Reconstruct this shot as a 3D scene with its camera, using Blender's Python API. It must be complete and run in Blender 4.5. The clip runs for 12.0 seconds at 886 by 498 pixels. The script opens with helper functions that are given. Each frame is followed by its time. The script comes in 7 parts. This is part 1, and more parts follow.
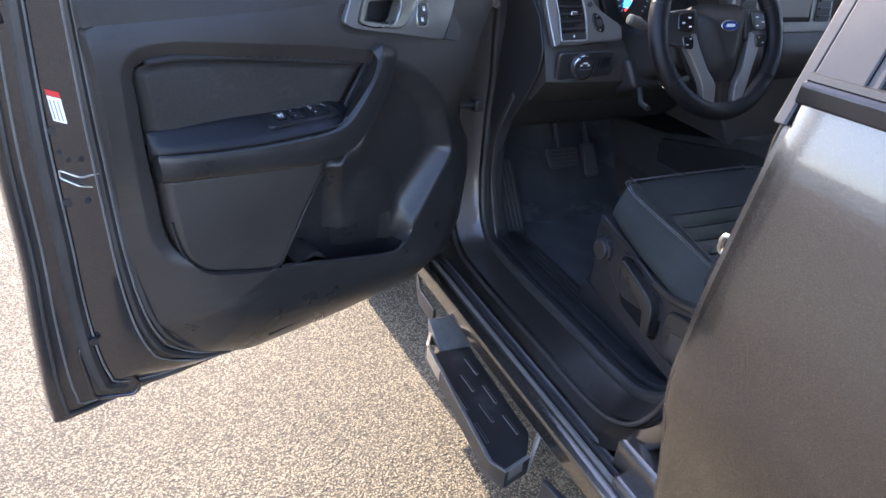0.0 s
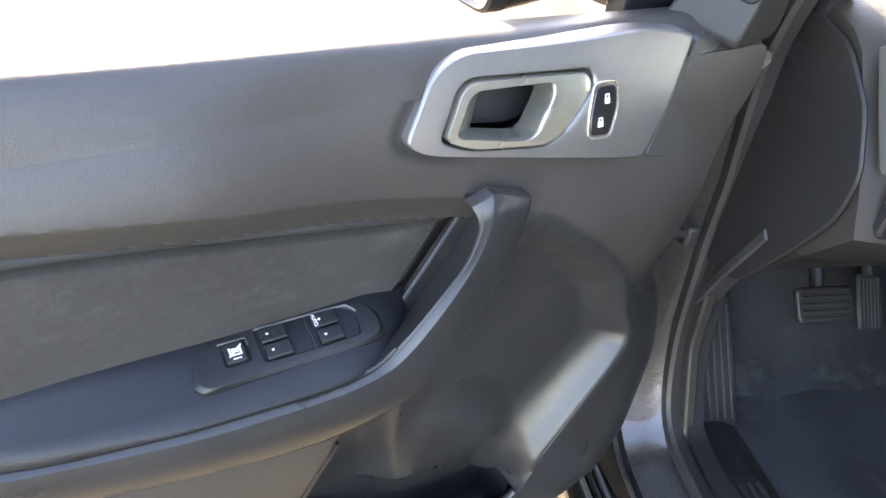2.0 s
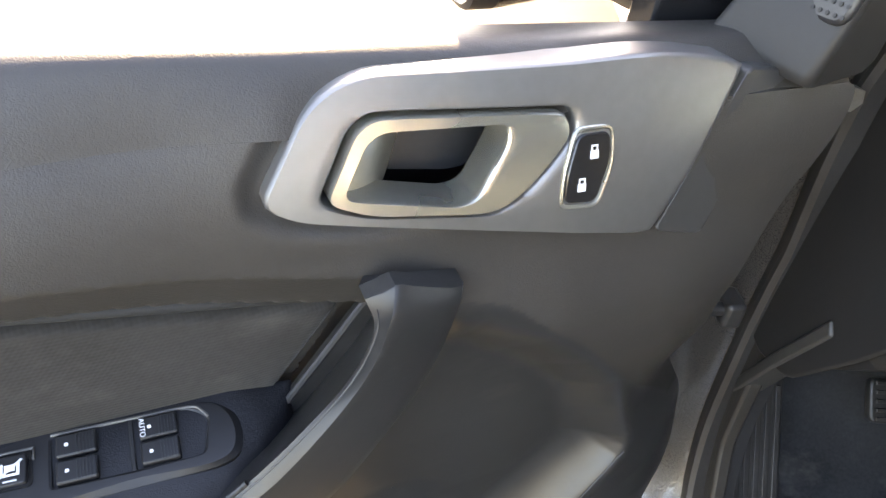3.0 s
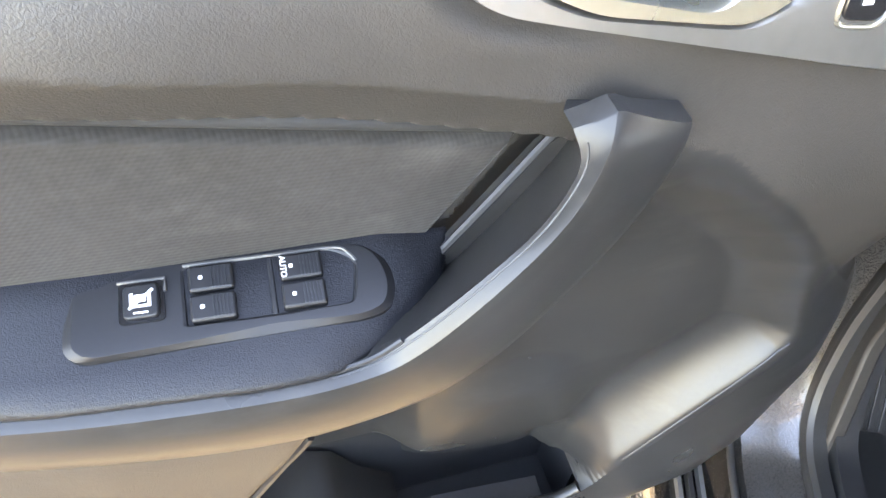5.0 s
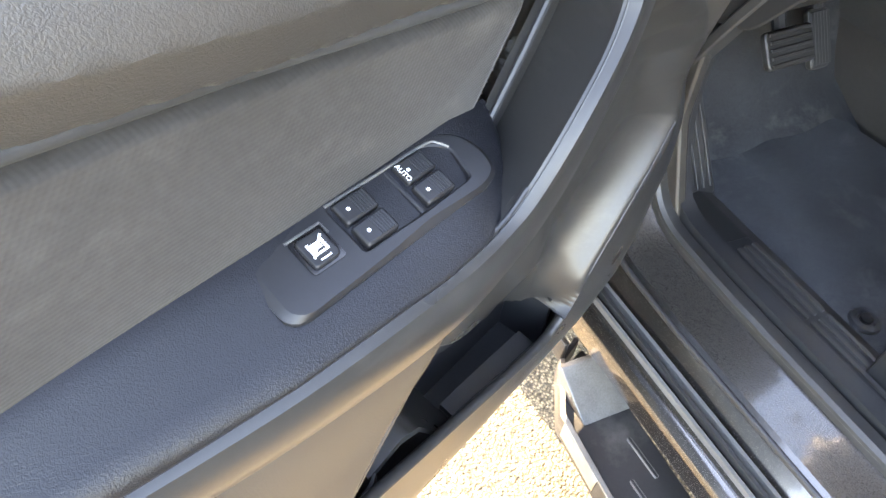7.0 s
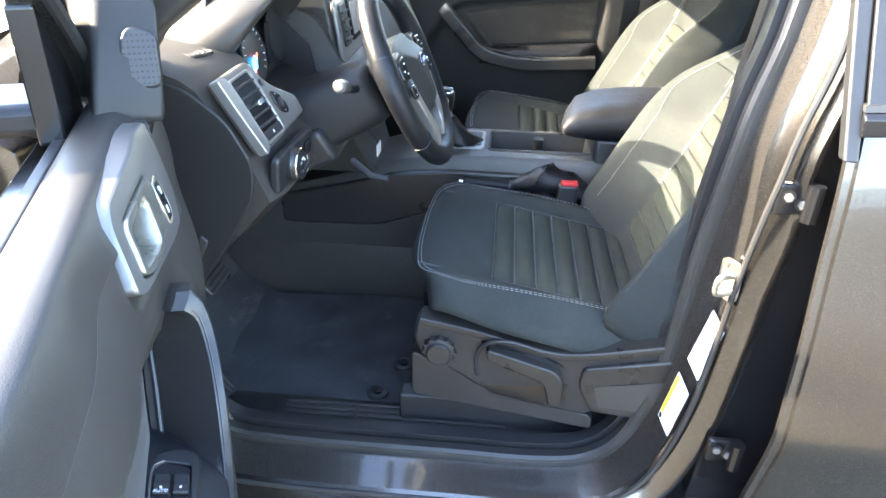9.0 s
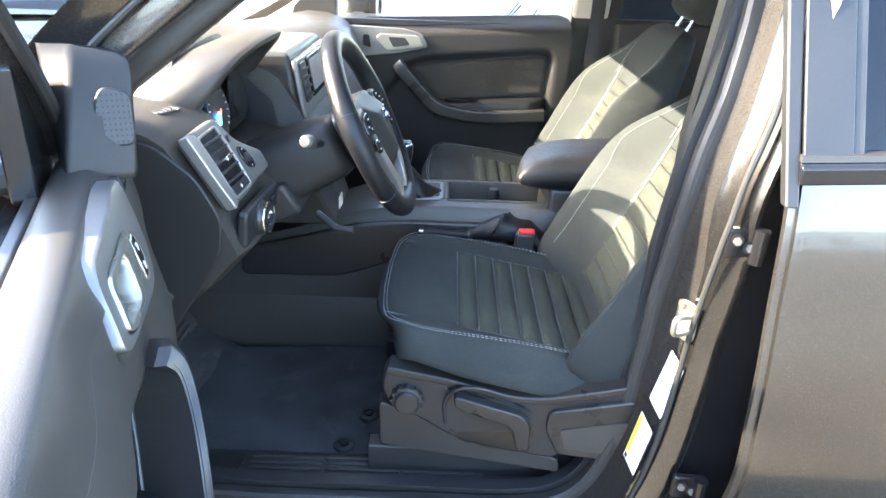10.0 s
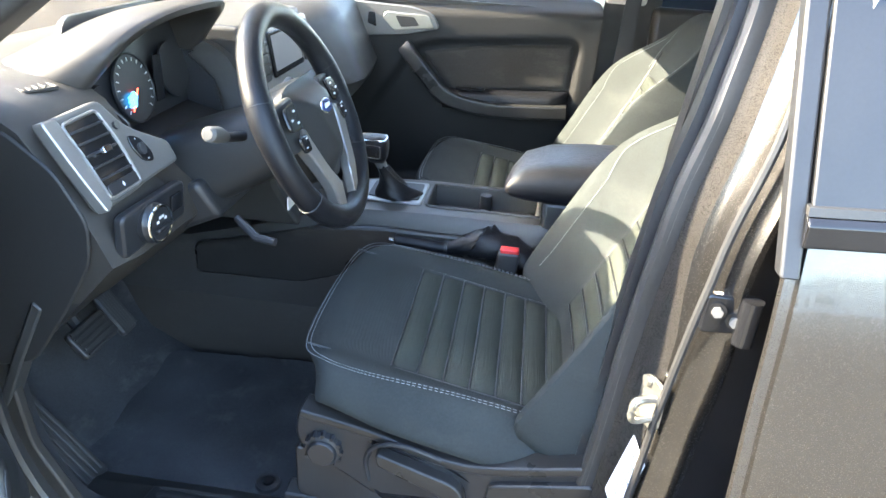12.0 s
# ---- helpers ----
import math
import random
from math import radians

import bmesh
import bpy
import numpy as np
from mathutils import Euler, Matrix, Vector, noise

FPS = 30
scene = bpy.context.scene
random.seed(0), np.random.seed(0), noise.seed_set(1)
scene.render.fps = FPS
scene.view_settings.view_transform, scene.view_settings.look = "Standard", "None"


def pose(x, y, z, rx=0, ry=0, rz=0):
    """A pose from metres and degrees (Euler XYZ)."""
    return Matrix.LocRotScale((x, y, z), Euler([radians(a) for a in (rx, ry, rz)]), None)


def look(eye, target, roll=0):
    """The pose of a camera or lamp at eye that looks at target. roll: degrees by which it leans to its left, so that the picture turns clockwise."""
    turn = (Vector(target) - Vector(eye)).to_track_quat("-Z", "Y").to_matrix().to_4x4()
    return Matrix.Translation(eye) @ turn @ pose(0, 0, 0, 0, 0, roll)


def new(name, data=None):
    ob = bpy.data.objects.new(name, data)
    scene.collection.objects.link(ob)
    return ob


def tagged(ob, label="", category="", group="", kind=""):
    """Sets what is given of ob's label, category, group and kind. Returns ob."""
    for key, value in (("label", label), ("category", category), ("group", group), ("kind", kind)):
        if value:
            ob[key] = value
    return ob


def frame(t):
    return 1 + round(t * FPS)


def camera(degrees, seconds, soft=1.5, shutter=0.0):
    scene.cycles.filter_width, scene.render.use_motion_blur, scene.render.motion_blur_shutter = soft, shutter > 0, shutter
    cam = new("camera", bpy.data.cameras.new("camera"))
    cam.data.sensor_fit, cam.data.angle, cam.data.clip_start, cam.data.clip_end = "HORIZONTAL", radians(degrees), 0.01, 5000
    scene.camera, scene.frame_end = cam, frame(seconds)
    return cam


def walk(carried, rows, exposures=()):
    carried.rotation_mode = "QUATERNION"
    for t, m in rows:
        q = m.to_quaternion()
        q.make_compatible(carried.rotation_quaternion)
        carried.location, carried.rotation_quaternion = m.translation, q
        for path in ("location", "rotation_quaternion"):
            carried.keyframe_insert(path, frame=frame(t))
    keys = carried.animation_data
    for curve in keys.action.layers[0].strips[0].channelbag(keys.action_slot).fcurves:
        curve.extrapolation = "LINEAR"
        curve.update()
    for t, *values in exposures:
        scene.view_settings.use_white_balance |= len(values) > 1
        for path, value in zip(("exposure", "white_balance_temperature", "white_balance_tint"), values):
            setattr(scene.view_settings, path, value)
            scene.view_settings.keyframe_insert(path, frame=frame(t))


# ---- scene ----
cam = camera(66.1, 12.0)
PATH = [
    (0, (-0.121, 0.05, 1.491), (0.667, 1.599, 0.502), 5.3),
    (0.5, (0.008, 0.257, 1.491), (0.627, 1.875, 0.491), 5.9),
    (1, (0.071, 0.47, 1.474), (0.577, 2.115, 0.457), 4.8),
    (1.5, (0.118, 0.694, 1.468), (0.548, 2.318, 0.382), 4.2),
    (2, (0.216, 0.849, 1.45), (0.548, 2.463, 0.317), 4.6),
    (2.5, (0.318, 0.966, 1.436), (0.52, 2.578, 0.27), 5.5),
    (2.7, (0.352, 1.001, 1.427), (0.522, 2.611, 0.253), 6.0),
    (4.3, (0.359, 1.069, 1.37), (0.369, 2.572, 0.05), 5.5),
    (4.5, (0.336, 1.071, 1.36), (0.338, 2.539, 0.001), 5.9),
    (5, (0.291, 1.08, 1.338), (0.263, 2.429, -0.138), 6.7),
    (5.5, (0.253, 1.076, 1.327), (0.192, 2.335, -0.225), 5.2),
    (6, (0.215, 1.068, 1.315), (0.205, 2.316, -0.248), 6.1),
    (6.5, (0.131, 1.081, 1.305), (0.425, 2.328, -0.23), 5.6),
    (6.8, (0.093, 1.076, 1.317), (0.598, 2.242, -0.227), 5.6),
    (7, (0.076, 1.051, 1.32), (0.76, 2.18, -0.183), 5.9),
    (7.5, (-0.009, 0.947, 1.354), (1.13, 1.893, 0.009), 5.5),
    (7.7, (-0.053, 0.9, 1.387), (1.218, 1.765, 0.107), 4.1),
    (9.3, (-0.207, 1.05, 1.547), (1.57, 1.103, 0.632), 0.8),
    (9.5, (-0.212, 1.053, 1.549), (1.576, 1.069, 0.654), 0.9),
    (10, (-0.224, 1.059, 1.549), (1.594, 1.067, 0.715), 1.9),
    (10.5, (-0.217, 1.054, 1.547), (1.6, 1.062, 0.712), 1.8),
    (11, (-0.207, 1.049, 1.547), (1.608, 1.069, 0.707), 1.7),
    (11.5, (-0.149, 1.003, 1.541), (1.655, 1.062, 0.681), 0.2),
    (12, (0.03, 0.869, 1.521), (1.816, 1.05, 0.638), 3.8),
]
EXPOSURES = [(0, 2.95, 6200, 25), (0.5, 3.9, 5900, 23), (1, 4.35, 6400, 22), (1.5, 4.56, 6800, 21), (2, 4.37, 7700, 21), (2.7, 3.96, 8400, 21), (4.5, 4.97, 8700, 21), (5.5, 5.32, 8600, 20), (6.5, 5.13, 8800, 21), (7.0, 5.05, 8600, 20), (7.5, 5.07, 7000, 13), (9.5, 4.18, 6500, 13), (10.5, 4.17, 6400, 12), (12, 4.22, 6350, 11)]
walk(cam, [(t, look(eye, target, roll)) for t, eye, target, roll in PATH], EXPOSURES)

# ---- sky and sun: low sun ahead of the truck ----
SUN_EL, SUN_AZ = 29.0, -4.5
world = bpy.data.worlds.new("sky")
scene.world = world
world.use_nodes = True
wn = world.node_tree
sky = wn.nodes.new("ShaderNodeTexSky")
sky.sky_type, sky.sun_disc = "NISHITA", False
sky.sun_elevation, sky.sun_rotation = radians(SUN_EL), radians(SUN_AZ)
wn.links.new(sky.outputs[0], wn.nodes["Background"].inputs[0])
wn.nodes["Background"].inputs[1].default_value = 0.148
sun = new("sun", bpy.data.lights.new("sun", "SUN"))
sun.data.energy, sun.data.angle, sun.data.color = 2.9, radians(0.53), (1.0, 0.88, 0.65)
sun.matrix_world = look((0, 0, 0), (-math.sin(radians(SUN_AZ)) * math.cos(radians(SUN_EL)), -math.cos(radians(SUN_AZ)) * math.cos(radians(SUN_EL)), -math.sin(radians(SUN_EL))))
sun.location = (1.5, 30, 18)


# ---- materials ----
def principled(name):
    m = bpy.data.materials.new(name)
    m.use_nodes = True
    t = m.node_tree
    return m, t, t.nodes["Principled BSDF"]


def surface(name, color, rough=0.5, metal=0.0, var=0.15, dirt=None, scale=6.0, grain=None, bump=0.15, coat=0.0, spec=0.5, sheen=0.0, flake=0.0, lift=0.0, scuff=0.0, dust=(0.30, 0.28, 0.25)):
    """A procedural surface: two scales of colour variation, roughness variation and a fine relief."""
    m, t, b = principled(name)
    nodes, link = t.nodes, t.links.new
    pos = nodes.new("ShaderNodeTexCoord").outputs["Object"]
    big = nodes.new("ShaderNodeTexNoise")
    big.inputs["Scale"].default_value, big.inputs["Detail"].default_value = scale, 4
    link(pos, big.inputs["Vector"])
    fine = nodes.new("ShaderNodeTexNoise")
    fine.inputs["Scale"].default_value, fine.inputs["Detail"].default_value = scale * 28, 3
    link(pos, fine.inputs["Vector"])
    mixed = nodes.new("ShaderNodeMath")
    mixed.operation = "MULTIPLY_ADD"
    mixed.inputs[1].default_value = 0.45
    link(fine.outputs[0], mixed.inputs[0])
    link(big.outputs[0], mixed.inputs[2])
    ramp = nodes.new("ShaderNodeValToRGB")
    e = ramp.color_ramp.elements
    e[0].position, e[1].position = 0.5, 0.98
    e[0].color = (*[c * (1 - var) for c in color], 1)
    e[1].color = (*(dirt if dirt else [min(1, c * (1 + var) + lift) for c in color]), 1)
    link(mixed.outputs[0], ramp.inputs[0])
    colour = ramp.outputs[0]
    if scuff:
        # thin patches of dust and rubbed marks, stretched along one way
        mp = nodes.new("ShaderNodeMapping")
        mp.inputs["Scale"].default_value = (1.0, 1.0, 2.6)
        mp.inputs["Rotation"].default_value = (0.5, 0.7, 0.2)
        link(pos, mp.inputs["Vector"])
        sn = nodes.new("ShaderNodeTexNoise")
        sn.inputs["Scale"].default_value, sn.inputs["Detail"].default_value, sn.inputs["Roughness"].default_value = 7.0, 9, 0.68
        link(mp.outputs[0], sn.inputs["Vector"])
        sr = nodes.new("ShaderNodeMapRange")
        sr.inputs["From Min"].default_value, sr.inputs["From Max"].default_value = 0.55, 0.78
        sr.inputs["To Min"].default_value, sr.inputs["To Max"].default_value = 0.0, scuff
        link(sn.outputs[0], sr.inputs["Value"])
        sm = nodes.new("ShaderNodeMixRGB")
        link(sr.outputs[0], sm.inputs[0])
        link(colour, sm.inputs[1])
        sm.inputs[2].default_value = (*dust, 1)
        colour = sm.outputs[0]
    link(colour, b.inputs["Base Color"])
    r = nodes.new("ShaderNodeMapRange")
    r.inputs["From Min"].default_value, r.inputs["From Max"].default_value = 0.3, 0.7
    r.inputs["To Min"].default_value, r.inputs["To Max"].default_value = max(0.02, rough * 0.88), min(1, rough * 1.14)
    link(big.outputs[0], r.inputs["Value"])
    link(r.outputs[0], b.inputs["Roughness"])
    b.inputs["Metallic"].default_value = metal
    b.inputs["Specular IOR Level"].default_value = spec
    b.inputs["Coat Weight"].default_value = coat
    b.inputs["Coat Roughness"].default_value = 0.07
    if sheen:
        b.inputs["Sheen Weight"].default_value = sheen
        b.inputs["Sheen Roughness"].default_value = 0.45
    if grain:
        kind, gs = grain
        relief = nodes.new("ShaderNodeBump")
        relief.inputs["Strength"].default_value, relief.inputs["Distance"].default_value = bump, 0.0012
        if kind == "leather":
            v = nodes.new("ShaderNodeTexVoronoi")
            v.feature = "SMOOTH_F1"
            v.inputs["Scale"].default_value = gs
            warp = nodes.new("ShaderNodeTexNoise")
            warp.inputs["Scale"].default_value = gs * 0.5
            link(pos, warp.inputs["Vector"])
            add = nodes.new("ShaderNodeMixRGB")
            add.blend_type, add.inputs[0].default_value = "ADD", 0.004
            link(pos, add.inputs[1])
            link(warp.outputs["Color"], add.inputs[2])
            link(add.outputs[0], v.inputs["Vector"])
            link(v.outputs["Distance"], relief.inputs["Height"])
        elif kind == "weave":
            w1 = nodes.new("ShaderNodeTexWave")
            w1.bands_direction = "DIAGONAL"
            w1.inputs["Scale"].default_value, w1.inputs["Distortion"].default_value = gs, 0.6
            w2 = nodes.new("ShaderNodeTexWave")
            w2.bands_direction = "Z"
            w2.inputs["Scale"].default_value, w2.inputs["Distortion"].default_value = gs * 0.8, 0.8
            link(pos, w1.inputs["Vector"])
            link(pos, w2.inputs["Vector"])
            mul = nodes.new("ShaderNodeMath")
            mul.operation = "ADD"
            link(w1.outputs[1], mul.inputs[0])
            link(w2.outputs[1], mul.inputs[1])
            link(mul.outputs[0], relief.inputs["Height"])
        else:
            g = nodes.new("ShaderNodeTexNoise")
            g.inputs["Scale"].default_value, g.inputs["Detail"].default_value = gs, 5
            link(pos, g.inputs["Vector"])
            link(g.outputs[0], relief.inputs["Height"])
        link(relief.outputs[0], b.inputs["Normal"])
    if flake:
        f = nodes.new("ShaderNodeTexVoronoi")
        f.inputs["Scale"].default_value = 1500
        link(pos, f.inputs["Vector"])
        fr = nodes.new("ShaderNodeMapRange")
        fr.inputs["To Min"].default_value, fr.inputs["To Max"].default_value = rough * (1 - flake), rough * (1 + flake)
        link(f.outputs["Color"], fr.inputs["Value"])
        link(fr.outputs[0], b.inputs["Roughness"])
        fb = nodes.new("ShaderNodeBump")
        fb.inputs["Strength"].default_value, fb.inputs["Distance"].default_value = 0.04, 0.0005
        link(f.outputs["Color"], fb.inputs["Height"])
        link(fb.outputs[0], b.inputs["Normal"])
    return m


def glass(name, tint, rough=0.0, density=1.0):
    m, t, b = principled(name)
    b.inputs["Base Color"].default_value = (*tint, 1)
    b.inputs["Transmission Weight"].default_value = density
    b.inputs["Roughness"].default_value = rough
    b.inputs["IOR"].default_value = 1.45
    return m


def glow(name, color, strength):
    m, t, b = principled(name)
    b.inputs["Base Color"].default_value = (*color, 1)
    b.inputs["Emission Color"].default_value = (*color, 1)
    b.inputs["Emission Strength"].default_value = strength
    return m


def asphalt(name):
    """Worn tarmac with pale exposed stone chips."""
    m, t, b = principled(name)
    nodes, link = t.nodes, t.links.new
    pos = nodes.new("ShaderNodeTexCoord").outputs["Object"]
    v = nodes.new("ShaderNodeTexVoronoi")
    v.inputs["Scale"].default_value = 170
    link(pos, v.inputs["Vector"])
    ramp = nodes.new("ShaderNodeValToRGB")
    e = ramp.color_ramp.elements
    e[0].color, e[1].color = (0.105, 0.088, 0.058, 1), (0.262, 0.222, 0.146, 1)
    e[0].position, e[1].position = 0.12, 0.75
    split = nodes.new("ShaderNodeSeparateColor")
    link(v.outputs["Color"], split.inputs[0])
    link(split.outputs[0], ramp.inputs[0])
    patch = nodes.new("ShaderNodeTexNoise")
    patch.inputs["Scale"].default_value, patch.inputs["Detail"].default_value = 1.3, 6
    link(pos, patch.inputs["Vector"])
    pr = nodes.new("ShaderNodeMapRange")
    pr.inputs["From Min"].default_value, pr.inputs["From Max"].default_value = 0.3, 0.75
    pr.inputs["To Min"].default_value, pr.inputs["To Max"].default_value = 0.8, 1.15
    link(patch.outputs[0], pr.inputs["Value"])
    edge = nodes.new("ShaderNodeMapRange")
    edge.inputs["From Min"].default_value, edge.inputs["From Max"].default_value = 0.32, 0.62
    edge.inputs["To Min"].default_value, edge.inputs["To Max"].default_value = 1.0, 0.30
    link(v.outputs["Distance"], edge.inputs["Value"])
    k = nodes.new("ShaderNodeMath")
    k.operation = "MULTIPLY"
    link(pr.outputs[0], k.inputs[0])
    link(edge.outputs[0], k.inputs[1])
    mul = nodes.new("ShaderNodeMixRGB")
    mul.blend_type, mul.inputs[0].default_value = "MULTIPLY", 1
    link(ramp.outputs[0], mul.inputs[1])
    link(k.outputs[0], mul.inputs[2])
    link(mul.outputs[0], b.inputs["Base Color"])
    b.inputs["Roughness"].default_value = 0.85
    bp = nodes.new("ShaderNodeBump")
    bp.invert = True
    bp.inputs["Strength"].default_value, bp.inputs["Distance"].default_value = 0.9, 0.004
    link(v.outputs["Distance"], bp.inputs["Height"])
    link(bp.outputs[0], b.inputs["Normal"])
    return m


PAINT = surface("grey_metallic_paint", (0.10, 0.093, 0.085), 0.24, 0.9, 0.05, coat=1.0, flake=0.2)
WHITE_PAINT = surface("white_car_paint", (0.75, 0.75, 0.74), 0.3, 0.0, 0.04, coat=1.0)
STEPBLACK = surface("black_powder_coat", (0.020, 0.0205, 0.022), 0.45, 0.0, 0.2, grain=("noise", 1100), bump=0.12, scale=8, scuff=0.25)
STEPWORN = surface("worn_step_edge", (0.16, 0.155, 0.145), 0.4, 0.3, 0.35, grain=("noise", 900), bump=0.1, scale=14)
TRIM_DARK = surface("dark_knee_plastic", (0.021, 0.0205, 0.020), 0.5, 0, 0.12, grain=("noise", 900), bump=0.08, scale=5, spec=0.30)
PAINT_IN = surface("grey_inner_paint", (0.098, 0.090, 0.082), 0.30, 0.8, 0.06, coat=1.0, flake=0.25)
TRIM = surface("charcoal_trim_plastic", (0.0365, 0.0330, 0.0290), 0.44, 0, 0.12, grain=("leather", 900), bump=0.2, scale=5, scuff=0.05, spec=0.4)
TRIM_SOFT = surface("charcoal_hard_plastic", (0.040, 0.039, 0.037), 0.42, 0, 0.12, grain=("noise", 900), bump=0.08, scale=5, scuff=0.06)
GREY_TRIM = surface("mid_grey_plastic", (0.10, 0.097, 0.091), 0.45, 0.1, 0.1, grain=("noise", 1100), bump=0.05, scale=6)
# darker copy of the grey paint: the door shell's shade is in this colour
SHADED_SHELL = surface("shaded_grey_shell_paint", (0.038, 0.037, 0.040), 0.24, 0.6, 0.06, coat=1.0, flake=0.2)
# pale grey that holds sunlit edges and highlight lines of seals in its colour
SEAL_GREY = surface("highlight_grey_rubber", (0.13, 0.125, 0.115), 0.5, 0, 0.25, grain=("noise", 500), bump=0.1, scale=11)
MOULD = surface("smooth_charcoal_moulding", (0.0235, 0.0230, 0.0222), 0.30, 0, 0.16, grain=("noise", 1500), bump=0.07, scale=9, scuff=0.10, spec=0.40)
BLACK = surface("black_plastic", (0.020, 0.0205, 0.022), 0.42, 0, 0.2, grain=("noise", 900), bump=0.06, scale=9)
SATIN_BLACK = surface("satin_black_switch_plastic", (0.011, 0.011, 0.012), 0.42, 0, 0.2, grain=("noise", 1400), bump=0.05, scale=12, spec=0.42)
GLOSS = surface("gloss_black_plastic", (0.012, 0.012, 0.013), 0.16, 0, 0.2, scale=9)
RUBBER = surface("black_rubber", (0.032, 0.031, 0.030), 0.42, 0, 0.25, grain=("noise", 500), bump=0.1, scale=11)
CLOTH = surface("charcoal_seat_cloth", (0.039, 0.0435, 0.0425), 0.9, 0, 0.18, grain=("weave", 330), bump=0.4, spec=0.12, scale=9, scuff=0.06)
CLOTH_LIGHT = surface("seat_centre_cloth", (0.050, 0.055, 0.046), 0.9, 0, 0.2, grain=("weave", 260), bump=0.5, spec=0.12, scale=9)
FABRIC = surface("dark_door_fabric", (0.0300, 0.0270, 0.0235), 0.85, 0, 0.2, grain=("weave", 170), bump=0.12, sheen=0.12, spec=0.25, scale=7, lift=0.01, scuff=0.12)
LEATHER = surface("navy_black_leatherette", (0.009, 0.0095, 0.0115), 0.36, 0, 0.15, grain=("leather", 1050), bump=0.3, scale=8, scuff=0.025, spec=0.30)
STITCH = surface("grey_stitching", (0.26, 0.27, 0.28), 0.8, 0, 0.1)
SATIN = surface("satin_silver_trim", (0.31, 0.305, 0.295), 0.36, 0.75, 0.08, grain=("noise", 1200), bump=0.03, scale=4)
BEZEL_SATIN = surface("satin_grey_bezel", (0.23, 0.226, 0.218), 0.40, 0.75, 0.08, grain=("noise", 1200), bump=0.03, scale=4)
CHAMP = surface("satin_champagne_handle", (0.46, 0.445, 0.38), 0.28, 0.85, 0.08, scale=6)
CHROME = surface("chrome", (0.8, 0.8, 0.8), 0.1, 1, 0.04)
STEEL = surface("zinc_steel", (0.5, 0.48, 0.42), 0.35, 0.9, 0.25, scale=30)
CARPET = surface("black_carpet", (0.038, 0.0395, 0.0425), 1.0, 0, 0.35, grain=("noise", 700), bump=0.8, sheen=0.15, spec=0.1, scale=7, lift=0.004, scuff=0.3)
WHITE = surface("white_label_paper", (0.8, 0.8, 0.78), 0.6, 0, 0.04)
MARK = surface("white_print", (0.75, 0.75, 0.75), 0.6, 0, 0.02)
YELLOW = surface("yellow_label_print", (0.8, 0.6, 0.05), 0.6, 0, 0.05)
RED = surface("red_plastic", (0.55, 0.03, 0.03), 0.4, 0, 0.1)
BLUE = surface("blue_enamel", (0.02, 0.05, 0.2), 0.2, 0.2, 0.05, coat=1)
STONE_GREY = surface("pale_headliner_trim", (0.5, 0.47, 0.42), 0.8, 0, 0.06, grain=("noise", 600), bump=0.2)
GROUND = asphalt("pale_chip_asphalt")
CLEAR = glass("clear_glass", (0.93, 0.96, 0.95))
TINT = glass("tinted_glass", (0.05, 0.055, 0.06))
TYRE = surface("tyre_rubber", (0.02, 0.02, 0.02), 0.8, 0, 0.3, grain=("noise", 200), bump=0.3)
LIT_BLUE = glow("blue_dial_light", (0.05, 0.45, 1.0), 0.6)
LIT_SCREEN = glow("screen_light", (0.05, 0.055, 0.06), 0.12)
LIT_RED = glow("red_dial_light", (1.0, 0.06, 0.03), 0.8)


# ---- mesh helpers ----
WORLD_OF = {}


def thing(name, label, category, m=None, group="", kind=""):
    ob = new(name)
    ob.empty_display_size = 0.05
    m = m if m is not None else Matrix.Identity(4)
    ob.matrix_world = m
    WORLD_OF[ob.name] = m
    return tagged(ob, label, category, group, kind)


def finish(bm, sharp=38.0):
    bm.normal_update()
    lim = radians(sharp)
    for f in bm.faces:
        f.smooth = True
    for e in bm.edges:
        if len(e.link_faces) == 2 and e.calc_face_angle(0) > lim:
            e.smooth = False


def part(name, bm, material, parent=None, label="", world=True, bevel=0.0, seg=2, sharp=38.0, shadow=True):
    """Links a bmesh as one mesh object, under a thing or a part. world: its points are given in the world, else in the thing's frame."""
    m = WORLD_OF.get(parent.name, Matrix.Identity(4)) if parent else Matrix.Identity(4)
    if parent and world:
        bm.transform(m.inverted())
    finish(bm, sharp)
    me = bpy.data.meshes.new(name)
    bm.to_mesh(me)
    bm.free()
    me.materials.append(material)
    ob = new(name, me)
    if parent:
        ob.parent = parent
        WORLD_OF[ob.name] = m
    if bevel:
        b = ob.modifiers.new("bevel", "BEVEL")
        b.width, b.segments, b.limit_method, b.angle_limit = bevel, seg, "ANGLE", radians(35)
        b.harden_normals = False
    if sharp < 75 and len(me.polygons) < 6000:
        wn = ob.modifiers.new("weighted_normal", "WEIGHTED_NORMAL")
        wn.keep_sharp = True
    if label:
        ob["label"] = label
    ob.visible_shadow = shadow
    return ob


def box(x0, x1, y0, y1, z0, z1, bm=None):
    bm = bm or bmesh.new()
    v = [bm.verts.new((x, y, z)) for x in (x0, x1) for y in (y0, y1) for z in (z0, z1)]
    for q in ((0, 1, 3, 2), (4, 6, 7, 5), (0, 4, 5, 1), (2, 3, 7, 6), (0, 2, 6, 4), (1, 5, 7, 3)):
        bm.faces.new([v[i] for i in q])
    bmesh.ops.recalc_face_normals(bm, faces=bm.faces)
    return bm


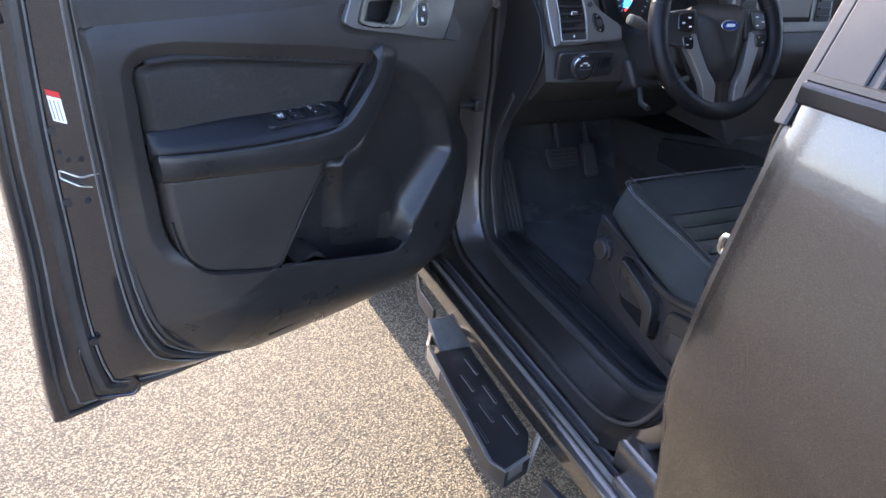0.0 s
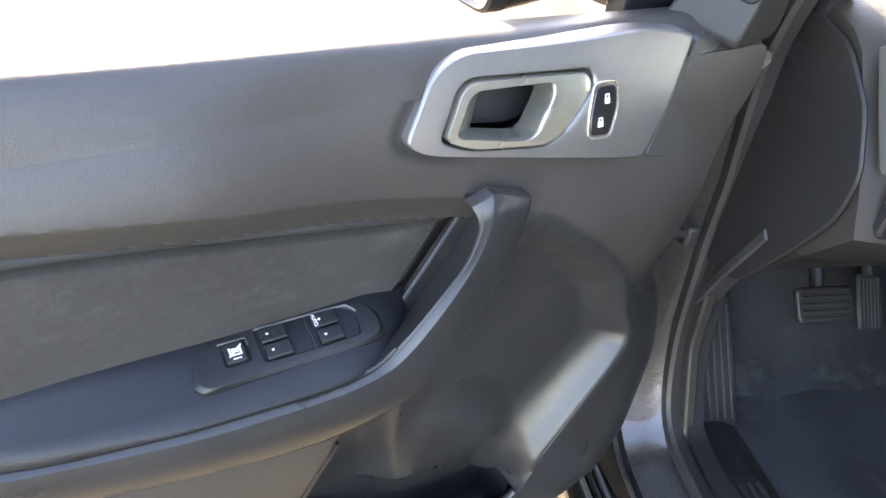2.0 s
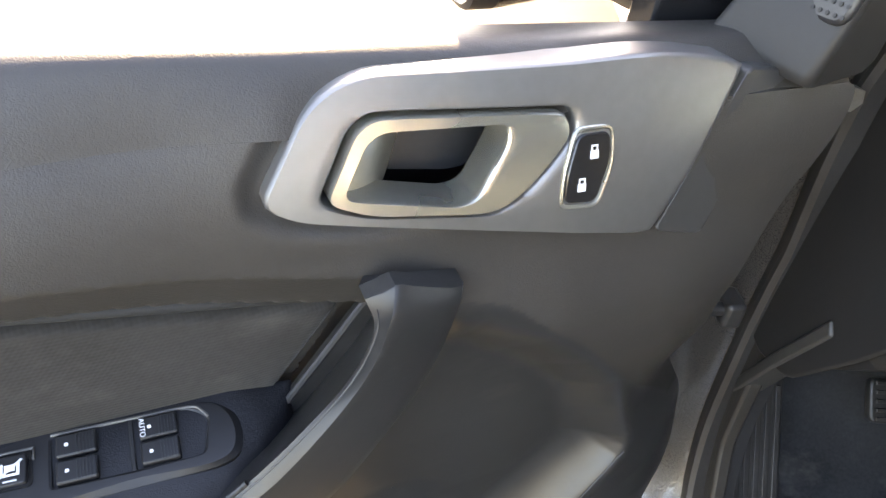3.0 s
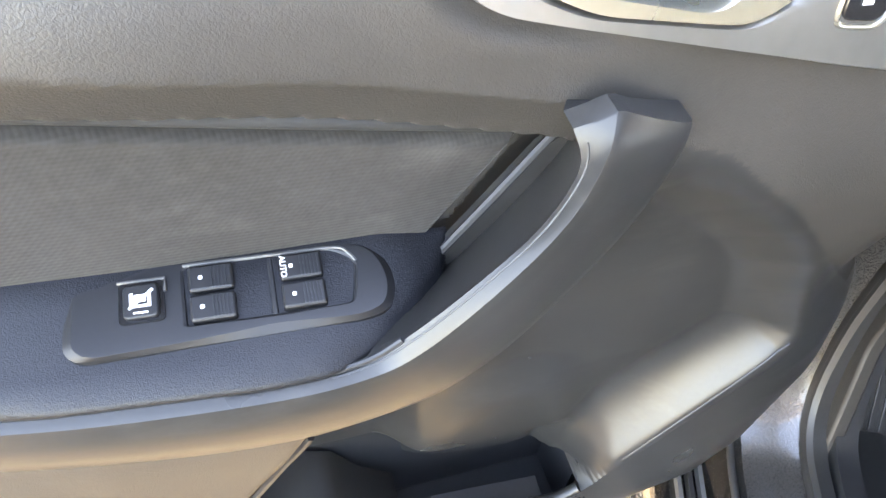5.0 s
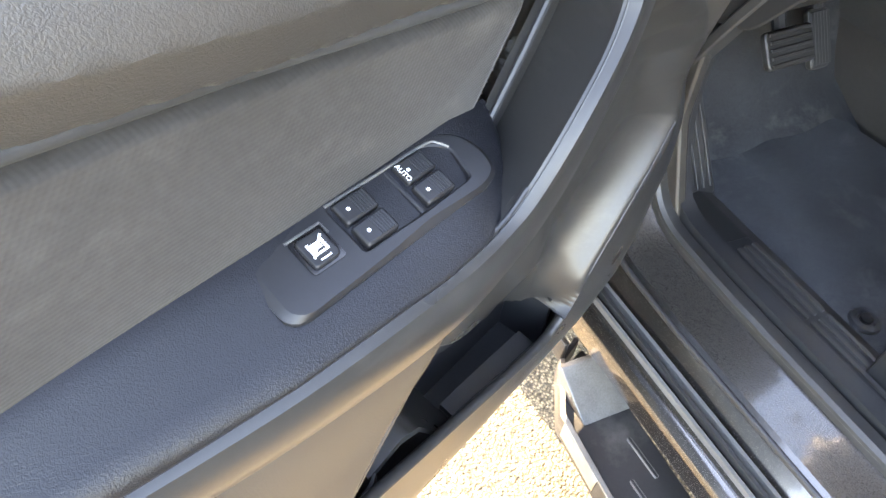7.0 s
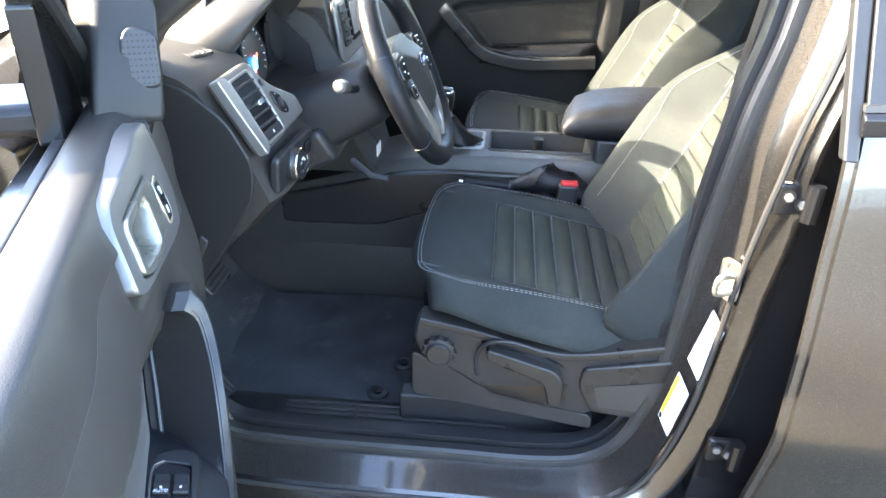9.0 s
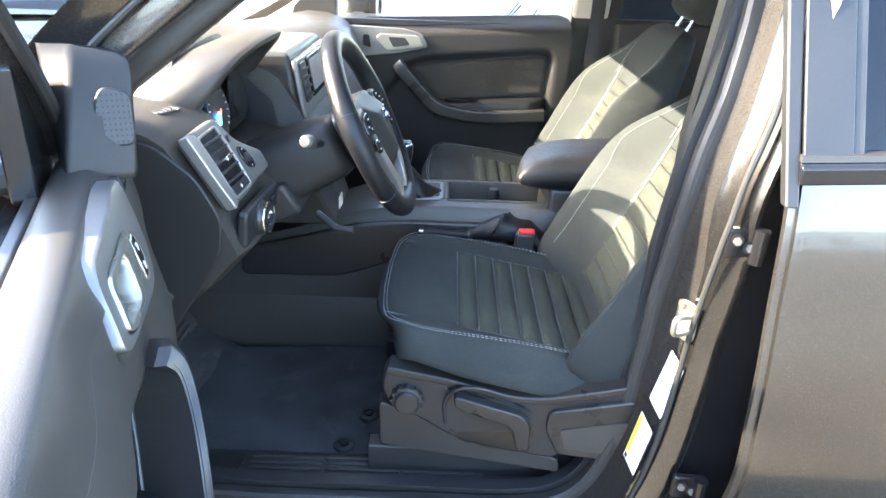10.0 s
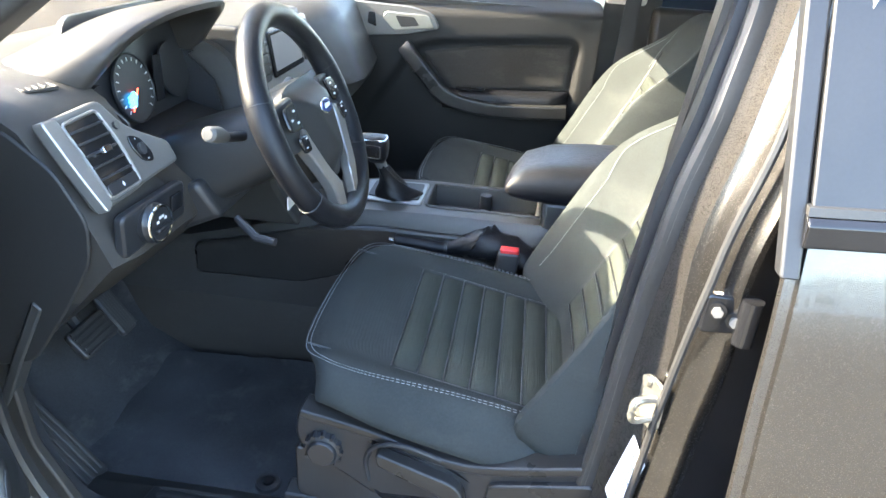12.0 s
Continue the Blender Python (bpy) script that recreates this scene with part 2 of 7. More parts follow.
def loft(rings, caps=True, closed=True, bm=None):
    """Skins rings of equally many points; closed: each ring is a loop."""
    bm = bm or bmesh.new()
    vs = [[bm.verts.new(p) for p in r] for r in rings]
    n = len(vs[0])
    for a, b in zip(vs, vs[1:]):
        for i in range(n if closed else n - 1):
            j = (i + 1) % n
            bm.faces.new((a[i], a[j], b[j], b[i]))
    if caps and closed:
        bm.faces.new(vs[0][::-1])
        bm.faces.new(vs[-1])
    bmesh.ops.recalc_face_normals(bm, faces=bm.faces)
    return bm


def rpoly(pts, r, seg=4):
    """A polygon with rounded corners; r: one radius, or one each."""
    out, n = [], len(pts)
    for i in range(n):
        p, a, b = Vector(pts[i]), Vector(pts[i - 1]), Vector(pts[(i + 1) % n])
        rr = r[i] if isinstance(r, (list, tuple)) else r
        da, db = (a - p), (b - p)
        k = min(rr, da.length * 0.48, db.length * 0.48)
        if k < 1e-5:
            out.append(tuple(p))
            continue
        s, e = p + da.normalized() * k, p + db.normalized() * k
        for q in range(seg + 1):
            t = q / seg
            out.append(tuple((1 - t) ** 2 * s + 2 * t * (1 - t) * p + t * t * e))
    return out


def plate(poly, place, depth, bm=None):
    """A flat plate: poly in two numbers, place(a, b, h) puts a point at height h, from 0 to depth."""
    bm = bm or bmesh.new()
    lo = [bm.verts.new(place(a, b, 0.0)) for a, b in poly]
    hi = [bm.verts.new(place(a, b, depth)) for a, b in poly]
    n = len(poly)
    for i in range(n):
        j = (i + 1) % n
        bm.faces.new((lo[i], lo[j], hi[j], hi[i]))
    bm.faces.new(lo[::-1])
    bm.faces.new(hi)
    bmesh.ops.recalc_face_normals(bm, faces=bm.faces)
    return bm


def smooth_path(pts, per=6, closed=False):
    """Catmull-Rom through the points."""
    p = [Vector(q) for q in pts]
    n = len(p)
    out = []
    for i in range(n if closed else n - 1):
        a = p[i - 1] if (i > 0 or closed) else p[i]
        b, c = p[i], p[(i + 1) % n]
        d = p[(i + 2) % n] if (i + 2 < n or closed) else c
        for k in range(per):
            t = k / per
            out.append(0.5 * ((2 * b) + (c - a) * t + (2 * a - 5 * b + 4 * c - d) * t * t + (3 * b - a - 3 * c + d) * t ** 3))
    if not closed:
        out.append(p[-1])
    return out


def sweep(path, profile, up=(0, 0, 1), closed=False, caps=True, scale=None, bm=None):
    """Moves a profile of (side, up) points along a path."""
    path = [Vector(q) for q in path]
    n, rings = len(path), []
    for i, p in enumerate(path):
        a = path[i - 1] if (i > 0 or closed) else path[i]
        b = path[(i + 1) % n] if (i < n - 1 or closed) else path[i]
        t = (b - a).normalized()
        s = t.cross(Vector(up)).normalized()
        u = s.cross(t)
        k = scale[i] if scale else 1.0
        rings.append([p + s * (x * k) + u * (y * k) for x, y in profile])
    if closed:
        rings.append(rings[0])
    bm = loft(rings, caps and not closed, True, bm)
    if closed:
        bmesh.ops.remove_doubles(bm, verts=bm.verts, dist=1e-6)
    return bm


def circle(r, n=12, ry=None):
    return [(r * math.cos(2 * math.pi * i / n), (ry or r) * math.sin(2 * math.pi * i / n)) for i in range(n)]


def tube(path, r, n=10, **k):
    return sweep(path, circle(r, n), **k)


def disc(center, axis, r, h, n=32, r2=None, bm=None):
    """A short cylinder or cone frustum from center along axis."""
    ax = Vector(axis).normalized()
    s = ax.orthogonal().normalized()
    u = ax.cross(s)
    c = Vector(center)
    rings = []
    for d, rr in ((0, r), (h, r2 if r2 is not None else r)):
        rings.append([c + ax * d + s * (rr * math.cos(2 * math.pi * i / n)) + u * (rr * math.sin(2 * math.pi * i / n)) for i in range(n)])
    return loft(rings, True, True, bm)


def revolve(center, axis, prof, n=40, bm=None):
    """Turns (radius, height) points about an axis."""
    ax = Vector(axis).normalized()
    s = ax.orthogonal().normalized()
    u = ax.cross(s)
    c = Vector(center)
    rings = [[c + ax * h + s * (r * math.cos(2 * math.pi * i / n)) + u * (r * math.sin(2 * math.pi * i / n)) for i in range(n)] for r, h in prof]
    return loft(rings, True, True, bm)


def sstep(a, b, x):
    t = min(1.0, max(0.0, (x - a) / (b - a)))
    return t * t * (3 - 2 * t)


def interp(x, pts):
    return float(np.interp(x, [p[0] for p in pts], [p[1] for p in pts]))


def row_span(poly, z):
    """Where a level line crosses a polygon: its least and greatest first number."""
    hits = []
    for (a, b), (c, d) in zip(poly, poly[1:] + poly[:1]):
        if (b - z) * (d - z) <= 0 and abs(b - d) > 1e-9:
            hits.append(a + (c - a) * (z - b) / (d - b))
    return (min(hits), max(hits)) if hits else None


def inside_by(poly, x, y):
    """The distance from a polygon's edge: inside it positive, outside negative."""
    best, inn = 9.0, False
    for (a, b), (c, d) in zip(poly, poly[1:] + poly[:1]):
        ex, ey = c - a, d - b
        t = max(0.0, min(1.0, ((x - a) * ex + (y - b) * ey) / (ex * ex + ey * ey + 1e-12)))
        best = min(best, math.hypot(x - a - t * ex, y - b - t * ey))
        if (b > y) != (d > y) and x < a + ex * (y - b) / (d - b):
            inn = not inn
    return best if inn else -best


def sheet(poly, nz, nu, height, place, skirt=0.02):
    """A panel over a polygon, row by row, with a relief height(a, b), and its rim turned back by skirt."""
    zs = [p[1] for p in poly]
    z0, z1 = min(zs) + 1e-4, max(zs) - 1e-4
    bm, rows = bmesh.new(), []
    for i in range(nz + 1):
        z = z0 + (z1 - z0) * i / nz
        a, b = row_span(poly, z)
        rows.append([(a + (b - a) * j / nu, z) for j in range(nu + 1)])
    vs = [[bm.verts.new(place(u, z, height(u, z))) for u, z in r] for r in rows]
    for r, s in zip(vs, vs[1:]):
        for j in range(nu):
            bm.faces.new((r[j], r[j + 1], s[j + 1], s[j]))
    if skirt:
        def ring(grid):
            return grid[0] + [r[-1] for r in grid[1:]] + grid[-1][-2::-1] + [r[0] for r in grid[-2:0:-1]]
        front = ring(vs)
        back = [bm.verts.new(place(u, z, height(u, z) - skirt)) for u, z in ring(rows)]
        n = len(front)
        for i in range(n):
            j = (i + 1) % n
            bm.faces.new((front[i], back[i], back[j], front[j]))
    bmesh.ops.recalc_face_normals(bm, faces=bm.faces)
    return bm


def write(name, text, size, m, material, parent, label=""):
    """A word in the built-in font, as a thin mesh."""
    cu = bpy.data.curves.new(name, "FONT")
    cu.body, cu.size, cu.align_x, cu.align_y, cu.extrude = text, size, "CENTER", "CENTER", 0.0002
    tmp = new(name + "_curve", cu)
    dg = bpy.context.evaluated_depsgraph_get()
    me = bpy.data.meshes.new_from_object(tmp.evaluated_get(dg))
    bpy.data.objects.remove(tmp)
    bm = bmesh.new()
    bm.from_mesh(me)
    bm.transform(m)
    return part(name, bm, material, parent, label, world=False)


# ---- ground and distance ----
def big_ground():
    bm = bmesh.new()
    rings = [0.0, 3, 8, 20, 60, 200, 900]
    n = 24
    c = bm.verts.new((0, 0, 0))
    last = None
    for r in rings[1:]:
        ring = [bm.verts.new((r * math.cos(2 * math.pi * i / n), r * math.sin(2 * math.pi * i / n), 0)) for i in range(n)]
        for i in range(n):
            j = (i + 1) % n
            if last:
                bm.faces.new((last[i], ring[i], ring[j], last[j]))
            else:
                bm.faces.new((c, ring[i], ring[j]))
        last = ring
    return tagged(part("ground", bm, GROUND), "pale exposed-chip asphalt of a sunlit car park", "ground", kind="structure")


big_ground()

XC = 1.51       # the truck's middle line
XS = 0.60       # its left skin


def mirror_x(x):
    return 2 * XC - x


# ---- the truck's body ----
body = thing("truck_body", "dark grey metallic pickup cab and body with open front doorway", "pickup truck", pose(XC, 0, 0))

# the doorway's rubber seal line in (y, z), anticlockwise from the sill's rear
DOORWAY = [(0.762, 0.62), (0.826, 0.555), (0.93, 0.535), (1.10, 0.535), (1.42, 0.535), (1.56, 0.56), (1.625, 0.68), (1.645, 0.85), (1.64, 1.02),
           (1.62, 1.18), (1.58, 1.31), (1.45, 1.44), (1.27, 1.57), (1.09, 1.685), (0.93, 1.72), (0.75, 1.715), (0.640, 1.65), (0.630, 1.50), (0.653, 1.35), (0.683, 1.20), (0.705, 0.90), (0.722, 0.75)]


def seal_x(z):
    return interp(z, [(0.5, 0.79), (0.8, 0.80), (1.0, 0.80), (1.2, 0.777), (1.35, 0.785), (1.5, 0.812), (1.72, 0.90)])


def doorway_loops():
    line = [Vector((0, y, z)) for y, z in DOORWAY]
    line = smooth_path(line, 6, closed=True)
    n = len(line)
    outs = []
    for i in range(n):
        t = line[(i + 1) % n] - line[i - 1]
        outs.append(Vector((0, t.z, -t.y)).normalized())
    return line, outs


LINE, OUTS = doorway_loops()


def doorway_ring(off, dx):
    ring = []
    for p, o in zip(LINE, OUTS):
        q = p + o * off
        sunk = sstep(0.6, 0.95, -o.y) * sstep(0.050, 0.058, off) * 0.055
        ring.append(Vector((seal_x(p.z) + dx + sunk, q.y, q.z)))
    return ring


def closed_skin(rings, material, name, label):
    bm = loft([list(r) for r in zip(*[r + [r[0]] for r in rings])], caps=False, closed=False)
    bmesh.ops.remove_doubles(bm, verts=bm.verts, dist=1e-6)
    return part(name, bm, material, body, label, sharp=50)


# painted doorway frame: from inside the seal out to the skin
POST_FORM = [(-0.004, 0.05), (0.002, 0.0), (0.006, -0.014), (0.010, -0.034), (0.014, -0.040), (0.030, -0.076), (0.036, -0.086), (0.048, -0.096), (0.068, -0.104), (0.082, -0.102), (0.090, -0.092), (0.094, -0.05)]
POST_HIGH = [(-0.004, 0.05), (0.002, 0.0), (0.006, -0.014), (0.010, -0.030), (0.013, -0.040), (0.017, -0.052), (0.027, -0.056), (0.036, -0.075), (0.048, -0.098), (0.058, -0.108), (0.066, -0.104), (0.070, -0.06)]
SILL_FORM = [(-0.004, 0.05), (0.002, 0.0), (0.008, -0.014), (0.012, -0.030), (0.016, -0.045), (0.024, -0.085), (0.030, -0.094), (0.034, -0.10), (0.052, -0.112), (0.062, -0.120), (0.070, -0.130), (0.074, -0.135)]


def frame_ring(k):
    """One line of the doorway's painted frame: flat on the sill, a rounded double fold on the post."""
    ring = []
    for p, o in zip(LINE, OUTS):
        f = sstep(0.55, 0.92, -o.y)
        high = sstep(1.06, 1.22, p.z)
        post = [a + (b - a) * high for a, b in zip(POST_FORM[k], POST_HIGH[k])]
        off, dx = [a + (b - a) * f for a, b in zip(SILL_FORM[k], post)]
        q = p + o * off
        ring.append(Vector((seal_x(p.z) + dx, q.y, q.z)))
    return ring


closed_skin([frame_ring(k) for k in range(6)], PAINT_IN, "doorway_frame", "grey painted doorway flange")
closed_skin([frame_ring(k) for k in range(5, 12)], PAINT, "doorway_fold", "glossy outer fold of the doorway")
# rubber seal and inner trim lip
ring = doorway_ring(0.0, 0.0)
seal_prof = [(-0.015, -0.010), (-0.010, -0.016), (0.004, -0.017), (0.014, -0.012), (0.018, -0.002), (0.013, 0.010), (0.0, 0.015), (-0.012, 0.010)]
part("door_seal", sweep(ring, seal_prof, up=(1, 0, 0), closed=True), RUBBER, body, "black rubber doorway seal")
# a pale bead added as the sunlit edge of the black seal
part("seal_bead", sweep(doorway_ring(-0.004, -0.013), circle(0.0035, 8), up=(1, 0, 0), closed=True), SEAL_GREY, body, "pale bead for the doorway seal's sunlit edge")
ring = doorway_ring(-0.012, 0.03)
part("seal_lip", sweep(ring, [(-0.010, -0.014), (0.010, -0.014), (0.010, 0.014), (-0.010, 0.014)], up=(1, 0, 0), closed=True), BLACK, body)
ring = doorway_ring(0.029, -0.098)
part("outer_seal", sweep(ring, circle(0.005, 8), up=(1, 0, 0), closed=True), RUBBER, body, "thin outer rubber seal")


def along_y(prof, y0, y1, bm=None, step=None):
    """Pushes an (x, z) outline along y."""
    ys = [y0, y1] if not step else list(np.linspace(y0, y1, step))
    return loft([[Vector((x, y, z)) for x, z in prof] for y in ys], True, True, bm)


# rocker below the doorway, with its raised seam strips
part("rocker", along_y([(0.615, 0.475), (0.60, 0.46), (0.605, 0.41), (0.64, 0.37), (0.80, 0.37), (0.80, 0.46), (0.70, 0.47)], -0.5, 1.72), PAINT, body, "dark grey rocker panel", bevel=0.006)
for x, z in ((0.632, 0.478), (0.646, 0.482), (0.662, 0.480)):
    # the two grey strips carry the sill's pale reflections as colour
    part("seam_strip", along_y([(x - 0.004, z - 0.006), (x + 0.004, z - 0.006), (x + 0.003, z + 0.006), (x - 0.003, z + 0.006)], 0.55, 1.68), RUBBER if z > 0.481 else SEAL_GREY, body)

# front wing, bonnet, and wheel house on the left; mirrored plainly on the right
def side_poly(pts, x, depth):
    return plate(pts, lambda a, b, h: Vector((x + h, a, b)), depth)


WING = rpoly([(1.72, 0.40), (1.72, 1.20), (2.0, 1.24), (2.6, 1.17), (3.25, 1.08), (3.35, 0.9), (3.35, 0.45), (2.92, 0.45), (2.86, 0.70), (2.70, 0.88), (2.48, 0.93), (2.26, 0.88), (2.10, 0.70), (2.04, 0.40)], 0.04)
part("front_wing", side_poly(WING, 0.575, 0.05), PAINT, body, bevel=0.008)
part("front_wing", side_poly(WING, mirror_x(0.625), 0.05), PAINT, body, bevel=0.008)
bm = loft([[Vector((XC + s * (0.88 - 0.02 * k), y, z + 0.035 * (1 - abs(s)))) for s in np.linspace(-1, 1, 13)] for k, (y, z) in enumerate([(1.98, 1.245), (2.3, 1.22), (2.7, 1.17), (3.1, 1.12), (3.3, 1.06), (3.36, 0.95)])], caps=False, closed=False)
part("bonnet", bm, PAINT, body)
part("front_fascia", box(0.64, mirror_x(0.64), 3.28, 3.36, 0.40, 0.98), BLACK, body, bevel=0.03)
part("engine_bulkhead", box(0.66, mirror_x(0.66), 1.99, 2.05, 0.42, 1.20), BLACK, body)
part("hinge_post", side_poly(rpoly([(1.665, 0.40), (1.675, 1.20), (1.80, 1.26), (1.80, 0.40)], 0.01), 0.605, 0.10), PAINT_IN, body, "grey painted hinge post", bevel=0.01)

# hinges and check strap on the post
for z in (0.72, 1.14):
    part("door_hinge", plate(rpoly([(-0.03, -0.035), (0.03, -0.035), (0.03, 0.035), (-0.03, 0.035)], 0.012), lambda a, b, h, z=z: Vector((0.672 + a, 1.655 - h, z + b)), 0.022), PAINT_IN, body, bevel=0.004)
part("hinge_bolt", disc((0.745, 1.60, 1.195), (0.2, -1, 0), 0.012, 0.012, 6), STEEL, body, "bare steel hinge bolt")
part("hinge_bolt", disc((0.68, 1.63, 1.14), (0.2, -1, 0), 0.010, 0.010, 6), STEEL, body)
part("check_strap", box(0.675, 0.735, 1.590, 1.606, 0.930, 0.945), BLACK, body, "black door check strap", bevel=0.005)
part("check_bracket", box(0.718, 0.742, 1.585, 1.625, 0.918, 0.952), RUBBER, body, bevel=0.006)
part("sill_end", box(0.625, 0.70, 0.45, 0.72, 0.40, 0.50), PAINT_IN, body, "painted sill below the post", bevel=0.01)
part("sill_post", box(0.655, 0.80, 0.30, 0.76, 0.38, 0.55), PAINT_IN, body, bevel=0.012)

# roof, cab back and right-hand wall
bm = loft([[Vector((XC + s * (0.70 - 0.03 * abs(k - 3) / 3), y, z + 0.04 * (1 - s * s))) for s in np.linspace(-1, 1, 13)] for k, (y, z) in enumerate([(1.25, 1.645), (1.0, 1.725), (0.6, 1.76), (0.1, 1.765), (-0.4, 1.755), (-0.62, 1.72)])], caps=False, closed=False)
part("roof_skin", bm, PAINT, body)
bm = loft([[Vector((XC + s * 0.68, y, z + 0.03 * (1 - s * s))) for s in np.linspace(-1, 1, 9)] for y, z in ((1.23, 1.615), (1.17, 1.625), (0.9, 1.69), (0.2, 1.71), (-0.6, 1.67))], caps=False, closed=False)
part("headliner", bm, STONE_GREY, body, "pale cloth roof lining")
for sx in (1, -1):
    part("roof_rail", tube(smooth_path([(XC + sx * 0.66, 1.13, 1.675), (XC + sx * 0.67, 0.8, 1.725), (XC + sx * 0.675, 0.2, 1.74), (XC + sx * 0.67, -0.6, 1.70)], 5), 0.045, 10), PAINT, body)
    # windscreen pillar
    path = smooth_path([(XC + sx * 0.79, 1.86, 1.21), (XC + sx * 0.775, 1.62, 1.335), (XC + sx * 0.72, 1.36, 1.53), (XC + sx * 0.66, 1.10, 1.69)], 6)
    part("windscreen_pillar", sweep(path, rpoly([(-0.045, -0.03), (0.045, -0.03), (0.045, 0.03), (-0.045, 0.03)], 0.015), up=(0, 0.5, 0.8)), PAINT_IN, body, "grey painted windscreen pillar")
    path = [p + Vector((-sx * 0.03, -0.02, -0.02)) for p in path]
    part("pillar_trim", sweep(path, rpoly([(-0.035, -0.03), (0.035, -0.03), (0.035, 0.02), (-0.035, 0.02)], 0.015), up=(0, 0.5, 0.8)), TRIM if sx < 0 else STONE_GREY, body, "pillar trim")
bm = loft([[Vector((XC + s * w, y + 0.05 * (1 - s * s), z)) for s in np.linspace(-1, 1, 11)] for w, y, z in ((0.76, 1.88, 1.235), (0.72, 1.62, 1.42), (0.68, 1.40, 1.555), (0.65, 1.24, 1.645))], caps=False, closed=False)
part("windscreen", bm, CLEAR, body, "clear windscreen", shadow=False)

part("header_trim", loft([[Vector((XC + s * 0.66, y + 0.04 * (1 - s * s), z + 0.02 * (1 - s * s))) for y, z in ((1.26, 1.635), (1.25, 1.600), (1.20, 1.592), (1.15, 1.62))] for s in np.linspace(-1, 1, 13)]), STONE_GREY, body, "pale windscreen header trim")

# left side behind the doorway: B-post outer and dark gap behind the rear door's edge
# the grey post is gloss black here: the gap's shade is its colour
part("post_recess", side_poly([(0.50, 0.46), (0.66, 0.46), (0.645, 0.80), (0.625, 1.27), (0.50, 1.27), (0.50, 0.9)], 0.712, 0.03), GLOSS, body, "post behind the door gap, gloss black for its shade")
part("post_trim", side_poly([(0.50, 0.56), (0.70, 0.56), (0.685, 1.28), (0.64, 1.69), (0.48, 1.69)], 0.835, 0.03), TRIM, body, "charcoal inner post trim")

# cab rear wall and right wall with its windows
part("cab_back_wall", box(0.68, mirror_x(0.68), -0.70, -0.62, 0.50, 1.22), TRIM, body)
part("back_window_frame", box(0.75, mirror_x(0.75), -0.68, -0.62, 1.22, 1.28), BLACK, body)
part("back_window", box(0.78, mirror_x(0.78), -0.655, -0.648, 1.28, 1.70), TINT, body, "tinted back window", shadow=False)
RX = mirror_x(XS)
right = thing("right_cab_side", "dark grey right-hand cab wall with door pillar and sill", "cab wall", pose(RX, 0, 0), kind="structure")
part("sill", box(RX - 0.20, RX, -0.6, 1.75, 0.40, 0.56), PAINT, right)
part("pillar", side_poly(rpoly([(0.50, 0.5), (0.66, 0.5), (0.655, 1.30), (0.62, 1.72), (0.48, 1.72)], 0.01), RX - 0.18, 0.14), TRIM, right, "charcoal pillar trim")
part("upper_pillar_trim", side_poly(rpoly([(0.535, 1.31), (0.655, 1.31), (0.625, 1.72), (0.50, 1.72)], 0.012), RX - 0.205, 0.03), STONE_GREY, right, "pale upper pillar trim", bevel=0.008)
part("rear_pillar", box(RX - 0.16, RX, -0.70, -0.30, 0.5, 1.72), TRIM, right)
part("hinge_pillar", box(RX - 0.14, RX - 0.02, 1.66, 1.80, 0.45, 1.26), PAINT_IN, right)
part("bed_side", box(0.60, 0.66, -2.3, -0.74, 0.5, 1.22), PAINT, body, bevel=0.02)
part("bed_side", box(mirror_x(0.66), RX, -2.3, -0.74, 0.5, 1.22), PAINT, body, bevel=0.02)
part("tailgate", box(0.62, mirror_x(0.62), -2.36, -2.30, 0.52, 1.20), PAINT, body, bevel=0.02)
part("bed_floor", box(0.66, mirror_x(0.66), -2.3, -0.74, 0.62, 0.68), BLACK, body)
part("chassis", box(0.95, mirror_x(0.95), -2.2, 3.1, 0.34, 0.46), BLACK, body)


def wheel(x, y):
    w = thing("road_wheel", "black tyre on a dark alloy rim under the truck", "wheel", pose(x, y, 0.385), group="road wheels")
    sx = 1 if x < XC else -1
    part("tyre", revolve((x, y, 0.385), (sx, 0, 0), [(0.24, 0.0), (0.33, 0.0), (0.375, 0.02), (0.385, 0.06), (0.385, 0.19), (0.375, 0.23), (0.33, 0.25), (0.24, 0.25)]), TYRE, w)
    part("rim", revolve((x, y, 0.385), (sx, 0, 0), [(0.03, 0.02), (0.06, 0.015), (0.20, 0.04), (0.235, 0.01), (0.245, 0.01), (0.245, 0.24), (0.0, 0.24)]), SATIN, w)


for wx in (0.605, mirror_x(0.605)):
    for wy in (2.48, -1.35):
        wheel(wx, wy)


# ---- the rear door, shut ----
rear_door = thing("rear_door", "shut dark grey metallic rear door with tinted window", "car door", pose(XS, 0.6, 0.47))
RD_EDGE = [(0.605, 0.47), (0.606, 0.90), (0.604, 1.10), (0.600, 1.285)]


def skin_x(z):
    """The door skin's bulge: fullest at the shoulder line, tucked in below the belt and at the foot."""
    pts = [(0.40, 0.630), (0.55, 0.615), (0.68, 0.592), (0.80, 0.562), (0.865, 0.556), (0.875, 0.560), (1.0, 0.572), (1.10, 0.590), (1.20, 0.606), (1.30, 0.632)]
    return (interp(z - 0.02, pts) + interp(z, pts) + interp(z + 0.02, pts)) / 3


